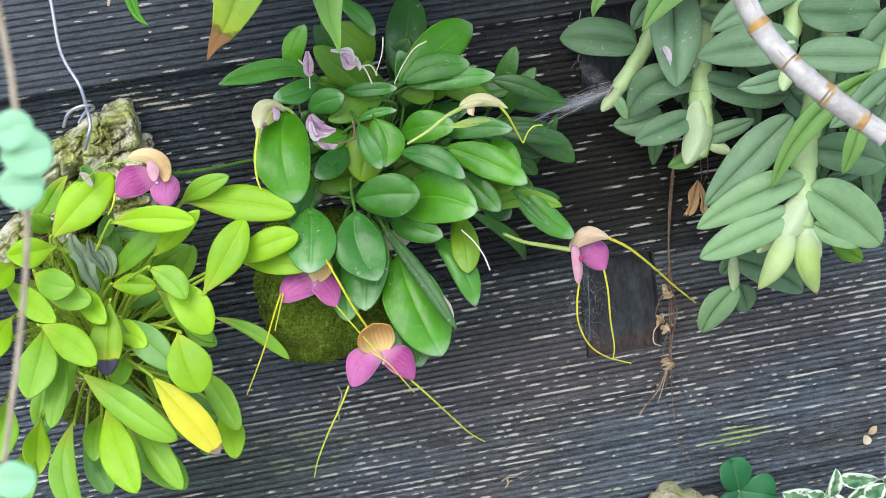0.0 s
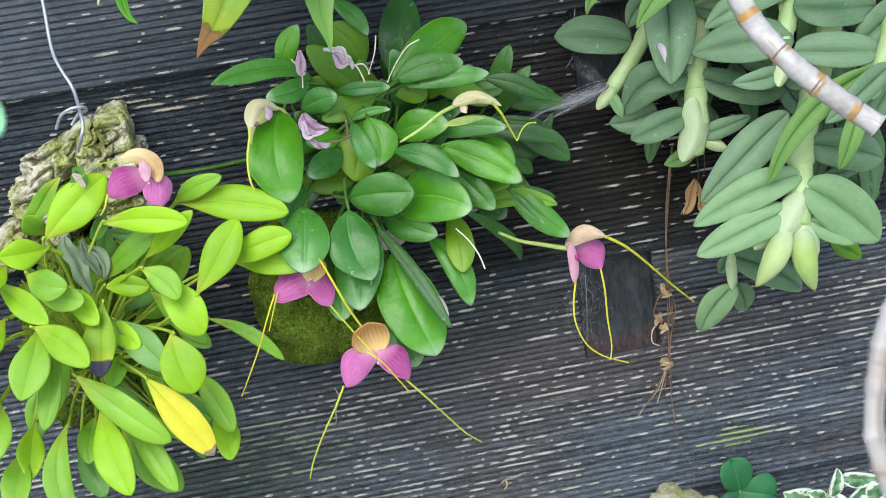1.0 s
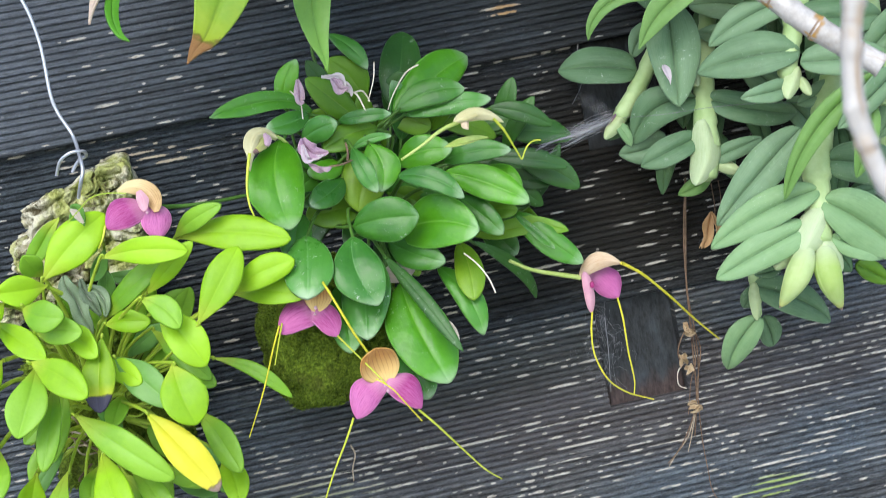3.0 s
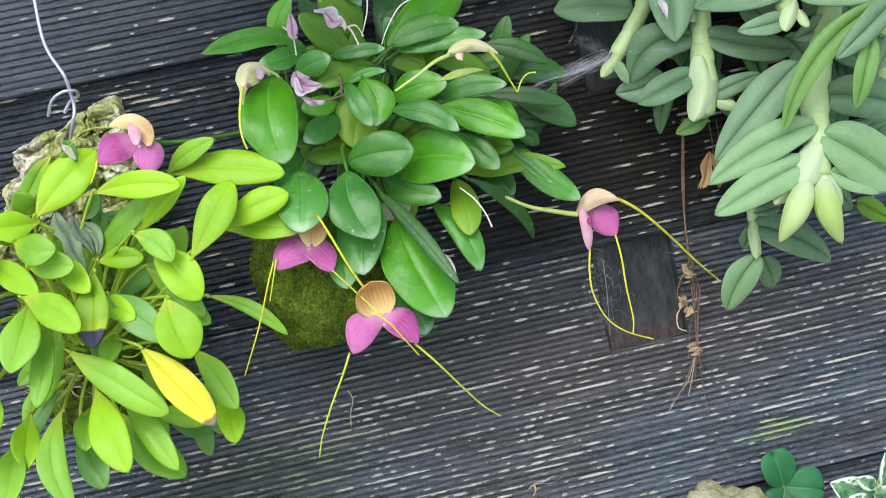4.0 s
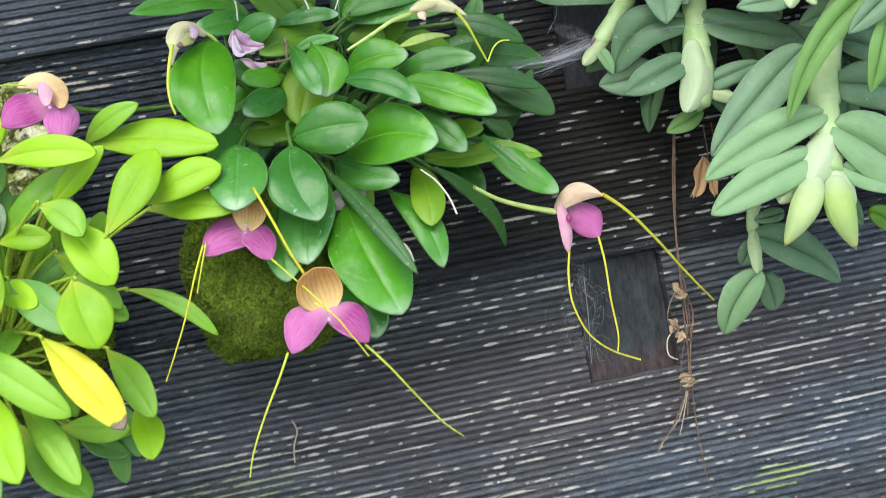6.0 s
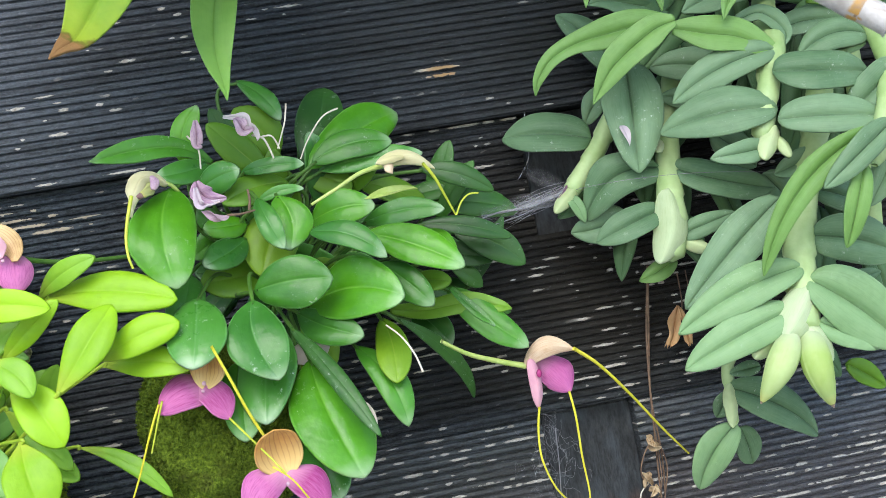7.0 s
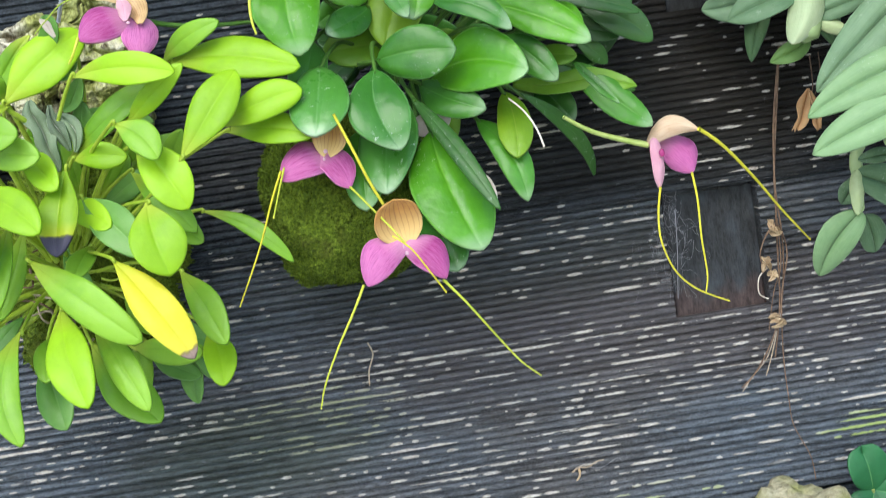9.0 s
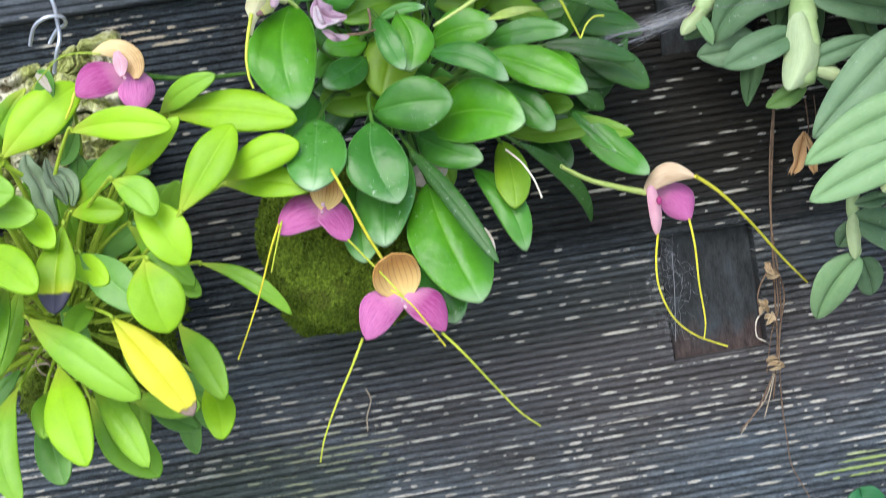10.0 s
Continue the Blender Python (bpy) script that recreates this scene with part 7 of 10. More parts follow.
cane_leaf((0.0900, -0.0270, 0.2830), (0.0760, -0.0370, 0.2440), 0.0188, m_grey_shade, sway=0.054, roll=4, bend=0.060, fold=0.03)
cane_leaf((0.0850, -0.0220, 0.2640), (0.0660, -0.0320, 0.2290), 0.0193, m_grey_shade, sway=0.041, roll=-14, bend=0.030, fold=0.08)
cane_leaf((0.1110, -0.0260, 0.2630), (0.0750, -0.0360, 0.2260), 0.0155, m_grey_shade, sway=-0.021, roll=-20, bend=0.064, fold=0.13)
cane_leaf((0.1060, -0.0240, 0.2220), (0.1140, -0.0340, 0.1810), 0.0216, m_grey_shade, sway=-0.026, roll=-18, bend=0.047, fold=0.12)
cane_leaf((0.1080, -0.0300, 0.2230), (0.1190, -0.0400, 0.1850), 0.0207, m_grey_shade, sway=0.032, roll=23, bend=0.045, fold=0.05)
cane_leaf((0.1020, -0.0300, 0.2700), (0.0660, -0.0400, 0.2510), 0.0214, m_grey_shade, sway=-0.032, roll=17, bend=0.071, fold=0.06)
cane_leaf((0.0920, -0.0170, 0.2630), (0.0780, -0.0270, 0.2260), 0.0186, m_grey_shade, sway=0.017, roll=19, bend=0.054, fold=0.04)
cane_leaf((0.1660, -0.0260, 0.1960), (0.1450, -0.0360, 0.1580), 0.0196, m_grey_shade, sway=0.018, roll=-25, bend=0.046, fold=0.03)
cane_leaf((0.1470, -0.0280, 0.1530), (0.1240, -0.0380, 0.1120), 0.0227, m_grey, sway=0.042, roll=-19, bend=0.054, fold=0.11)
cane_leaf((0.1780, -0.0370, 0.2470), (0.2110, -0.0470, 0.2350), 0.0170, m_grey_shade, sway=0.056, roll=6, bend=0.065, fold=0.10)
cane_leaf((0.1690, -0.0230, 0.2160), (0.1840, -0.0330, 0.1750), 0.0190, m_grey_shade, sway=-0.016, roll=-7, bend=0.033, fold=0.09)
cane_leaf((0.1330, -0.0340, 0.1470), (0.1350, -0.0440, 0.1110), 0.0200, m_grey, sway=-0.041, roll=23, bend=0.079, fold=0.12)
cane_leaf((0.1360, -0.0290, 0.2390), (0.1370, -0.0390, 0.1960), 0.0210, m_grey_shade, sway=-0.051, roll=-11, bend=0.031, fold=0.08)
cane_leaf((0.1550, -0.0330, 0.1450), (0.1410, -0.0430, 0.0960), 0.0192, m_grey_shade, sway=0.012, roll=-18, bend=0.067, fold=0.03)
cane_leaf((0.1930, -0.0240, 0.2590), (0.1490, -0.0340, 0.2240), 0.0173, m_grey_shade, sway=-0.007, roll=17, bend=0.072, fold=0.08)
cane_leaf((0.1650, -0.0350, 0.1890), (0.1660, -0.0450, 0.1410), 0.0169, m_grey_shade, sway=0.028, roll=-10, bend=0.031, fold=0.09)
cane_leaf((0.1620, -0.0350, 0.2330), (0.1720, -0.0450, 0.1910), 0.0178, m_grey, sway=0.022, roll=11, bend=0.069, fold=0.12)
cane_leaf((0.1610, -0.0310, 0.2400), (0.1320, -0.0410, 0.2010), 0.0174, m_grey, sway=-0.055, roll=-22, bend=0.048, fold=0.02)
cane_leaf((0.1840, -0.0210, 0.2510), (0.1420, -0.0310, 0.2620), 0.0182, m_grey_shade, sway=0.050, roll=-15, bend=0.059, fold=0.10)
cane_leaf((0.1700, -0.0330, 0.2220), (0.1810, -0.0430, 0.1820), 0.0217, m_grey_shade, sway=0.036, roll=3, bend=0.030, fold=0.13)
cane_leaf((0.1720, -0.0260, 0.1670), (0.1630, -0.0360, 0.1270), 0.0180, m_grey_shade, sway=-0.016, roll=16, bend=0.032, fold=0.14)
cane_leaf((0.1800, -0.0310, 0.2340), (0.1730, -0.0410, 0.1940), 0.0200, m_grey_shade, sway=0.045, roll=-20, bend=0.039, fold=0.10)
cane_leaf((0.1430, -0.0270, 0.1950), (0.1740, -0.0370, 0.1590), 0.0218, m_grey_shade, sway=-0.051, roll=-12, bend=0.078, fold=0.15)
cane_leaf((0.1500, -0.0360, 0.1720), (0.1760, -0.0460, 0.1420), 0.0174, m_grey, sway=0.027, roll=-2, bend=0.040, fold=0.15)
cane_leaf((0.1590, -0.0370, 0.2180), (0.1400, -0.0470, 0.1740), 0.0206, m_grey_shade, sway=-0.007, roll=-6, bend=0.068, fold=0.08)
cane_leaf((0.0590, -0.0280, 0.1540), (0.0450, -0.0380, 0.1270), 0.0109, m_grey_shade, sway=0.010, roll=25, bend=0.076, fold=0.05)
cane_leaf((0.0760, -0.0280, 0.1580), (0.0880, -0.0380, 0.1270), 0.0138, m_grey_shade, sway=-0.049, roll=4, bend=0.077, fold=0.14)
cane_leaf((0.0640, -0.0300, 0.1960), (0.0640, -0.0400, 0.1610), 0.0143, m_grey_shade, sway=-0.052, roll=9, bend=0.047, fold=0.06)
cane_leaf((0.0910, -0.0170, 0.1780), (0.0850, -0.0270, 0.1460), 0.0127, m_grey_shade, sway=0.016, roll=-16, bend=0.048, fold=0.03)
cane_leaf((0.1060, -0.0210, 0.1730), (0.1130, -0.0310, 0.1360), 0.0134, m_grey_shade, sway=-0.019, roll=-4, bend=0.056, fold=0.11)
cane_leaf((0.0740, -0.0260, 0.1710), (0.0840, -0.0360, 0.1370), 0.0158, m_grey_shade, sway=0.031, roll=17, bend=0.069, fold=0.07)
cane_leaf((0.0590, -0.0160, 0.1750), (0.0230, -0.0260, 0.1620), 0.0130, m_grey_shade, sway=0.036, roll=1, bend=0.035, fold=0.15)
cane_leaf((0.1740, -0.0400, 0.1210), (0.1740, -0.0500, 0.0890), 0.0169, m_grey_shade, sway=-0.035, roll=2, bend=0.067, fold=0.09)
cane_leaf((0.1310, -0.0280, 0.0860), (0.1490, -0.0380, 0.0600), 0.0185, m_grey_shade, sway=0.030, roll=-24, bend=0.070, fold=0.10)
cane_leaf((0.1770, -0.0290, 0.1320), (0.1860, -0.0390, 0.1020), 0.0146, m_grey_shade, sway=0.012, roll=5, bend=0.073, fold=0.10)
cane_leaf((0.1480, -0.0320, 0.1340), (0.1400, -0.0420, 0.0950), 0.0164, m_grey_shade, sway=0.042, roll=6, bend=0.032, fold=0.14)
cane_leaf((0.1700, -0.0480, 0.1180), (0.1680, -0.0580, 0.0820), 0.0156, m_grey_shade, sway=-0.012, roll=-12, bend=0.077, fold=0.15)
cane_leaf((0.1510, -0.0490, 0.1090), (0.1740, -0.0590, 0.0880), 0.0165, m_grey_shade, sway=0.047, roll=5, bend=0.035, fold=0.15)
bud([(0.1020, -0.0980, 0.0880), (0.0900, -0.1060, 0.0750), (0.0800, -0.1020, 0.0610)], 0.0078)
bud([(0.1110, -0.0980, 0.0870), (0.1080, -0.1070, 0.0710), (0.1130, -0.1040, 0.0530)], 0.0080)
curved_leaf(cane_orchid, [(0.0600, -0.0600, 0.2810, 0.0061, 0), (0.0450, -0.0630, 0.2810, 0.0133, 0), (0.0280, -0.0660, 0.2800, 0.0138, 0), (0.0140, -0.0690, 0.2780, 0.0090, 0), (0.0070, -0.0720, 0.2750, 0.0042, 0), (0.0030, -0.0750, 0.2700, 0.0006, 0)], m_grey_young, keel=0.26, fold=0.22)
curved_leaf(cane_orchid, [(0.0580, -0.0700, 0.2840, 0.0042, 0), (0.0510, -0.0730, 0.2730, 0.0054, 0), (0.0440, -0.0750, 0.2630, 0.0051, 0), (0.0410, -0.0780, 0.2540, 0.0006, 0)], m_grey_young, keel=0.26, fold=0.22)
curved_leaf(cane_orchid, [(0.0550, -0.0650, 0.2810, 0.0030, 0), (0.0580, -0.0660, 0.2730, 0.0060, 0), (0.0620, -0.0660, 0.2670, 0.0009, 0)], m_sheath, keel=0.26, fold=0.22)
curved_leaf(cane_orchid, [(0.0930, -0.0400, 0.2530, 0.0081, 0), (0.0760, -0.0420, 0.2580, 0.0155, 0), (0.0620, -0.0430, 0.2620, 0.0124, 0), (0.0520, -0.0450, 0.2610, 0.0009, 0)], m_grey, keel=0.26, fold=0.22)
curved_leaf(cane_orchid, [(0.0820, -0.0780, 0.2410, 0.0059, 0), (0.0670, -0.0750, 0.2420, 0.0149, 0), (0.0510, -0.0720, 0.2410, 0.0155, 0), (0.0350, -0.0690, 0.2390, 0.0108, 0), (0.0230, -0.0660, 0.2340, 0.0084, 0), (0.0160, -0.0630, 0.2260, 0.0051, 0), (0.0140, -0.0600, 0.2190, 0.0006, 0)], m_grey_young, keel=0.26, fold=0.22)
curved_leaf(cane_orchid, [(0.0790, -0.0870, 0.2400, 0.0053, 0), (0.0700, -0.0840, 0.2380, 0.0135, 0), (0.0590, -0.0820, 0.2320, 0.0159, 0), (0.0490, -0.0790, 0.2250, 0.0136, 0), (0.0420, -0.0770, 0.2170, 0.0080, 0), (0.0370, -0.0740, 0.2090, 0.0006, 0)], m_grey_young, keel=0.26, fold=0.22)
curved_leaf(cane_orchid, [(0.0800, -0.0780, 0.2380, 0.0065, 0), (0.0940, -0.0800, 0.2330, 0.0171, 0), (0.1090, -0.0810, 0.2290, 0.0177, 0), (0.1210, -0.0830, 0.2220, 0.0100, 0), (0.1310, -0.0840, 0.2150, 0.0006, 0)], m_grey_young, keel=0.26, fold=0.22)
curved_leaf(cane_orchid, [(0.1400, -0.0800, 0.2590, 0.0095, 0), (0.1270, -0.0820, 0.2580, 0.0141, 0), (0.1140, -0.0840, 0.2540, 0.0118, 0), (0.1060, -0.0860, 0.2450, 0.0064, 0), (0.1020, -0.0880, 0.2370, 0.0006, 0)], m_grey_young, keel=0.26, fold=0.22)
curved_leaf(cane_orchid, [(0.1300, -0.0840, 0.2540, 0.0071, 0), (0.1410, -0.0830, 0.2530, 0.0100, 0), (0.1520, -0.0830, 0.2510, 0.0065, 0), (0.1610, -0.0820, 0.2480, 0.0006, 0)], m_grey_young, keel=0.26, fold=0.22)
curved_leaf(cane_orchid, [(0.1440, -0.0500, 0.2590, 0.0092, 0), (0.1240, -0.0530, 0.2570, 0.0165, 0), (0.1070, -0.0570, 0.2530, 0.0170, 0), (0.0930, -0.0600, 0.2480, 0.0018, 0)], m_grey, keel=0.26, fold=0.22)
curved_leaf(cane_orchid, [(0.1400, -0.0660, 0.2570, 0.0090, 0), (0.1580, -0.0670, 0.2580, 0.0180, 0), (0.1790, -0.0690, 0.2570, 0.0180, 0), (0.1990, -0.0700, 0.2520, 0.0060, 0)], m_grey_young, keel=0.26, fold=0.22)
curved_leaf(cane_orchid, [(0.1560, -0.0600, 0.2460, 0.0061, 0), (0.1730, -0.0620, 0.2440, 0.0115, 0), (0.1900, -0.0640, 0.2430, 0.0109, 0), (0.2060, -0.0660, 0.2390, 0.0018, 0)], m_olive, keel=0.26, fold=0.22)
curved_leaf(cane_orchid, [(0.1150, -0.0720, 0.2380, 0.0054, 0), (0.1250, -0.0730, 0.2400, 0.0083, 0), (0.1320, -0.0740, 0.2350, 0.0107, 0), (0.1360, -0.0750, 0.2280, 0.0065, 0), (0.1340, -0.0760, 0.2220, 0.0006, 0)], m_grey, keel=0.26, fold=0.22)
curved_leaf(cane_orchid, [(0.1370, -0.0560, 0.2320, 0.0079, 0), (0.1540, -0.0570, 0.2350, 0.0140, 0), (0.1710, -0.0590, 0.2330, 0.0121, 0), (0.1810, -0.0600, 0.2260, 0.0012, 0)], m_grey, keel=0.26, fold=0.22)
curved_leaf(cane_orchid, [(0.0770, -0.0500, 0.2880, 0.0074, 0), (0.0820, -0.0520, 0.2750, 0.0123, 0), (0.0850, -0.0530, 0.2640, 0.0086, 0), (0.0850, -0.0550, 0.2510, 0.0006, 0)], m_grey_young, keel=0.26, fold=0.22)
curved_leaf(cane_orchid, [(0.1480, -0.0500, 0.2810, 0.0092, 0), (0.1430, -0.0520, 0.2720, 0.0123, 0), (0.1400, -0.0530, 0.2640, 0.0073, 0), (0.1400, -0.0550, 0.2600, 0.0009, 0)], m_grey_shade, keel=0.26, fold=0.22)
curved_leaf(cane_orchid, [(0.2120, -0.0500, 0.2250, 0.0061, 0), (0.1950, -0.0510, 0.2310, 0.0123, 0), (0.1820, -0.0530, 0.2310, 0.0073, 0), (0.1800, -0.0540, 0.2290, 0.0012, 0)], m_grey, keel=0.26, fold=0.22)
curved_leaf(cane_orchid, [(0.1280, -0.0340, 0.2820, 0.0094, 0), (0.1150, -0.0370, 0.2710, 0.0156, 0), (0.1090, -0.0410, 0.2590, 0.0124, 0), (0.1080, -0.0440, 0.2500, 0.0012, 0)], m_grey_shade, keel=0.26, fold=0.22)
curved_leaf(cane_orchid, [(0.0850, -0.0340, 0.2890, 0.0094, 0), (0.0700, -0.0360, 0.2790, 0.0144, 0), (0.0740, -0.0380, 0.2670, 0.0125, 0), (0.0870, -0.0400, 0.2560, 0.0012, 0)], m_grey_shade, keel=0.26, fold=0.22)
leaf(cane_orchid, (0.0510, -0.0660, 0.1980), (0.0510, -0.0740, 0.1880), 0.0040, m_petal_white, name='fallen_petal', sway=0.000, curl=0.9, fold=0.3, shape=(0.4, 0.4, 0.9))
# ---------------------------------------------------------------- strap-leaved plant above
strap_plant = thing("strap_leaved_plant", (-0.1275, -0.0500, 0.4113), "hanging strap-leaved orchid with brown withered leaf tips", "plant")
curved_leaf(strap_plant, [(-0.1275, -0.0500, 0.4113, 0.0090, 0), (-0.1980, -0.1000, 0.3330, 0.0184, -20), (-0.2090, -0.1100, 0.3200, 0.0176, -15), (-0.2190, -0.1190, 0.3090, 0.0179, 0), (-0.2230, -0.1290, 0.2990, 0.0155, 0), (-0.2260, -0.1390, 0.2890, 0.0098, 15), (-0.2310, -0.1480, 0.2790, 0.0040, 25), (-0.2340, -0.1580, 0.2700, 0.0008, 40)], m_strap_dry)
curved_leaf(strap_plant, [(-0.1275, -0.0500, 0.4113, 0.0090, 0), (-0.1550, -0.1100, 0.3300, 0.0238, -15), (-0.1780, -0.1160, 0.3180, 0.0264, -10), (-0.1980, -0.1220, 0.3040, 0.0234, 0), (-0.2110, -0.1290, 0.2950, 0.0144, 0), (-0.2190, -0.1350, 0.2870, 0.0047, 30), (-0.2230, -0.1410, 0.2790, 0.0065, -20), (-0.2240, -0.1480, 0.2710, 0.0059, -30), (-0.2220, -0.1540, 0.2630, 0.0032, -20), (-0.2180, -0.1600, 0.2590, 0.0005, 0)], m_strap, fold=0.10)
curved_leaf(strap_plant, [(-0.1275, -0.0500, 0.4113, 0.0090, 0), (-0.1420, -0.1300, 0.3290, 0.0326, 0), (-0.1540, -0.1410, 0.3110, 0.0331, 0), (-0.1640, -0.1520, 0.2890, 0.0299, 0), (-0.1730, -0.1620, 0.2700, 0.0242, 0), (-0.1830, -0.1730, 0.2540, 0.0129, 0), (-0.1890, -0.1840, 0.2480, 0.0056, 0), (-0.1930, -0.1950, 0.2430, 0.0005, 0)], m_strap_tip, fold=0.12)
curved_leaf(strap_plant, [(-0.1275, -0.0500, 0.4113, 0.0090, 0), (-0.1190, -0.1450, 0.3240, 0.0173, 10), (-0.1320, -0.1540, 0.3100, 0.0192, 10), (-0.1460, -0.1640, 0.2940, 0.0173, 0), (-0.1550, -0.1730, 0.2810, 0.0119, -10), (-0.1600, -0.1830, 0.2750, 0.0066, -15), (-0.1620, -0.1920, 0.2720, 0.0008, -15)], m_strap, fold=0.35)
curved_leaf(strap_plant, [(-0.1275, -0.0500, 0.4113, 0.0090, 0), (-0.1100, -0.0900, 0.3190, 0.0105, 0), (-0.1180, -0.0970, 0.3010, 0.0150, 0), (-0.1260, -0.1030, 0.2820, 0.0189, 0), (-0.1310, -0.1100, 0.2630, 0.0182, 0), (-0.1320, -0.1160, 0.2470, 0.0118, 0), (-0.1310, -0.1220, 0.2360, 0.0050, 0), (-0.1310, -0.1290, 0.2290, 0.0006, 0)], m_strap_long, fold=0.26)
curved_leaf(strap_plant, [(-0.1275, -0.0500, 0.4113, 0.0090, 0), (-0.1130, -0.1100, 0.3180, 0.0102, 0), (-0.1190, -0.1200, 0.3050, 0.0101, 0), (-0.1220, -0.1300, 0.2970, 0.0061, 0), (-0.1240, -0.1400, 0.2890, 0.0005, 0)], m_strap_dry)
curved_leaf(strap_plant, [(-0.1275, -0.0500, 0.4113, 0.0090, 0), (-0.0950, -0.1000, 0.3220, 0.0213, 0), (-0.1010, -0.1130, 0.3050, 0.0220, 0), (-0.1060, -0.1270, 0.2940, 0.0205, 0), (-0.1090, -0.1400, 0.2840, 0.0179, 0)], m_strap_cut, fold=0.05, ragged=0.10)
tube(strap_plant, [(-0.1316, -0.0400, 0.3022), (-0.1309, -0.0400, 0.2874), (-0.1300, -0.0400, 0.2804)], 0.00062, 0.00062, m_wire, name='tie_wire')
# ---------------------------------------------------------------- bare canes close to the camera
bare_cane = thing("orchid_cane", (0.0291, -0.3200, 0.2171), "bare silvery papery orchid cane with brown ringed joints", "cane")
tube(bare_cane, [(0.0846, -0.0120, 0.6382), (0.0425, -0.1200, 0.4999), (0.0065, -0.2400, 0.3672), (0.0023, -0.2900, 0.3042), (0.0087, -0.2980, 0.2745), (0.0127, -0.3050, 0.2499), (0.0194, -0.3100, 0.2315), (0.0297, -0.3180, 0.2159), (0.0414, -0.3230, 0.2033), (0.0563, -0.3300, 0.1893)], 0.00473, 0.00391, m_cane, name='stem', sides=16, rings=55.0, steps=10, radius=lambda t: 0.00440 * (1.0 + 0.12 * max(0.0, math.cos(6.283 * 14 * t)) ** 6 + 0.03 * math.sin(31 * t)))
tube(bare_cane, [(0.0481, -0.4200, 0.3483), (-0.0535, -0.6000, 0.2607), (-0.0666, -0.6200, 0.2432), (-0.0682, -0.6200, 0.2356), (-0.0706, -0.6200, 0.2265), (-0.0738, -0.6200, 0.2192), (-0.0756, -0.6200, 0.2133), (-0.0771, -0.6200, 0.2029), (-0.0765, -0.6200, 0.1965), (-0.0744, -0.6200, 0.1888), (-0.0688, -0.6200, 0.1794)], 0.00183, 0.00167, m_cane_pale, name='stem', sides=16, rings=50.0, steps=10, radius=lambda t: 0.00167 * (1.0 + 0.22 * max(0.0, math.cos(6.283 * 11 * t)) ** 6 + 0.04 * math.sin(27 * t)))
pale_sprig = thing("clover_sprig", (-0.2132, -0.6300, 0.2697), "pale green leaflets on a thin brown stem", "plant")
tube(pale_sprig, [(-0.243, -0.63, -0.20), (-0.241, -0.63, -0.02), (-0.2264, -0.6300, 0.2227)], 0.0004, 0.0004, m_root_pale, name="stem")
tube(pale_sprig, [(-0.2093, -0.6300, 0.3066), (-0.2093, -0.6300, 0.2955), (-0.2098, -0.6300, 0.2867), (-0.2114, -0.6300, 0.2711), (-0.2152, -0.6300, 0.2562), (-0.2219, -0.6300, 0.2358), (-0.2264, -0.6300, 0.2227)], 0.00058, 0.00041, m_root_pale, name='stem')
leaf(pale_sprig, (-0.2134, -0.6300, 0.2798), (-0.2060, -0.6300, 0.2801), 0.0074, m_pale_leaf, blunt=0.5)
leaf(pale_sprig, (-0.2151, -0.6300, 0.2759), (-0.2082, -0.6300, 0.2748), 0.0066, m_pale_leaf, blunt=0.5)
leaf(pale_sprig, (-0.2143, -0.6300, 0.2833), (-0.2079, -0.6300, 0.2835), 0.0058, m_pale_leaf, blunt=0.5)
leaf(pale_sprig, (-0.2253, -0.6300, 0.2319), (-0.2185, -0.6300, 0.2305), 0.0058, m_pale_leaf, blunt=0.5)
# ---------------------------------------------------------------- stone, clover and ivy at the foot of the wall
stone = thing("stone", (0.0311, -0.0500, -0.1249), "rough yellowish stone at the foot of the wall", "stone")
lump(stone, (0.0393, -0.0360, -0.1275), (0.0366, 0.0320, 0.0421), m_stone, 'block', rough=0.30, scale=34.0, seed=7.0)
clover = thing("clover", (0.0814, -0.0200, -0.1239), "dark green three-part clover leaf on a thin stalk", "plant")
leaf(clover, (0.0847, -0.0200, -0.0977), (0.0801, -0.0260, -0.0728), 0.0223, m_clover, name='leaflet', bend=0.06, fold=0.12, shape=(0.62, 0.8, 0.36), notch=0.16)
leaf(clover, (0.0839, -0.0200, -0.0968), (0.1069, -0.0260, -0.1029), 0.0261, m_clover, name='leaflet', bend=0.06, fold=0.12, shape=(0.62, 0.8, 0.36), notch=0.16)
leaf(clover, (0.0858, -0.0200, -0.0959), (0.0761, -0.0260, -0.1134), 0.0267, m_clover, name='leaflet', bend=0.06, fold=0.12, shape=(0.62, 0.8, 0.36), notch=0.16)
tube(clover, [(0.0843, -0.0210, -0.0963), (0.0830, -0.0150, -0.1257), (0.0788, -0.0120, -0.1644)], 0.00094, 0.00094, m_stalk, name='stalk')
ivy = thing("ivy", (0.1451, -0.0400, -0.1231), "white and green variegated leaves of a trailing plant", "plant")
leaf(ivy, (0.1320, -0.0340, -0.1106), (0.1063, -0.0400, -0.0946), 0.0178, m_ivy, wide=0.44, fold=0.22, point=True, blunt=0.56, bend=0.05, roll=-20)
leaf(ivy, (0.1393, -0.0380, -0.1045), (0.1407, -0.0440, -0.0835), 0.0099, m_ivy, wide=0.44, fold=0.22, point=True, blunt=0.56, bend=0.05, roll=10)
leaf(ivy, (0.1441, -0.0420, -0.0914), (0.1654, -0.0480, -0.0936), 0.0120, m_ivy, wide=0.44, fold=0.22, point=True, blunt=0.56, bend=0.05, roll=25)
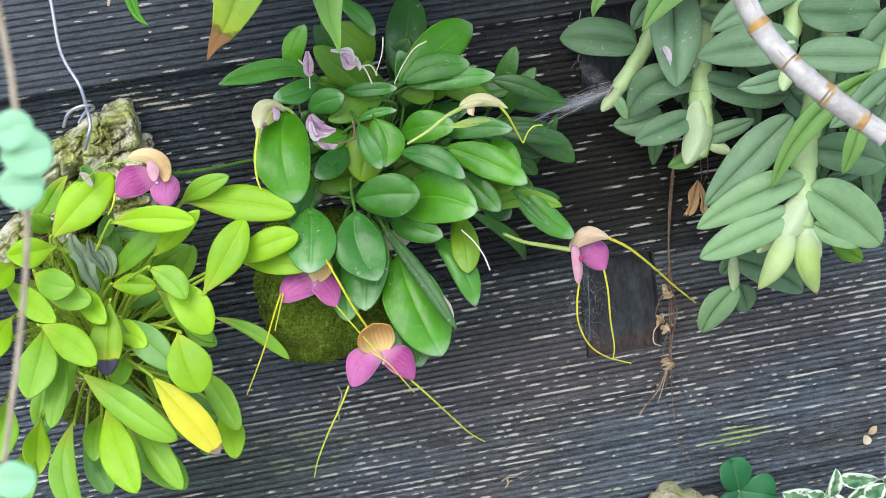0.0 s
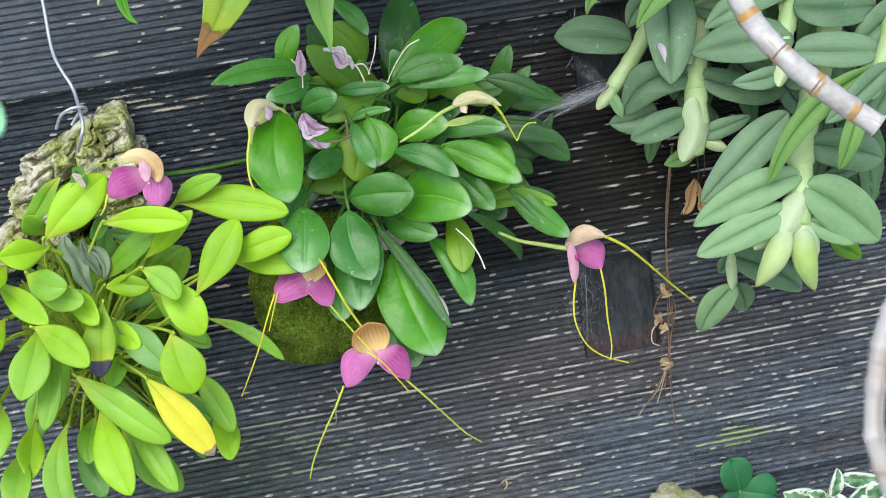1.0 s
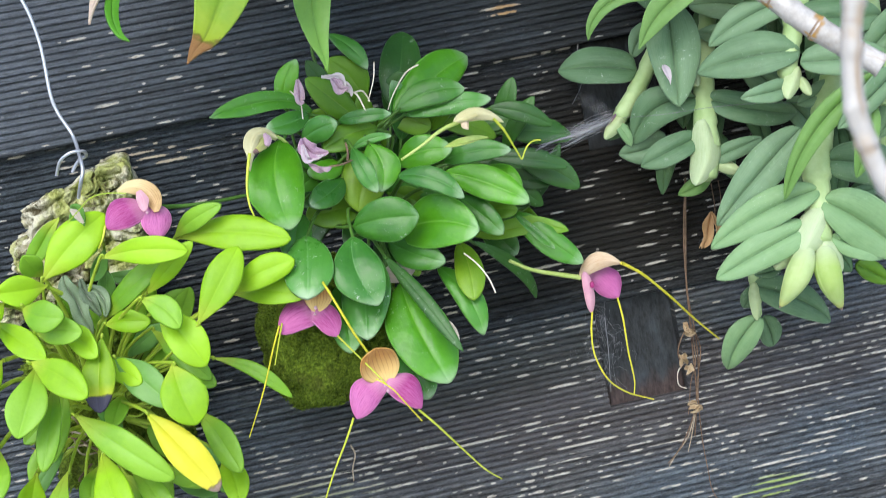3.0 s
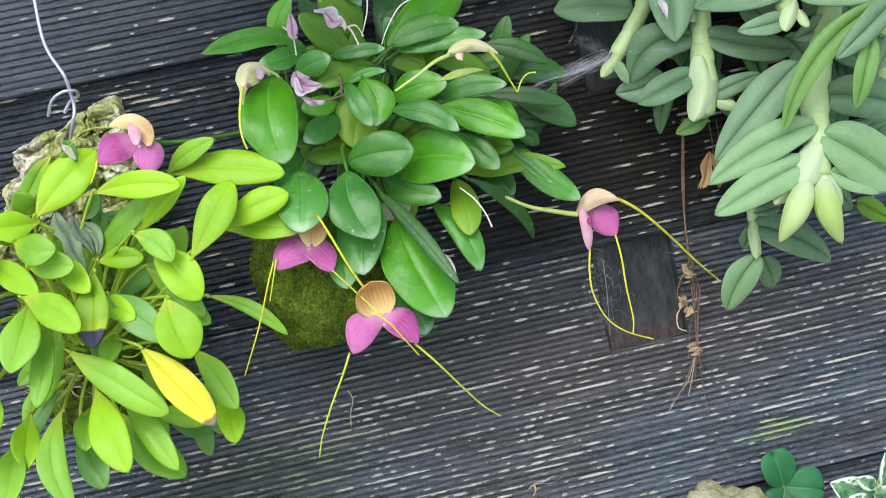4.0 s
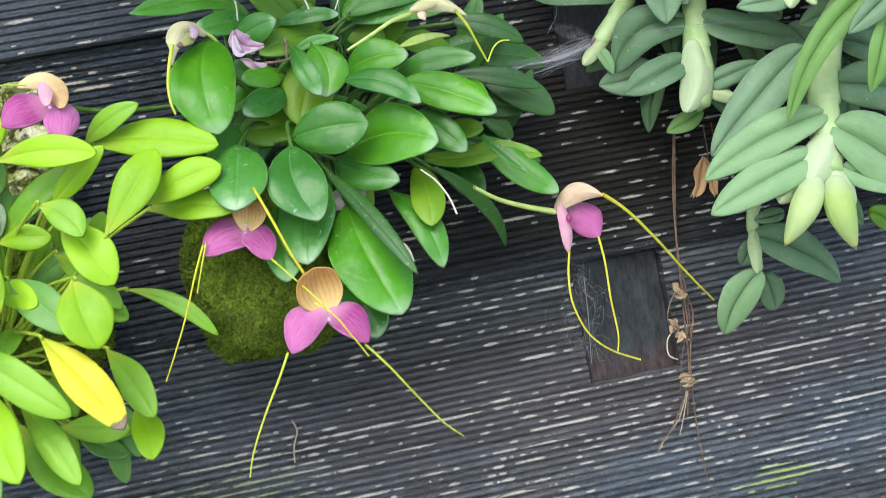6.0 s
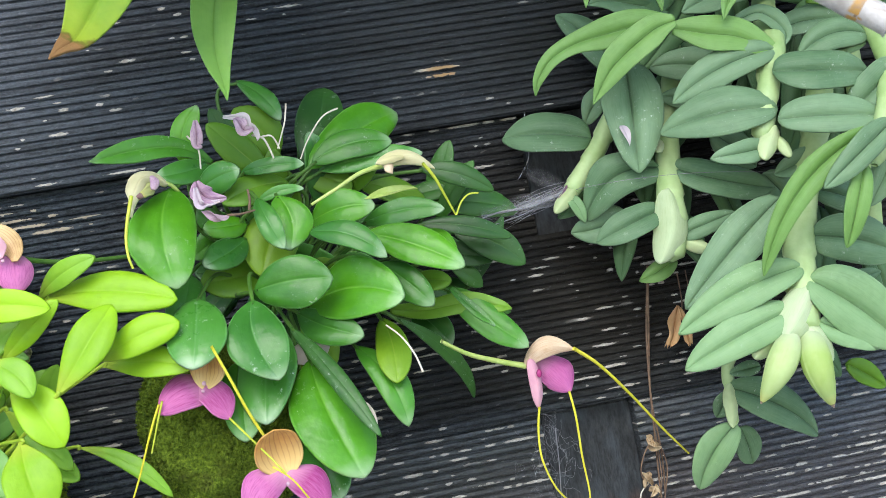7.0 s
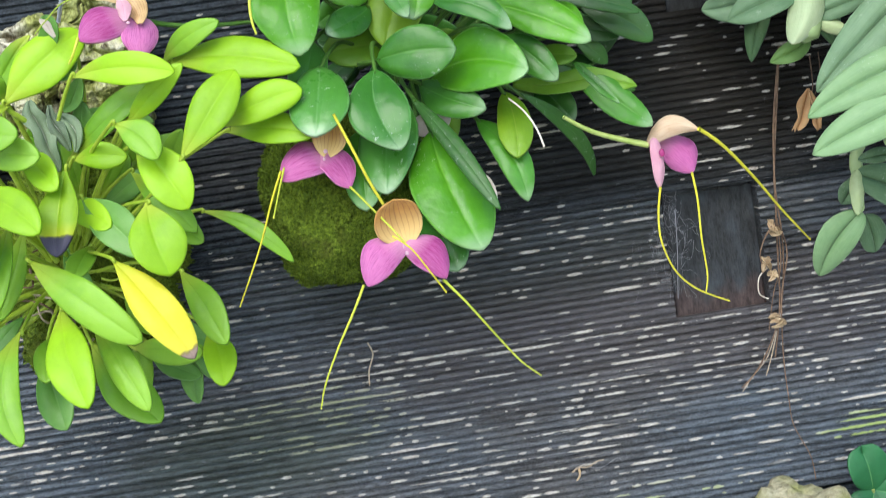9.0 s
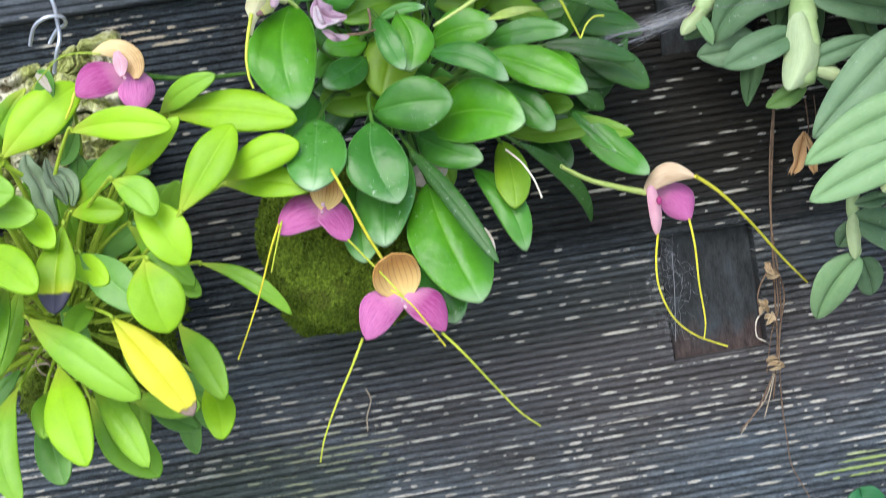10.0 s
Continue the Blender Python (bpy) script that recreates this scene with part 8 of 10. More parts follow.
leaf(ivy, (0.1305, -0.0460, -0.1003), (0.1173, -0.0520, -0.0911), 0.0084, m_ivy, wide=0.44, fold=0.22, point=True, blunt=0.56, bend=0.05, roll=-8)
leaf(ivy, (0.1328, -0.0340, -0.1097), (0.1496, -0.0400, -0.1109), 0.0121, m_ivy, wide=0.44, fold=0.22, point=True, blunt=0.56, bend=0.05, roll=-20)
leaf(ivy, (0.1509, -0.0380, -0.1106), (0.1594, -0.0440, -0.0978), 0.0099, m_ivy, wide=0.44, fold=0.22, point=True, blunt=0.56, bend=0.05, roll=10)
leaf(ivy, (0.1536, -0.0420, -0.1072), (0.1672, -0.0480, -0.1170), 0.0134, m_ivy, wide=0.44, fold=0.22, point=True, blunt=0.56, bend=0.05, roll=25)
leaf(ivy, (0.1582, -0.0460, -0.1058), (0.1680, -0.0520, -0.0958), 0.0119, m_ivy, wide=0.44, fold=0.22, point=True, blunt=0.56, bend=0.05, roll=-8)
leaf(ivy, (0.1372, -0.0340, -0.1169), (0.1427, -0.0400, -0.1132), 0.0100, m_ivy, wide=0.44, fold=0.22, point=True, blunt=0.56, bend=0.05, roll=-20)
leaf(ivy, (0.1289, -0.0380, -0.1104), (0.1092, -0.0440, -0.1154), 0.0156, m_ivy, wide=0.44, fold=0.22, point=True, blunt=0.56, bend=0.05, roll=10)
leaf(ivy, (0.1439, -0.0420, -0.1148), (0.1490, -0.0480, -0.1249), 0.0141, m_ivy, wide=0.44, fold=0.22, point=True, blunt=0.56, bend=0.05, roll=25)
leaf(ivy, (0.1639, -0.0460, -0.1055), (0.1762, -0.0520, -0.1113), 0.0140, m_ivy, wide=0.44, fold=0.22, point=True, blunt=0.56, bend=0.05, roll=-8)
leaf(ivy, (0.1329, -0.0340, -0.1175), (0.1294, -0.0400, -0.1303), 0.0156, m_ivy, wide=0.44, fold=0.22, point=True, blunt=0.56, bend=0.05, roll=-20)
leaf(ivy, (0.1637, -0.0380, -0.1221), (0.1701, -0.0440, -0.1342), 0.0156, m_ivy, wide=0.44, fold=0.22, point=True, blunt=0.56, bend=0.05, roll=10)
leaf(ivy, (0.1718, -0.0420, -0.1000), (0.1833, -0.0480, -0.0955), 0.0141, m_ivy, wide=0.44, fold=0.22, point=True, blunt=0.56, bend=0.05, roll=25)
tube(ivy, [(0.1322, -0.0300, -0.1269), (0.1343, -0.0340, -0.1110), (0.1373, -0.0360, -0.0998), (0.1454, -0.0360, -0.0918)], 0.00057, 0.00038, m_stalk, name='stem')
tube(ivy, [(0.1528, -0.0300, -0.1312), (0.1481, -0.0340, -0.1186), (0.1574, -0.0360, -0.1079), (0.1710, -0.0360, -0.1029)], 0.00057, 0.00038, m_stalk, name='stem')
m_scrap = leaf_material("dry_petal", (0.55, 0.42, 0.28), (0.74, 0.64, 0.48), 0.8, (0.5, 0.4, 0.3), 0.3)
petal_scrap = thing("dry_petal", (0.1775, -0.0080, -0.0820), "two dry tan petal scraps caught on the boards", "petal")
leaf(petal_scrap, (0.1779, -0.0090, -0.0809), (0.1827, -0.0120, -0.0756), 0.0042, m_husk, name='scrap', fold=0.4, curl=0.8)
leaf(petal_scrap, (0.1771, -0.0090, -0.0816), (0.1743, -0.0120, -0.0862), 0.0058, m_scrap, name='scrap', fold=0.3, blunt=0.45)
# ---------------------------------------------------------------- dry roots, withered leaf, webs, bits on the wall
dry_roots = thing("dry_roots", (0.0616, -0.0100, 0.0882), "thin dry brown roots dangling down the boards", "roots")
tube(dry_roots, [(0.0652, -0.0200, 0.1305), (0.0619, -0.0140, 0.1016), (0.0570, -0.0140, 0.0726), (0.0544, -0.0160, 0.0499), (0.0527, -0.0160, 0.0301), (0.0509, -0.0140, 0.0031), (0.0458, -0.0120, -0.0234)], 0.00068, 0.00045, m_root, name='root', sides=6)
tube(dry_roots, [(0.0658, -0.0180, 0.1304), (0.0597, -0.0140, 0.0954), (0.0556, -0.0160, 0.0631), (0.0559, -0.0160, 0.0395), (0.0544, -0.0140, 0.0159), (0.0484, -0.0140, -0.0065), (0.0372, -0.0120, -0.0266), (0.0270, -0.0110, -0.0364)], 0.00057, 0.00038, m_root, name='root', sides=6)
tube(dry_roots, [(0.0540, -0.0200, 0.0437), (0.0568, -0.0180, 0.0294), (0.0523, -0.0160, 0.0099), (0.0504, -0.0140, -0.0104), (0.0499, -0.0120, -0.0278), (0.0503, -0.0110, -0.0454), (0.0511, -0.0110, -0.0595), (0.0577, -0.0110, -0.0767), (0.0589, -0.0110, -0.0893)], 0.00043, 0.00028, m_root, name='root', sides=6)
tube(dry_roots, [(0.0502, -0.0220, 0.0447), (0.0442, -0.0240, 0.0379), (0.0414, -0.0240, 0.0302), (0.0442, -0.0200, 0.0224)], 0.00045, 0.00030, m_root, name='root', sides=6)
tube(dry_roots, [(0.0796, -0.0200, 0.1243), (0.0798, -0.0180, 0.1078), (0.0760, -0.0160, 0.0986)], 0.00040, 0.00026, m_root, name='root', sides=6)
tube(dry_roots, [(0.0841, -0.0200, 0.1250), (0.0840, -0.0180, 0.1118), (0.0783, -0.0160, 0.0998)], 0.00034, 0.00023, m_root, name='root', sides=6)
tube(dry_roots, [(0.0534, -0.0200, 0.0472), (0.0523, -0.0200, 0.0239), (0.0483, -0.0160, 0.0108), (0.0438, -0.0140, -0.0089)], 0.00040, 0.00026, m_root, name='root', sides=6)
leaf(dry_roots, (0.0512, -0.0180, 0.0470), (0.0498, -0.0240, 0.0422), 0.0030, m_husk, name='husk', curl=-0.5, fold=0.7, roll=48)
leaf(dry_roots, (0.0490, -0.0180, 0.0471), (0.0520, -0.0240, 0.0420), 0.0028, m_husk, name='husk', curl=-1.94, fold=0.7, roll=-9)
leaf(dry_roots, (0.0543, -0.0180, 0.0385), (0.0481, -0.0240, 0.0436), 0.0031, m_husk, name='husk', curl=0.05, fold=0.7, roll=14)
leaf(dry_roots, (0.0487, -0.0180, 0.0410), (0.0536, -0.0240, 0.0411), 0.0036, m_husk, name='husk', curl=-1.4, fold=0.7, roll=9)
leaf(dry_roots, (0.0477, -0.0180, 0.0217), (0.0420, -0.0240, 0.0298), 0.0027, m_husk, name='husk', curl=-0.23, fold=0.7, roll=3)
leaf(dry_roots, (0.0473, -0.0180, 0.0290), (0.0424, -0.0240, 0.0225), 0.0037, m_husk, name='husk', curl=-1.69, fold=0.7, roll=2)
leaf(dry_roots, (0.0498, -0.0180, 0.0222), (0.0445, -0.0240, 0.0175), 0.0028, m_husk, name='husk', curl=0.13, fold=0.7, roll=-20)
leaf(dry_roots, (0.0457, -0.0180, 0.0210), (0.0485, -0.0240, 0.0187), 0.0035, m_husk, name='husk', curl=1.15, fold=0.7, roll=27)
leaf(dry_roots, (0.0440, -0.0180, -0.0012), (0.0476, -0.0240, -0.0017), 0.0033, m_husk, name='husk', curl=-2.12, fold=0.7, roll=1)
leaf(dry_roots, (0.0493, -0.0180, -0.0024), (0.0423, -0.0240, -0.0005), 0.0029, m_husk, name='husk', curl=-0.98, fold=0.7, roll=32)
leaf(dry_roots, (0.0521, -0.0180, -0.0058), (0.0425, -0.0240, -0.0032), 0.0035, m_husk, name='husk', curl=-0.92, fold=0.7, roll=6)
leaf(dry_roots, (0.0516, -0.0180, -0.0038), (0.0430, -0.0240, -0.0052), 0.0027, m_husk, name='husk', curl=0.87, fold=0.7, roll=-26)
tube(dry_roots, [(0.0455, -0.0200, 0.0238), (0.0400, -0.0220, 0.0196), (0.0397, -0.0200, 0.0116), (0.0444, -0.0180, 0.0079)], 0.00038, 0.00031, m_twig, name='root', sides=6)
tube(dry_roots, [(0.0478, -0.0140, -0.0098), (0.0438, -0.0120, -0.0229), (0.0403, -0.0110, -0.0320)], 0.00041, 0.00032, m_root_pale, name='root', sides=6)
tube(dry_roots, [(0.0471, -0.0140, -0.0097), (0.0418, -0.0120, -0.0225), (0.0331, -0.0110, -0.0316), (0.0273, -0.0110, -0.0382)], 0.00041, 0.00029, m_root_pale, name='root', sides=6)
dry_leaf = thing("dry_leaf", (0.0747, -0.0200, 0.0983), "withered orange-brown leaf hanging below the cane orchid", "leaf")
curved_leaf(dry_leaf, [(0.0770, -0.0200, 0.1080, 0.0014, 0), (0.0740, -0.0210, 0.1010, 0.0066, 25), (0.0700, -0.0230, 0.0930, 0.0060, -20), (0.0670, -0.0240, 0.0890, 0.0033, 10)], m_drybrown, name='blade', fold=0.5, keel=0.4, ragged=1.1)
curved_leaf(dry_leaf, [(0.0770, -0.0220, 0.1070, 0.0011, 0), (0.0780, -0.0230, 0.0980, 0.0044, -25), (0.0780, -0.0240, 0.0910, 0.0044, 20), (0.0780, -0.0250, 0.0880, 0.0022, 0)], m_drybrown, name='blade', fold=0.5, keel=0.4, ragged=1.2)
web = thing("spider_web", (0.0085, -0.0300, 0.1780), "dusty spider web strung between leaves and boards", "web")
tube(web, [(0.0241, -0.0350, 0.1767), (0.0081, -0.0350, 0.1719), (-0.0060, -0.0283, 0.1704)], 0.00012, 0.00011, m_web, name='strand', sides=4, steps=4)
tube(web, [(0.0256, -0.0350, 0.1748), (0.0028, -0.0350, 0.1694), (-0.0195, -0.0339, 0.1648)], 0.00012, 0.00011, m_web, name='strand', sides=4, steps=4)
tube(web, [(0.0311, -0.0350, 0.1769), (0.0022, -0.0350, 0.1634), (-0.0231, -0.0207, 0.1549)], 0.00012, 0.00011, m_web, name='strand', sides=4, steps=4)
tube(web, [(0.0282, -0.0350, 0.1750), (0.0140, -0.0350, 0.1689), (-0.0005, -0.0388, 0.1652)], 0.00012, 0.00011, m_web, name='strand', sides=4, steps=4)
tube(web, [(0.0290, -0.0350, 0.1735), (0.0048, -0.0350, 0.1697), (-0.0166, -0.0232, 0.1693)], 0.00012, 0.00011, m_web, name='strand', sides=4, steps=4)
tube(web, [(0.0276, -0.0350, 0.1763), (0.0114, -0.0350, 0.1730), (-0.0047, -0.0344, 0.1688)], 0.00012, 0.00011, m_web, name='strand', sides=4, steps=4)
tube(web, [(0.0339, -0.0350, 0.1733), (0.0250, -0.0350, 0.1722), (0.0159, -0.0354, 0.1706)], 0.00012, 0.00011, m_web, name='strand', sides=4, steps=4)
tube(web, [(0.0327, -0.0350, 0.1718), (0.0086, -0.0350, 0.1684), (-0.0137, -0.0323, 0.1710)], 0.00012, 0.00011, m_web, name='strand', sides=4, steps=4)
tube(web, [(0.0292, -0.0350, 0.1741), (0.0207, -0.0350, 0.1671), (0.0151, -0.0306, 0.1693)], 0.00012, 0.00011, m_web, name='strand', sides=4, steps=4)
tube(web, [(0.0282, -0.0350, 0.1736), (0.0221, -0.0350, 0.1738), (0.0156, -0.0346, 0.1720)], 0.00012, 0.00011, m_web, name='strand', sides=4, steps=4)
tube(web, [(0.0250, -0.0350, 0.1697), (0.0004, -0.0350, 0.1668), (-0.0239, -0.0351, 0.1645)], 0.00012, 0.00011, m_web, name='strand', sides=4, steps=4)
tube(web, [(0.0330, -0.0350, 0.1719), (0.0040, -0.0350, 0.1643), (-0.0230, -0.0311, 0.1628)], 0.00012, 0.00011, m_web, name='strand', sides=4, steps=4)
tube(web, [(0.0292, -0.0350, 0.1752), (0.0048, -0.0350, 0.1703), (-0.0186, -0.0316, 0.1664)], 0.00012, 0.00011, m_web, name='strand', sides=4, steps=4)
tube(web, [(0.0272, -0.0350, 0.1684), (0.0042, -0.0350, 0.1666), (-0.0163, -0.0223, 0.1648)], 0.00012, 0.00011, m_web, name='strand', sides=4, steps=4)
tube(web, [(0.0247, -0.0350, 0.1720), (0.0030, -0.0350, 0.1687), (-0.0156, -0.0202, 0.1669)], 0.00012, 0.00011, m_web, name='strand', sides=4, steps=4)
tube(web, [(0.0282, -0.0350, 0.1703), (0.0045, -0.0350, 0.1662), (-0.0188, -0.0385, 0.1666)], 0.00012, 0.00011, m_web, name='strand', sides=4, steps=4)
tube(web, [(0.0276, -0.0350, 0.1751), (0.0020, -0.0350, 0.1711), (-0.0225, -0.0309, 0.1676)], 0.00012, 0.00011, m_web, name='strand', sides=4, steps=4)
tube(web, [(0.0258, -0.0350, 0.1743), (0.0199, -0.0350, 0.1715), (0.0137, -0.0369, 0.1693)], 0.00012, 0.00011, m_web, name='strand', sides=4, steps=4)
tube(web, [(0.0302, -0.0350, 0.1754), (0.0203, -0.0350, 0.1685), (0.0150, -0.0212, 0.1692)], 0.00012, 0.00011, m_web, name='strand', sides=4, steps=4)
tube(web, [(0.0343, -0.0350, 0.1746), (0.0077, -0.0350, 0.1713), (-0.0191, -0.0379, 0.1680)], 0.00012, 0.00011, m_web, name='strand', sides=4, steps=4)
tube(web, [(0.0310, -0.0350, 0.1741), (0.0024, -0.0350, 0.1697), (-0.0238, -0.0235, 0.1655)], 0.00012, 0.00011, m_web, name='strand', sides=4, steps=4)
tube(web, [(0.0284, -0.0350, 0.1728), (0.0133, -0.0350, 0.1699), (-0.0017, -0.0354, 0.1679)], 0.00012, 0.00011, m_web, name='strand', sides=4, steps=4)
tube(web, [(0.0316, -0.0350, 0.1761), (0.0133, -0.0350, 0.1677), (-0.0033, -0.0359, 0.1686)], 0.00012, 0.00011, m_web, name='strand', sides=4, steps=4)
tube(web, [(0.0283, -0.0350, 0.1717), (0.0001, -0.0350, 0.1653), (-0.0269, -0.0326, 0.1620)], 0.00012, 0.00011, m_web, name='strand', sides=4, steps=4)
tube(web, [(0.0304, -0.0350, 0.1722), (0.0136, -0.0350, 0.1690), (-0.0021, -0.0269, 0.1624)], 0.00012, 0.00011, m_web, name='strand', sides=4, steps=4)
tube(web, [(0.0280, -0.0350, 0.1748), (0.0150, -0.0350, 0.1702), (0.0052, -0.0218, 0.1684)], 0.00012, 0.00011, m_web, name='strand', sides=4, steps=4)
tube(web, [(0.0296, -0.0350, 0.1740), (0.0164, -0.0350, 0.1724), (0.0053, -0.0254, 0.1705)], 0.00012, 0.00011, m_web, name='strand', sides=4, steps=4)
tube(web, [(0.0301, -0.0350, 0.1738), (0.0084, -0.0350, 0.1720), (-0.0104, -0.0220, 0.1714)], 0.00012, 0.00011, m_web, name='strand', sides=4, steps=4)
tube(web, [(0.0285, -0.0350, 0.1779), (0.0163, -0.0350, 0.1721), (0.0061, -0.0263, 0.1673)], 0.00012, 0.00011, m_web, name='strand', sides=4, steps=4)
tube(web, [(0.0312, -0.0350, 0.1753), (0.0217, -0.0350, 0.1741), (0.0130, -0.0285, 0.1691)], 0.00012, 0.00011, m_web, name='strand', sides=4, steps=4)
tube(web, [(0.0263, -0.0350, 0.1725), (0.0128, -0.0350, 0.1699), (0.0013, -0.0272, 0.1690)], 0.00012, 0.00011, m_web, name='strand', sides=4, steps=4)
tube(web, [(0.0325, -0.0350, 0.1759), (0.0238, -0.0350, 0.1712), (0.0177, -0.0284, 0.1724)], 0.00012, 0.00011, m_web, name='strand', sides=4, steps=4)
tube(web, [(0.0298, -0.0350, 0.1747), (0.0104, -0.0350, 0.1700), (-0.0071, -0.0280, 0.1670)], 0.00012, 0.00011, m_web, name='strand', sides=4, steps=4)
tube(web, [(0.0290, -0.0350, 0.1706), (0.0112, -0.0350, 0.1696), (-0.0033, -0.0216, 0.1714)], 0.00012, 0.00011, m_web, name='strand', sides=4, steps=4)
tube(web, [(0.0312, -0.0350, 0.1735), (0.0073, -0.0350, 0.1699), (-0.0167, -0.0366, 0.1665)], 0.00012, 0.00011, m_web, name='strand', sides=4, steps=4)
tube(web, [(0.0280, -0.0350, 0.1762), (0.0198, -0.0350, 0.1722), (0.0136, -0.0267, 0.1688)], 0.00012, 0.00011, m_web, name='strand', sides=4, steps=4)
tube(web, [(0.0247, -0.0350, 0.1731), (0.0023, -0.0350, 0.1668), (-0.0197, -0.0323, 0.1593)], 0.00012, 0.00011, m_web, name='strand', sides=4, steps=4)
tube(web, [(0.0284, -0.0350, 0.1730), (0.0132, -0.0350, 0.1716), (0.0011, -0.0230, 0.1729)], 0.00012, 0.00011, m_web, name='strand', sides=4, steps=4)
tube(web, [(0.0311, -0.0350, 0.1742), (0.0166, -0.0350, 0.1681), (0.0032, -0.0345, 0.1673)], 0.00012, 0.00011, m_web, name='strand', sides=4, steps=4)
tube(web, [(0.0258, -0.0350, 0.1730), (0.0037, -0.0350, 0.1695), (-0.0157, -0.0232, 0.1688)], 0.00012, 0.00011, m_web, name='strand', sides=4, steps=4)
tube(web, [(0.0281, -0.0350, 0.1739), (0.0211, -0.0350, 0.1688), (0.0137, -0.0392, 0.1670)], 0.00012, 0.00011, m_web, name='strand', sides=4, steps=4)
tube(web, [(0.0273, -0.0350, 0.1751), (0.0151, -0.0350, 0.1710), (0.0027, -0.0373, 0.1683)], 0.00012, 0.00011, m_web, name='strand', sides=4, steps=4)
tube(web, [(0.0337, -0.0350, 0.1726), (0.0124, -0.0350, 0.1677), (-0.0087, -0.0391, 0.1666)], 0.00012, 0.00011, m_web, name='strand', sides=4, steps=4)
tube(web, [(0.0256, -0.0350, 0.1736), (0.0131, -0.0350, 0.1733), (0.0032, -0.0208, 0.1710)], 0.00012, 0.00011, m_web, name='strand', sides=4, steps=4)
tube(web, [(0.0296, -0.0350, 0.1715), (0.0156, -0.0350, 0.1685), (0.0031, -0.0306, 0.1683)], 0.00012, 0.00011, m_web, name='strand', sides=4, steps=4)
tube(web, [(0.0297, -0.0350, 0.1723), (0.0161, -0.0350, 0.1682), (0.0050, -0.0296, 0.1706)], 0.00012, 0.00011, m_web, name='strand', sides=4, steps=4)
tube(web, [(0.0296, -0.0350, 0.1762), (0.0146, -0.0350, 0.1737), (-0.0018, -0.0383, 0.1664)], 0.00012, 0.00011, m_web, name='strand', sides=4, steps=4)
tube(web, [(0.0291, -0.0350, 0.1752), (0.0210, -0.0350, 0.1719), (0.0165, -0.0218, 0.1726)], 0.00012, 0.00011, m_web, name='strand', sides=4, steps=4)
tube(web, [(0.0248, -0.0350, 0.1767), (0.0070, -0.0350, 0.1731), (-0.0108, -0.0307, 0.1645)], 0.00012, 0.00011, m_web, name='strand', sides=4, steps=4)
tube(web, [(0.0296, -0.0350, 0.1705), (0.0152, -0.0350, 0.1696), (0.0024, -0.0256, 0.1671)], 0.00012, 0.00011, m_web, name='strand', sides=4, steps=4)
tube(web, [(0.0355, -0.0350, 0.1766), (0.0079, -0.0350, 0.1681), (-0.0172, -0.0242, 0.1615)], 0.00012, 0.00011, m_web, name='strand', sides=4, steps=4)
tube(web, [(0.0337, -0.0350, 0.1756), (0.0096, -0.0350, 0.1695), (-0.0129, -0.0312, 0.1669)], 0.00012, 0.00011, m_web, name='strand', sides=4, steps=4)
tube(web, [(0.0299, -0.0350, 0.1765), (0.0123, -0.0350, 0.1680), (-0.0053, -0.0387, 0.1628)], 0.00012, 0.00011, m_web, name='strand', sides=4, steps=4)
tube(web, [(0.0298, -0.0350, 0.1721), (0.0185, -0.0350, 0.1702), (0.0068, -0.0370, 0.1687)], 0.00012, 0.00011, m_web, name='strand', sides=4, steps=4)
tube(web, [(0.0291, -0.0350, 0.1783), (0.0126, -0.0350, 0.1765), (-0.0038, -0.0301, 0.1698)], 0.00012, 0.00011, m_web, name='strand', sides=4, steps=4)
tube(web, [(0.0305, -0.0350, 0.1730), (0.0221, -0.0350, 0.1713), (0.0163, -0.0254, 0.1717)], 0.00012, 0.00011, m_web, name='strand', sides=4, steps=4)
tube(web, [(0.0244, -0.0350, 0.1754), (0.0123, -0.0350, 0.1721), (0.0011, -0.0324, 0.1700)], 0.00012, 0.00011, m_web, name='strand', sides=4, steps=4)
tube(web, [(0.0307, -0.0350, 0.1746), (0.0201, -0.0350, 0.1729), (0.0099, -0.0295, 0.1666)], 0.00012, 0.00011, m_web, name='strand', sides=4, steps=4)
tube(web, [(0.0296, -0.0350, 0.1713), (0.0135, -0.0350, 0.1701), (-0.0030, -0.0394, 0.1708)], 0.00012, 0.00011, m_web, name='strand', sides=4, steps=4)
tube(web, [(0.0266, -0.0350, 0.1747), (0.0208, -0.0350, 0.1730), (0.0157, -0.0302, 0.1697)], 0.00012, 0.00011, m_web, name='strand', sides=4, steps=4)
tube(web, [(0.0264, -0.0360, 0.1733), (0.0114, -0.0370, 0.1707), (-0.0038, -0.0400, 0.1686), (-0.0197, -0.0500, 0.1679)], 0.00080, 0.00040, m_web, name='strand', sides=6)
tube(web, [(0.0264, -0.0360, 0.1733), (0.0455, -0.0700, 0.1721), (0.0868, -0.0700, 0.1692), (0.1421, -0.0700, 0.1599)], 0.00013, 0.00013, m_web, name='strand', sides=4)
tube(web, [(0.0203, -0.0100, 0.2214), (0.0171, -0.0100, 0.2073), (0.0172, -0.0100, 0.1957), (0.0122, -0.0100, 0.1878), (0.0096, -0.0100, 0.1848)], 0.00028, 0.00022, m_web, name='strand', sides=4)
wall_web = thing("spider_web", (0.0056, -0.0100, 0.0467), "dusty spider web threads over the smooth batten", "web")
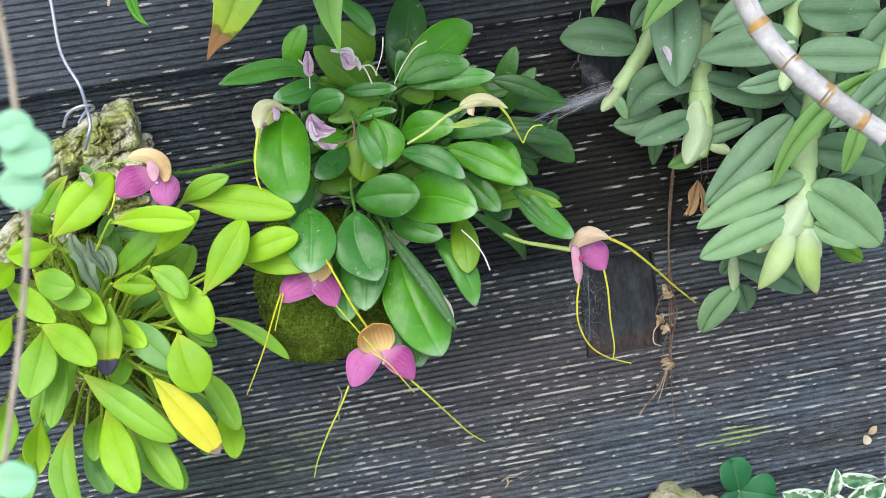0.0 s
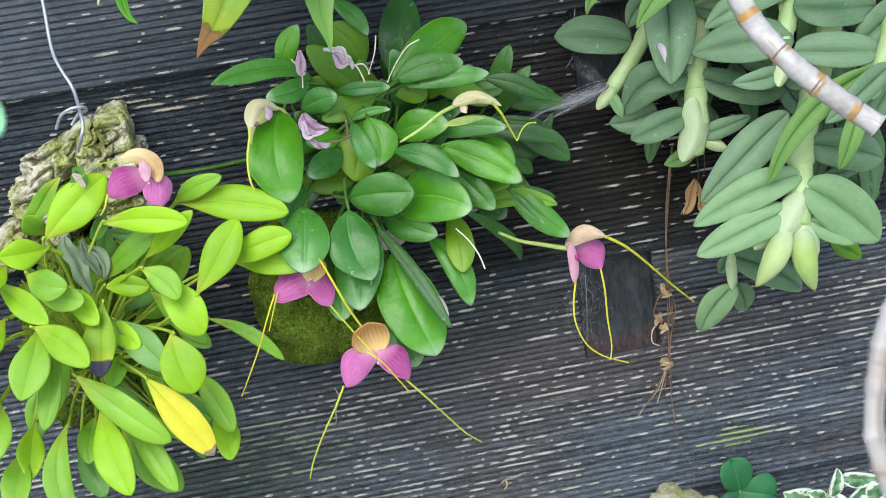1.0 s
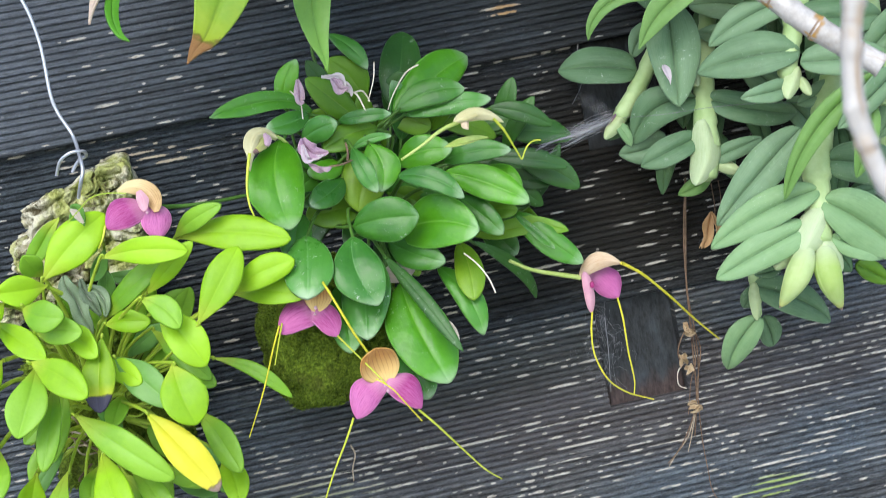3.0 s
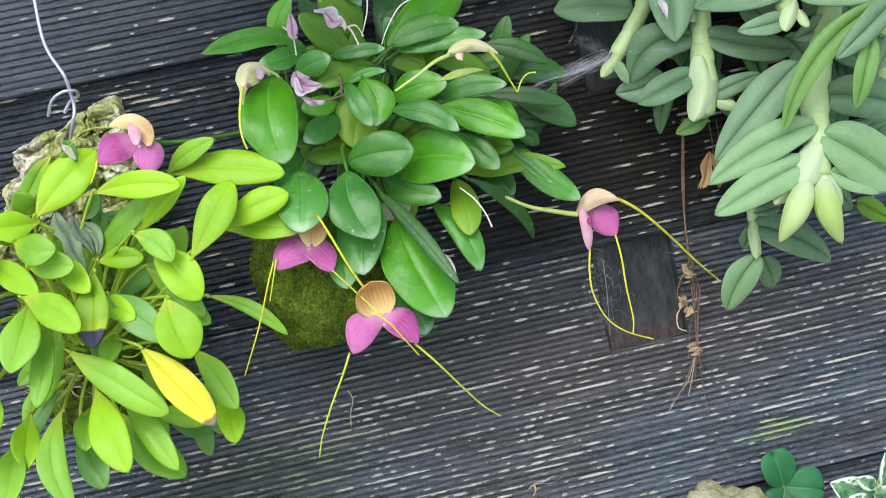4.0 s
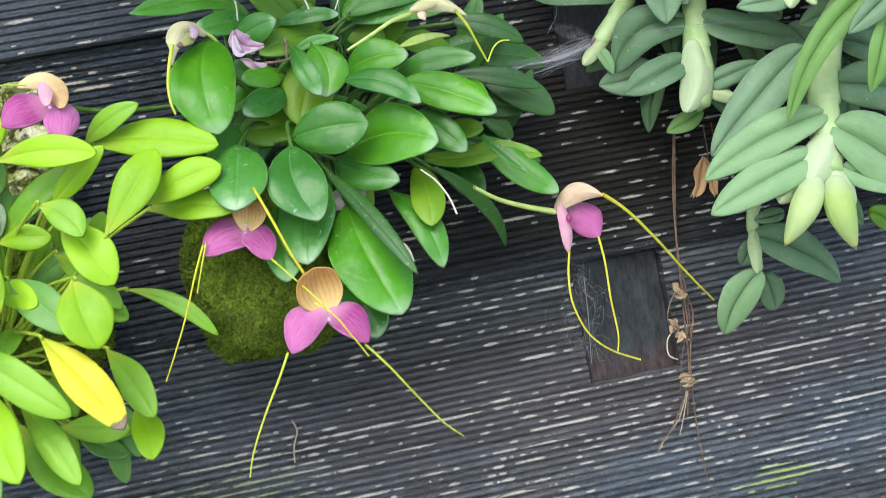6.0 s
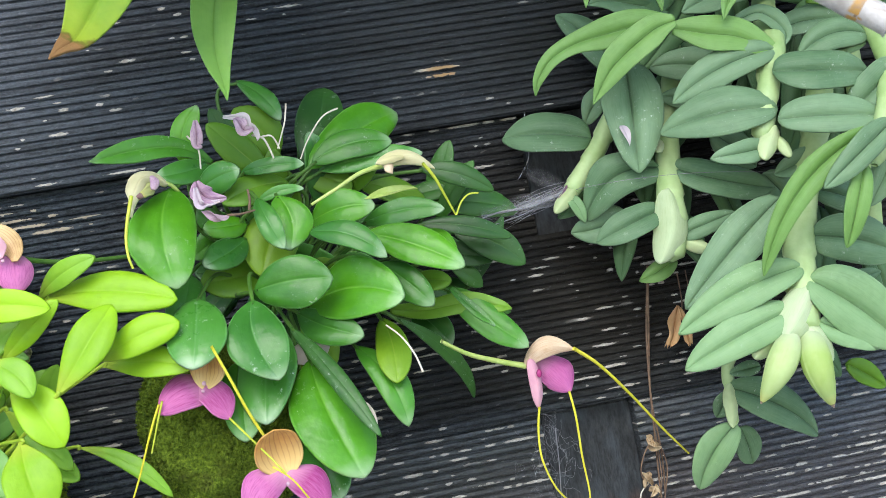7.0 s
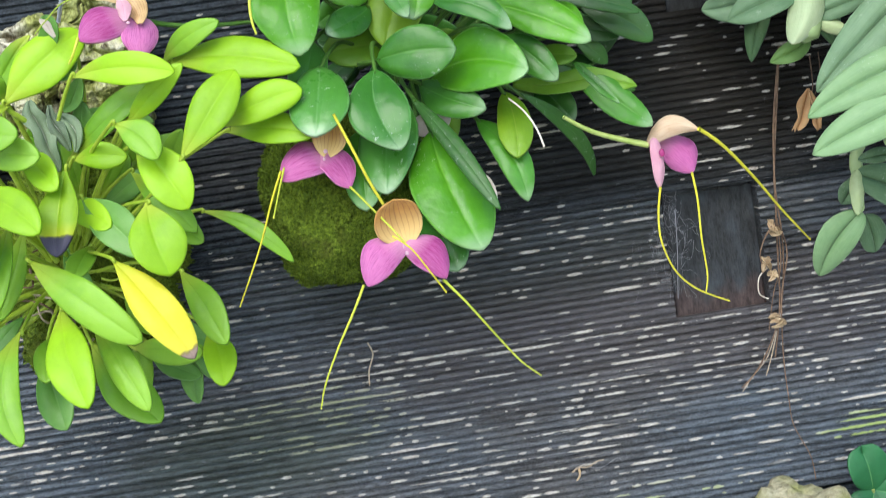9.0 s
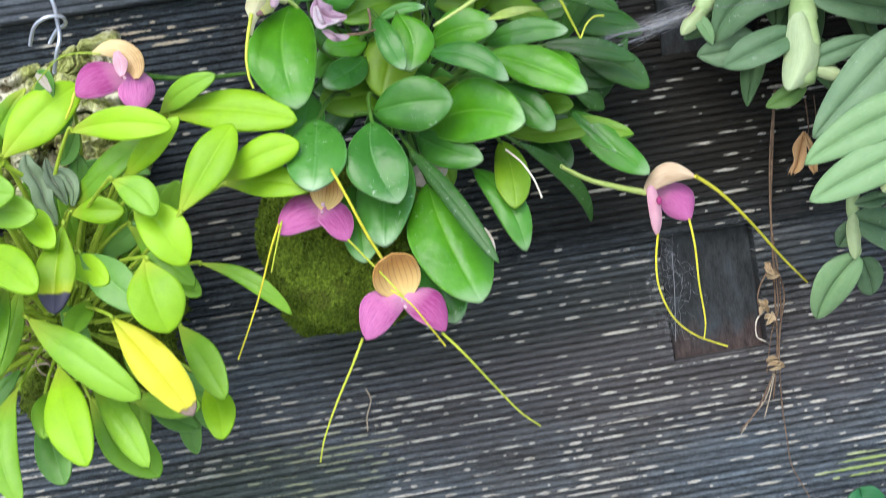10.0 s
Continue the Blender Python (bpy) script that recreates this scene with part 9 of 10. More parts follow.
tube(wall_web, [(-0.0019, -0.0090, 0.0430), (-0.0013, -0.0103, 0.0481), (0.0026, -0.0079, 0.0461), (0.0060, -0.0102, 0.0493), (0.0091, -0.0081, 0.0497)], 0.00009, 0.00007, m_web, name='strand', sides=3, steps=3)
tube(wall_web, [(-0.0010, -0.0090, 0.0387), (0.0005, -0.0098, 0.0379), (0.0026, -0.0082, 0.0356), (0.0027, -0.0086, 0.0367), (0.0022, -0.0097, 0.0366)], 0.00009, 0.00007, m_web, name='strand', sides=3, steps=3)
tube(wall_web, [(0.0073, -0.0090, 0.0555), (0.0094, -0.0088, 0.0524), (0.0128, -0.0091, 0.0526), (0.0146, -0.0094, 0.0497), (0.0166, -0.0101, 0.0504)], 0.00009, 0.00007, m_web, name='strand', sides=3, steps=3)
tube(wall_web, [(-0.0079, -0.0090, 0.0406), (-0.0063, -0.0097, 0.0407), (-0.0026, -0.0084, 0.0445), (-0.0054, -0.0082, 0.0374), (-0.0002, -0.0079, 0.0349)], 0.00009, 0.00007, m_web, name='strand', sides=3, steps=3)
tube(wall_web, [(0.0023, -0.0090, 0.0561), (0.0056, -0.0088, 0.0493), (0.0084, -0.0087, 0.0470), (0.0078, -0.0081, 0.0459), (0.0078, -0.0104, 0.0475)], 0.00009, 0.00007, m_web, name='strand', sides=3, steps=3)
tube(wall_web, [(-0.0100, -0.0090, 0.0661), (-0.0134, -0.0090, 0.0657), (-0.0130, -0.0077, 0.0659), (-0.0125, -0.0092, 0.0641), (-0.0148, -0.0079, 0.0635)], 0.00009, 0.00007, m_web, name='strand', sides=3, steps=3)
tube(wall_web, [(-0.0022, -0.0090, 0.0277), (-0.0014, -0.0078, 0.0191), (-0.0029, -0.0089, 0.0112), (-0.0004, -0.0089, 0.0090), (-0.0015, -0.0093, 0.0112)], 0.00009, 0.00007, m_web, name='strand', sides=3, steps=3)
tube(wall_web, [(0.0033, -0.0090, 0.0683), (0.0036, -0.0080, 0.0723), (0.0000, -0.0087, 0.0704), (0.0005, -0.0090, 0.0673), (0.0054, -0.0099, 0.0643)], 0.00009, 0.00007, m_web, name='strand', sides=3, steps=3)
tube(wall_web, [(-0.0056, -0.0090, 0.0392), (-0.0089, -0.0090, 0.0420), (-0.0076, -0.0083, 0.0348), (-0.0088, -0.0098, 0.0296), (-0.0107, -0.0102, 0.0275)], 0.00009, 0.00007, m_web, name='strand', sides=3, steps=3)
tube(wall_web, [(-0.0104, -0.0090, 0.0276), (-0.0106, -0.0098, 0.0313), (-0.0134, -0.0077, 0.0275), (-0.0149, -0.0075, 0.0236), (-0.0175, -0.0094, 0.0197)], 0.00009, 0.00007, m_web, name='strand', sides=3, steps=3)
tube(wall_web, [(-0.0005, -0.0090, 0.0362), (0.0058, -0.0092, 0.0358), (0.0093, -0.0105, 0.0368), (0.0099, -0.0098, 0.0381), (0.0075, -0.0093, 0.0366)], 0.00009, 0.00007, m_web, name='strand', sides=3, steps=3)
tube(wall_web, [(-0.0031, -0.0090, 0.0331), (-0.0031, -0.0077, 0.0285), (-0.0026, -0.0078, 0.0242), (-0.0037, -0.0092, 0.0167), (-0.0092, -0.0092, 0.0170)], 0.00009, 0.00007, m_web, name='strand', sides=3, steps=3)
tube(wall_web, [(0.0057, -0.0090, 0.0275), (0.0051, -0.0098, 0.0227), (0.0061, -0.0080, 0.0141), (0.0081, -0.0090, 0.0143), (0.0086, -0.0103, 0.0138)], 0.00009, 0.00007, m_web, name='strand', sides=3, steps=3)
tube(wall_web, [(-0.0014, -0.0090, 0.0488), (-0.0038, -0.0086, 0.0486), (-0.0051, -0.0092, 0.0433), (-0.0062, -0.0084, 0.0374), (-0.0040, -0.0076, 0.0353)], 0.00009, 0.00007, m_web, name='strand', sides=3, steps=3)
tube(wall_web, [(0.0064, -0.0090, 0.0486), (0.0096, -0.0077, 0.0424), (0.0063, -0.0077, 0.0345), (0.0055, -0.0089, 0.0307), (0.0041, -0.0091, 0.0275)], 0.00009, 0.00007, m_web, name='strand', sides=3, steps=3)
tube(wall_web, [(-0.0057, -0.0090, 0.0236), (-0.0054, -0.0104, 0.0257), (-0.0025, -0.0078, 0.0272), (-0.0035, -0.0081, 0.0284), (-0.0006, -0.0079, 0.0252)], 0.00009, 0.00007, m_web, name='strand', sides=3, steps=3)
tube(wall_web, [(-0.0093, -0.0090, 0.0488), (-0.0076, -0.0088, 0.0474), (-0.0047, -0.0105, 0.0449), (-0.0075, -0.0082, 0.0392), (-0.0095, -0.0099, 0.0336)], 0.00009, 0.00007, m_web, name='strand', sides=3, steps=3)
tube(wall_web, [(0.0072, -0.0090, 0.0365), (0.0060, -0.0096, 0.0337), (0.0039, -0.0094, 0.0344), (0.0049, -0.0082, 0.0346), (0.0101, -0.0101, 0.0332)], 0.00009, 0.00007, m_web, name='strand', sides=3, steps=3)
tube(wall_web, [(0.0038, -0.0090, 0.0552), (0.0053, -0.0078, 0.0572), (0.0074, -0.0078, 0.0565), (0.0075, -0.0094, 0.0570), (0.0061, -0.0081, 0.0583)], 0.00009, 0.00007, m_web, name='strand', sides=3, steps=3)
tube(wall_web, [(0.0061, -0.0090, 0.0510), (0.0078, -0.0077, 0.0550), (0.0101, -0.0094, 0.0495), (0.0113, -0.0088, 0.0499), (0.0104, -0.0086, 0.0432)], 0.00009, 0.00007, m_web, name='strand', sides=3, steps=3)
tube(wall_web, [(-0.0102, -0.0090, 0.0556), (-0.0147, -0.0103, 0.0601), (-0.0145, -0.0078, 0.0611), (-0.0133, -0.0077, 0.0586), (-0.0133, -0.0096, 0.0606)], 0.00009, 0.00007, m_web, name='strand', sides=3, steps=3)
tube(wall_web, [(-0.0017, -0.0090, 0.0550), (-0.0008, -0.0081, 0.0546), (-0.0007, -0.0084, 0.0543), (0.0000, -0.0083, 0.0574), (0.0011, -0.0097, 0.0537)], 0.00009, 0.00007, m_web, name='strand', sides=3, steps=3)
tube(wall_web, [(-0.0049, -0.0090, 0.0350), (-0.0027, -0.0103, 0.0395), (-0.0049, -0.0099, 0.0358), (-0.0054, -0.0087, 0.0353), (-0.0041, -0.0082, 0.0277)], 0.00009, 0.00007, m_web, name='strand', sides=3, steps=3)
tube(wall_web, [(-0.0049, -0.0090, 0.0525), (-0.0063, -0.0087, 0.0493), (-0.0074, -0.0092, 0.0470), (-0.0056, -0.0100, 0.0490), (-0.0063, -0.0098, 0.0485)], 0.00009, 0.00007, m_web, name='strand', sides=3, steps=3)
tube(wall_web, [(0.0078, -0.0090, 0.0668), (0.0076, -0.0092, 0.0693), (0.0067, -0.0099, 0.0640), (0.0058, -0.0099, 0.0593), (0.0071, -0.0097, 0.0566)], 0.00009, 0.00007, m_web, name='strand', sides=3, steps=3)
tube(wall_web, [(-0.0032, -0.0090, 0.0250), (-0.0001, -0.0079, 0.0206), (0.0009, -0.0082, 0.0234), (0.0009, -0.0091, 0.0171), (0.0022, -0.0085, 0.0184)], 0.00009, 0.00007, m_web, name='strand', sides=3, steps=3)
tube(wall_web, [(0.0090, -0.0090, 0.0428), (0.0094, -0.0096, 0.0461), (0.0084, -0.0100, 0.0424), (0.0082, -0.0099, 0.0440), (0.0040, -0.0104, 0.0405)], 0.00009, 0.00007, m_web, name='strand', sides=3, steps=3)
tube(wall_web, [(-0.0138, -0.0090, 0.0405), (-0.0170, -0.0099, 0.0407), (-0.0186, -0.0079, 0.0379), (-0.0170, -0.0086, 0.0456), (-0.0162, -0.0088, 0.0423)], 0.00009, 0.00007, m_web, name='strand', sides=3, steps=3)
tube(wall_web, [(-0.0010, -0.0090, 0.0669), (0.0053, -0.0094, 0.0648), (0.0070, -0.0077, 0.0626), (0.0062, -0.0102, 0.0655), (0.0076, -0.0081, 0.0623)], 0.00009, 0.00007, m_web, name='strand', sides=3, steps=3)
tube(wall_web, [(0.0027, -0.0090, 0.0581), (0.0025, -0.0093, 0.0521), (0.0030, -0.0083, 0.0486), (0.0043, -0.0084, 0.0425), (0.0009, -0.0089, 0.0436)], 0.00009, 0.00007, m_web, name='strand', sides=3, steps=3)
tube(wall_web, [(-0.0056, -0.0090, 0.0247), (-0.0003, -0.0104, 0.0245), (0.0035, -0.0076, 0.0240), (0.0029, -0.0087, 0.0177), (0.0027, -0.0083, 0.0200)], 0.00009, 0.00007, m_web, name='strand', sides=3, steps=3)
tube(wall_web, [(-0.0068, -0.0090, 0.0211), (-0.0066, -0.0075, 0.0214), (-0.0090, -0.0099, 0.0204), (-0.0081, -0.0080, 0.0227), (-0.0071, -0.0083, 0.0189)], 0.00009, 0.00007, m_web, name='strand', sides=3, steps=3)
tube(wall_web, [(0.0034, -0.0090, 0.0368), (0.0013, -0.0091, 0.0335), (0.0014, -0.0075, 0.0289), (0.0039, -0.0100, 0.0247), (0.0000, -0.0096, 0.0221)], 0.00009, 0.00007, m_web, name='strand', sides=3, steps=3)
tube(wall_web, [(0.0057, -0.0090, 0.0635), (0.0032, -0.0104, 0.0624), (0.0008, -0.0084, 0.0646), (0.0019, -0.0103, 0.0661), (0.0058, -0.0081, 0.0607)], 0.00009, 0.00007, m_web, name='strand', sides=3, steps=3)
tube(wall_web, [(-0.0051, -0.0090, 0.0629), (-0.0055, -0.0084, 0.0603), (-0.0074, -0.0089, 0.0571), (-0.0061, -0.0096, 0.0562), (-0.0081, -0.0089, 0.0528)], 0.00009, 0.00007, m_web, name='strand', sides=3, steps=3)
tube(wall_web, [(-0.0011, -0.0090, 0.0210), (0.0019, -0.0075, 0.0227), (-0.0010, -0.0082, 0.0187), (-0.0026, -0.0075, 0.0190), (0.0019, -0.0081, 0.0170)], 0.00009, 0.00007, m_web, name='strand', sides=3, steps=3)
tube(wall_web, [(-0.0035, -0.0090, 0.0515), (-0.0038, -0.0085, 0.0527), (-0.0032, -0.0083, 0.0547), (-0.0010, -0.0085, 0.0513), (0.0020, -0.0097, 0.0458)], 0.00009, 0.00007, m_web, name='strand', sides=3, steps=3)
tube(wall_web, [(-0.0019, -0.0090, 0.0534), (-0.0006, -0.0079, 0.0528), (0.0018, -0.0096, 0.0486), (0.0026, -0.0100, 0.0443), (0.0027, -0.0082, 0.0435)], 0.00009, 0.00007, m_web, name='strand', sides=3, steps=3)
tube(wall_web, [(0.0021, -0.0090, 0.0487), (0.0023, -0.0088, 0.0412), (0.0056, -0.0098, 0.0436), (0.0058, -0.0085, 0.0407), (0.0042, -0.0087, 0.0402)], 0.00009, 0.00007, m_web, name='strand', sides=3, steps=3)
tube(wall_web, [(-0.0020, -0.0090, 0.0348), (0.0024, -0.0095, 0.0331), (0.0028, -0.0085, 0.0319), (0.0008, -0.0078, 0.0272), (-0.0017, -0.0099, 0.0242)], 0.00009, 0.00007, m_web, name='strand', sides=3, steps=3)
tube(wall_web, [(0.0067, -0.0090, 0.0602), (0.0041, -0.0091, 0.0588), (0.0003, -0.0079, 0.0603), (0.0030, -0.0090, 0.0605), (-0.0027, -0.0081, 0.0616)], 0.00009, 0.00007, m_web, name='strand', sides=3, steps=3)
tube(wall_web, [(-0.0171, -0.0090, 0.0258), (-0.0172, -0.0077, 0.0257), (-0.0178, -0.0096, 0.0208), (-0.0209, -0.0086, 0.0138), (-0.0221, -0.0104, 0.0126)], 0.00009, 0.00007, m_web, name='strand', sides=3, steps=3)
tube(wall_web, [(0.0082, -0.0090, 0.0404), (0.0132, -0.0083, 0.0415), (0.0106, -0.0100, 0.0330), (0.0074, -0.0100, 0.0336), (0.0078, -0.0082, 0.0335)], 0.00009, 0.00007, m_web, name='strand', sides=3, steps=3)
tube(wall_web, [(0.0122, -0.0090, 0.0380), (0.0136, -0.0091, 0.0381), (0.0147, -0.0080, 0.0360), (0.0203, -0.0095, 0.0341), (0.0186, -0.0097, 0.0289)], 0.00009, 0.00007, m_web, name='strand', sides=3, steps=3)
tube(wall_web, [(-0.0100, -0.0090, 0.0313), (-0.0079, -0.0089, 0.0275), (-0.0078, -0.0092, 0.0243), (-0.0058, -0.0083, 0.0206), (-0.0027, -0.0094, 0.0212)], 0.00009, 0.00007, m_web, name='strand', sides=3, steps=3)
tube(wall_web, [(0.0013, -0.0090, 0.0675), (0.0011, -0.0104, 0.0678), (0.0001, -0.0087, 0.0685), (-0.0015, -0.0098, 0.0709), (-0.0006, -0.0105, 0.0728)], 0.00009, 0.00007, m_web, name='strand', sides=3, steps=3)
tube(wall_web, [(0.0070, -0.0090, 0.0475), (0.0039, -0.0102, 0.0506), (0.0065, -0.0088, 0.0521), (0.0063, -0.0077, 0.0485), (0.0053, -0.0097, 0.0486)], 0.00009, 0.00007, m_web, name='strand', sides=3, steps=3)
tube(wall_web, [(-0.0154, -0.0090, 0.0430), (-0.0146, -0.0093, 0.0441), (-0.0132, -0.0088, 0.0417), (-0.0148, -0.0077, 0.0406), (-0.0148, -0.0082, 0.0428)], 0.00009, 0.00007, m_web, name='strand', sides=3, steps=3)
tube(wall_web, [(-0.0004, -0.0090, 0.0579), (0.0007, -0.0104, 0.0504), (0.0041, -0.0088, 0.0512), (0.0002, -0.0097, 0.0501), (0.0006, -0.0078, 0.0544)], 0.00009, 0.00007, m_web, name='strand', sides=3, steps=3)
tube(wall_web, [(-0.0092, -0.0090, 0.0317), (-0.0076, -0.0104, 0.0275), (-0.0051, -0.0084, 0.0254), (-0.0056, -0.0102, 0.0234), (-0.0034, -0.0086, 0.0241)], 0.00009, 0.00007, m_web, name='strand', sides=3, steps=3)
tube(wall_web, [(0.0021, -0.0090, 0.0677), (0.0017, -0.0090, 0.0643), (-0.0005, -0.0089, 0.0558), (-0.0030, -0.0103, 0.0545), (-0.0010, -0.0100, 0.0511)], 0.00009, 0.00007, m_web, name='strand', sides=3, steps=3)
tube(wall_web, [(-0.0019, -0.0090, 0.0523), (-0.0032, -0.0101, 0.0510), (-0.0011, -0.0094, 0.0492), (0.0003, -0.0077, 0.0415), (0.0028, -0.0084, 0.0366)], 0.00009, 0.00007, m_web, name='strand', sides=3, steps=3)
tube(wall_web, [(0.0080, -0.0090, 0.0319), (0.0048, -0.0103, 0.0283), (0.0085, -0.0082, 0.0270), (0.0096, -0.0081, 0.0271), (0.0129, -0.0095, 0.0242)], 0.00009, 0.00007, m_web, name='strand', sides=3, steps=3)
tube(wall_web, [(0.0009, -0.0090, 0.0296), (-0.0019, -0.0102, 0.0258), (-0.0023, -0.0084, 0.0254), (0.0015, -0.0083, 0.0252), (0.0010, -0.0104, 0.0253)], 0.00009, 0.00007, m_web, name='strand', sides=3, steps=3)
tube(wall_web, [(-0.0084, -0.0090, 0.0448), (-0.0076, -0.0084, 0.0393), (-0.0062, -0.0078, 0.0376), (-0.0016, -0.0082, 0.0363), (0.0027, -0.0081, 0.0347)], 0.00009, 0.00007, m_web, name='strand', sides=3, steps=3)
tube(wall_web, [(0.0036, -0.0090, 0.0235), (0.0047, -0.0089, 0.0220), (0.0053, -0.0103, 0.0237), (0.0045, -0.0092, 0.0223), (0.0040, -0.0095, 0.0234)], 0.00009, 0.00007, m_web, name='strand', sides=3, steps=3)
tube(wall_web, [(0.0009, -0.0090, 0.0440), (-0.0019, -0.0091, 0.0407), (-0.0049, -0.0098, 0.0383), (-0.0050, -0.0082, 0.0347), (-0.0013, -0.0099, 0.0376)], 0.00009, 0.00007, m_web, name='strand', sides=3, steps=3)
tube(wall_web, [(0.0006, -0.0090, 0.0296), (0.0008, -0.0082, 0.0246), (-0.0007, -0.0076, 0.0252), (-0.0031, -0.0092, 0.0274), (-0.0012, -0.0080, 0.0268)], 0.00009, 0.00007, m_web, name='strand', sides=3, steps=3)
tube(wall_web, [(0.0076, -0.0090, 0.0461), (0.0085, -0.0099, 0.0469), (0.0085, -0.0092, 0.0395), (0.0123, -0.0082, 0.0423), (0.0115, -0.0076, 0.0395)], 0.00009, 0.00007, m_web, name='strand', sides=3, steps=3)
tube(wall_web, [(0.0056, -0.0090, 0.0526), (0.0046, -0.0083, 0.0540), (0.0039, -0.0100, 0.0536), (0.0052, -0.0080, 0.0498), (0.0046, -0.0099, 0.0540)], 0.00009, 0.00007, m_web, name='strand', sides=3, steps=3)
tube(wall_web, [(0.0068, -0.0090, 0.0498), (0.0081, -0.0076, 0.0463), (0.0148, -0.0105, 0.0489), (0.0152, -0.0097, 0.0454), (0.0171, -0.0102, 0.0414)], 0.00009, 0.00007, m_web, name='strand', sides=3, steps=3)
tube(wall_web, [(0.0039, -0.0090, 0.0617), (0.0026, -0.0088, 0.0590), (0.0031, -0.0105, 0.0574), (0.0052, -0.0082, 0.0603), (0.0048, -0.0082, 0.0552)], 0.00009, 0.00007, m_web, name='strand', sides=3, steps=3)
tube(wall_web, [(-0.0140, -0.0090, 0.0545), (-0.0116, -0.0093, 0.0571), (-0.0063, -0.0094, 0.0516), (-0.0059, -0.0096, 0.0476), (-0.0054, -0.0102, 0.0435)], 0.00009, 0.00007, m_web, name='strand', sides=3, steps=3)
tube(wall_web, [(-0.0069, -0.0090, 0.0479), (-0.0105, -0.0086, 0.0437), (-0.0094, -0.0085, 0.0442), (-0.0084, -0.0080, 0.0390), (-0.0081, -0.0089, 0.0357)], 0.00009, 0.00007, m_web, name='strand', sides=3, steps=3)
tube(wall_web, [(-0.0080, -0.0090, 0.0213), (-0.0046, -0.0081, 0.0216), (-0.0084, -0.0096, 0.0222), (-0.0067, -0.0076, 0.0218), (-0.0054, -0.0087, 0.0193)], 0.00009, 0.00007, m_web, name='strand', sides=3, steps=3)
tube(wall_web, [(-0.0001, -0.0090, 0.0230), (0.0004, -0.0086, 0.0238), (0.0028, -0.0086, 0.0160), (0.0041, -0.0102, 0.0195), (0.0068, -0.0087, 0.0170)], 0.00009, 0.00007, m_web, name='strand', sides=3, steps=3)
tube(wall_web, [(0.0127, -0.0090, 0.0505), (0.0157, -0.0077, 0.0479), (0.0137, -0.0076, 0.0487), (0.0147, -0.0076, 0.0448), (0.0175, -0.0091, 0.0442)], 0.00009, 0.00007, m_web, name='strand', sides=3, steps=3)
tube(wall_web, [(0.0091, -0.0090, 0.0608), (0.0093, -0.0097, 0.0618), (0.0097, -0.0081, 0.0617), (0.0084, -0.0087, 0.0560), (0.0047, -0.0082, 0.0514)], 0.00009, 0.00007, m_web, name='strand', sides=3, steps=3)
tube(wall_web, [(0.0005, -0.0090, 0.0587), (0.0027, -0.0094, 0.0563), (0.0039, -0.0104, 0.0598), (0.0030, -0.0103, 0.0600), (0.0066, -0.0095, 0.0568)], 0.00009, 0.00007, m_web, name='strand', sides=3, steps=3)
tube(wall_web, [(0.0047, -0.0090, 0.0203), (0.0065, -0.0094, 0.0203), (0.0088, -0.0087, 0.0165), (0.0111, -0.0085, 0.0135), (0.0098, -0.0080, 0.0123)], 0.00009, 0.00007, m_web, name='strand', sides=3, steps=3)
tube(wall_web, [(0.0056, -0.0100, 0.0585), (0.0041, -0.0110, 0.0404), (0.0012, -0.0100, 0.0139)], 0.00038, 0.00025, m_web, name='strand', sides=4)
twig = thing("twig", (-0.1561, -0.0060, 0.0056), "tiny curved dry twig stuck to the boards", "twig")
tube(twig, [(-0.1556, -0.0080, 0.0166), (-0.1539, -0.0090, 0.0107), (-0.1569, -0.0090, 0.0030), (-0.1579, -0.0080, -0.0050)], 0.00051, 0.00038, m_root_pale, name='stem', sides=6)
bark_flake = thing("bark_flake", (-0.0583, -0.0060, -0.0639), "small torn brown flake stuck on the boards", "debris")
tube(bark_flake, [(-0.0649, -0.0070, -0.0666), (-0.0605, -0.0090, -0.0633), (-0.0557, -0.0080, -0.0640), (-0.0506, -0.0090, -0.0616), (-0.0462, -0.0070, -0.0621)], 0.00057, 0.00032, m_root_pale, name='strip', sides=5)
tube(bark_flake, [(-0.0604, -0.0080, -0.0636), (-0.0603, -0.0090, -0.0672), (-0.0625, -0.0080, -0.0704)], 0.00083, 0.00038, m_husk, name='strip', sides=5)
tube(bark_flake, [(-0.0550, -0.0080, -0.0642), (-0.0489, -0.0090, -0.0651), (-0.0401, -0.0080, -0.0619), (-0.0378, -0.0080, -0.0639), (-0.0350, -0.0070, -0.0613)], 0.00025, 0.00019, m_web, name='strip', sides=4)
leaf(web, (0.0271, -0.0360, 0.1737), (-0.0241, -0.0500, 0.1668), 0.0110, m_web_sheet, bend=0.02, fold=0.1, name='sheet', blunt=0.3, wide=0.6, thick=0.0002)
leaf(web, (0.0257, -0.0380, 0.1721), (0.0136, -0.0100, 0.1905), 0.0110, m_web_sheet, bend=0.02, fold=0.1, name='sheet', blunt=0.3, wide=0.6, thick=0.0002)
# Unseen leaves above the view, added to shade the upper wall.
leaf(strap_plant, (-0.1951, -0.0300, 0.5345), (-0.1528, -0.3508, 0.4392), 0.034, m_strap, bend=0.2, fold=0.2, wide=0.5)
leaf(strap_plant, (-0.1569, -0.0300, 0.4917), (-0.1793, -0.3509, 0.4319), 0.034, m_strap, bend=0.2, fold=0.2, wide=0.5)
leaf(strap_plant, (-0.1316, -0.0300, 0.4968), (-0.1526, -0.2395, 0.4235), 0.034, m_strap, bend=0.2, fold=0.2, wide=0.5)
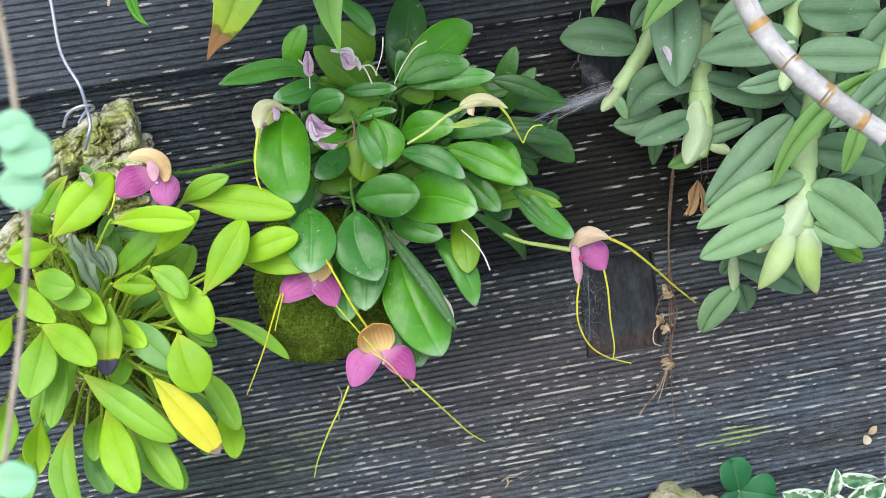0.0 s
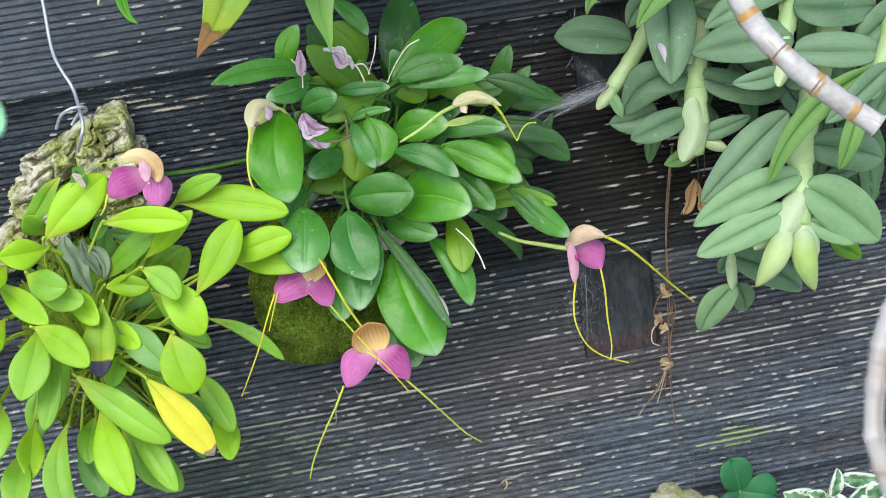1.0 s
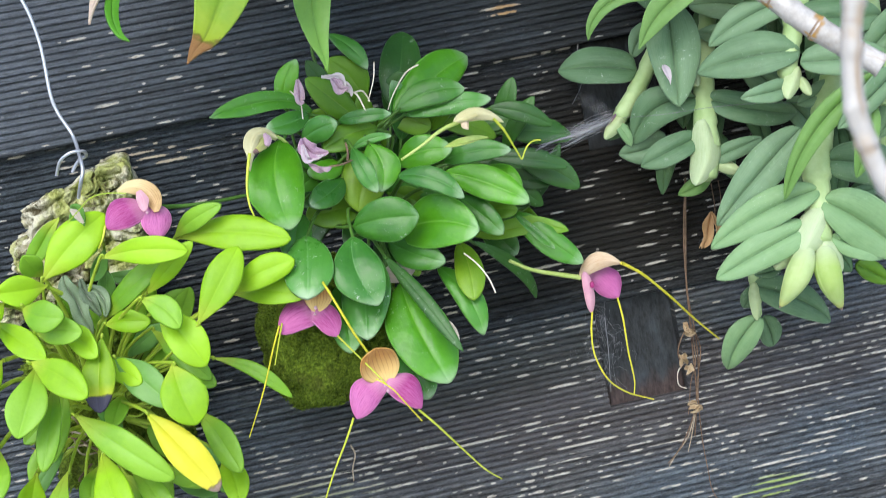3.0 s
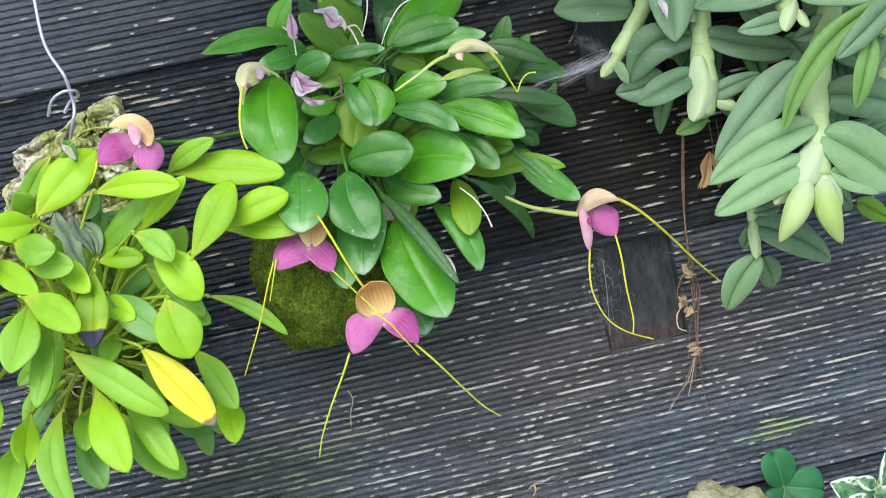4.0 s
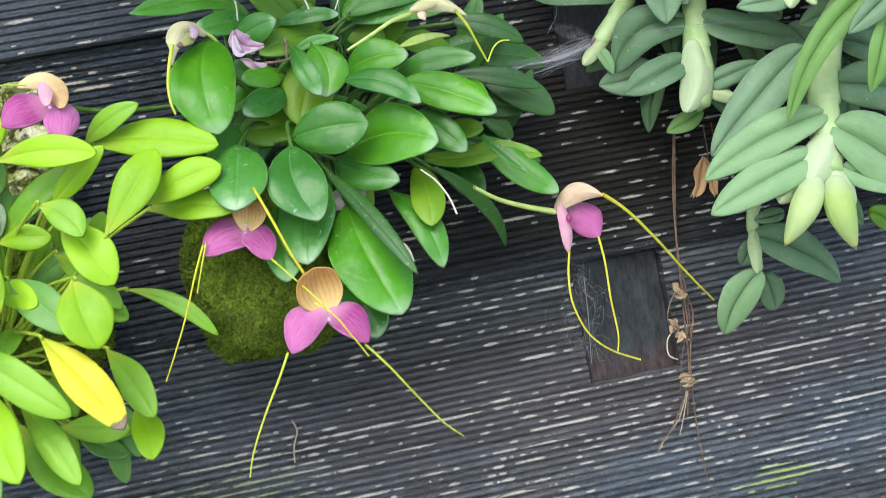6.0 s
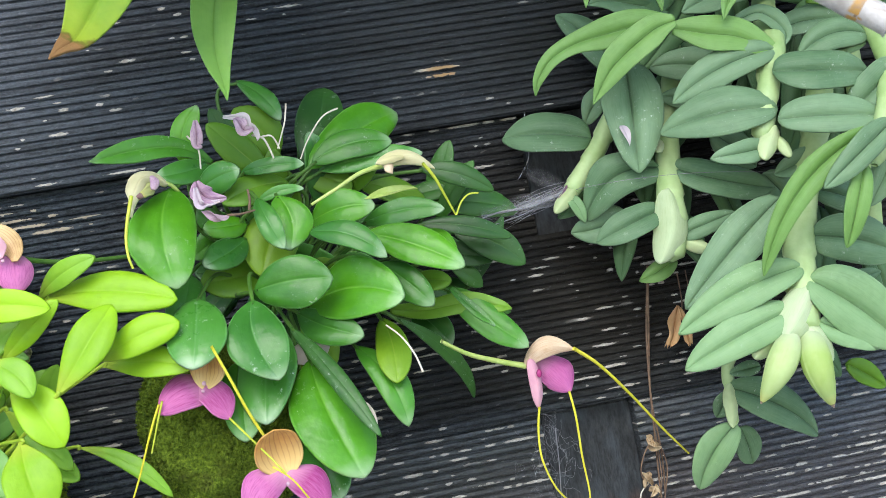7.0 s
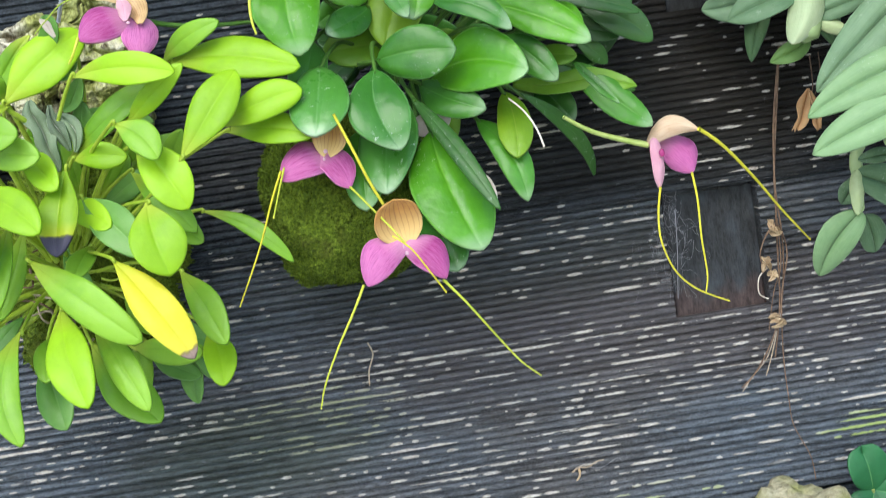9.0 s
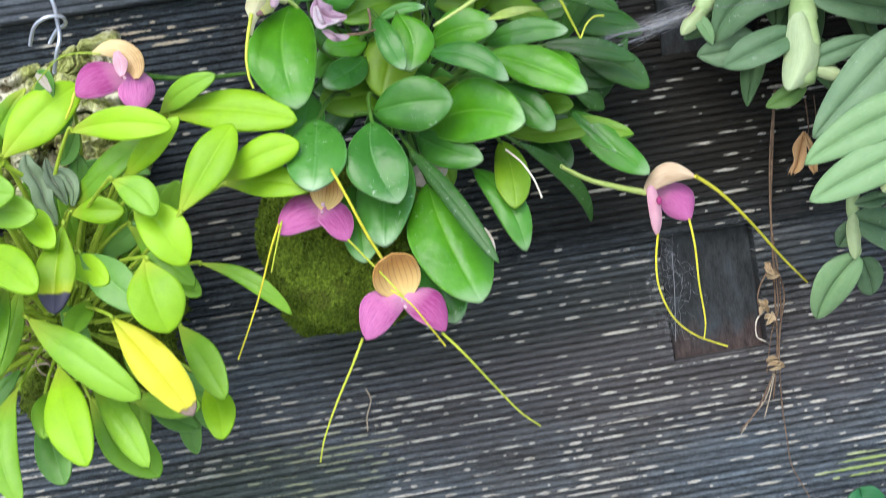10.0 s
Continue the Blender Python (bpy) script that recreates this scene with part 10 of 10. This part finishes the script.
leaf(strap_plant, (-0.1185, -0.0300, 0.4908), (-0.1668, -0.2447, 0.4533), 0.034, m_strap, bend=0.2, fold=0.2, wide=0.5)
leaf(strap_plant, (-0.0846, -0.0300, 0.4996), (-0.0477, -0.2222, 0.4294), 0.034, m_strap, bend=0.2, fold=0.2, wide=0.5)
leaf(strap_plant, (-0.0840, -0.0300, 0.4901), (-0.0096, -0.2335, 0.3972), 0.034, m_strap, bend=0.2, fold=0.2, wide=0.5)
leaf(strap_plant, (-0.0236, -0.0300, 0.5423), (-0.0766, -0.3538, 0.4231), 0.034, m_strap, bend=0.2, fold=0.2, wide=0.5)
leaf(strap_plant, (-0.0096, -0.0300, 0.5023), (0.0539, -0.3105, 0.4573), 0.034, m_strap, bend=0.2, fold=0.2, wide=0.5)
leaf(strap_plant, (0.0253, -0.0300, 0.5079), (-0.0127, -0.2266, 0.3917), 0.034, m_strap, bend=0.2, fold=0.2, wide=0.5)
leaf(strap_plant, (0.0183, -0.0300, 0.5081), (0.0522, -0.2005, 0.4342), 0.034, m_strap, bend=0.2, fold=0.2, wide=0.5)
leaf(strap_plant, (0.0554, -0.0300, 0.5086), (0.1129, -0.2769, 0.4053), 0.034, m_strap, bend=0.2, fold=0.2, wide=0.5)
leaf(strap_plant, (0.0873, -0.0300, 0.5323), (0.0172, -0.3560, 0.3818), 0.034, m_strap, bend=0.2, fold=0.2, wide=0.5)
leaf(strap_plant, (0.1243, -0.0300, 0.5407), (0.0372, -0.3260, 0.4093), 0.034, m_strap, bend=0.2, fold=0.2, wide=0.5)
leaf(strap_plant, (0.1436, -0.0300, 0.4905), (0.0680, -0.2289, 0.4564), 0.034, m_strap, bend=0.2, fold=0.2, wide=0.5)
leaf(strap_plant, (0.1545, -0.0300, 0.5353), (0.2354, -0.3507, 0.4076), 0.034, m_strap, bend=0.2, fold=0.2, wide=0.5)
leaf(strap_plant, (0.1870, -0.0300, 0.5215), (0.2370, -0.2173, 0.4399), 0.034, m_strap, bend=0.2, fold=0.2, wide=0.5)
leaf(strap_plant, (0.2309, -0.0300, 0.5416), (0.1449, -0.3513, 0.3873), 0.034, m_strap, bend=0.2, fold=0.2, wide=0.5)
leaf(strap_plant, (0.2389, -0.0300, 0.5266), (0.3121, -0.2544, 0.4539), 0.034, m_strap, bend=0.2, fold=0.2, wide=0.5)
leaf(strap_plant, (0.2732, -0.0300, 0.5087), (0.2421, -0.2284, 0.3863), 0.034, m_strap, bend=0.2, fold=0.2, wide=0.5)
leaf(strap_plant, (0.2836, -0.0300, 0.5314), (0.3771, -0.2258, 0.3839), 0.034, m_strap, bend=0.2, fold=0.2, wide=0.5)
leaf(strap_plant, (0.3433, -0.0300, 0.5220), (0.3088, -0.2380, 0.4275), 0.034, m_strap, bend=0.2, fold=0.2, wide=0.5)
leaf(strap_plant, (0.3631, -0.0300, 0.5173), (0.3375, -0.2089, 0.4533), 0.034, m_strap, bend=0.2, fold=0.2, wide=0.5)
dying_leaf = thing("fallen_leaf", (-0.2651, -0.4200, 0.0746), "yellowing leaf with a dry tan tip on a bent stalk", "leaf")
leaf(dying_leaf, (-0.2797, -0.4300, 0.0801), (-0.2471, -0.4200, 0.0752), 0.0092, m_tan_tip, name='blade', blunt=0.5, wide=0.6, fold=0.2, bend=0.06)
tube(dying_leaf, [(-0.3397, -0.40, -0.205), (-0.3297, -0.42, -0.10), (-0.2797, -0.4300, 0.0801)], 0.0016, 0.0012, m_stalk, name='stalk')
leaf(web, (0.0288, -0.0400, 0.1759), (0.0202, -0.0420, 0.1707), 0.0037, m_withered, name='caught_petal', curl=1.6, fold=0.6)
tube(web, [(0.0297, -0.0380, 0.1748), (0.0184, -0.0380, 0.1714), (0.0047, -0.0400, 0.1688), (-0.0106, -0.0460, 0.1683), (-0.0238, -0.0520, 0.1658)], 0.00119, 0.00032, m_web, name='strand', sides=6)
tube(web, [(0.0298, -0.0380, 0.1708), (0.0172, -0.0360, 0.1698), (0.0013, -0.0400, 0.1655), (-0.0166, -0.0500, 0.1625)], 0.00059, 0.00021, m_web, name='strand', sides=6)
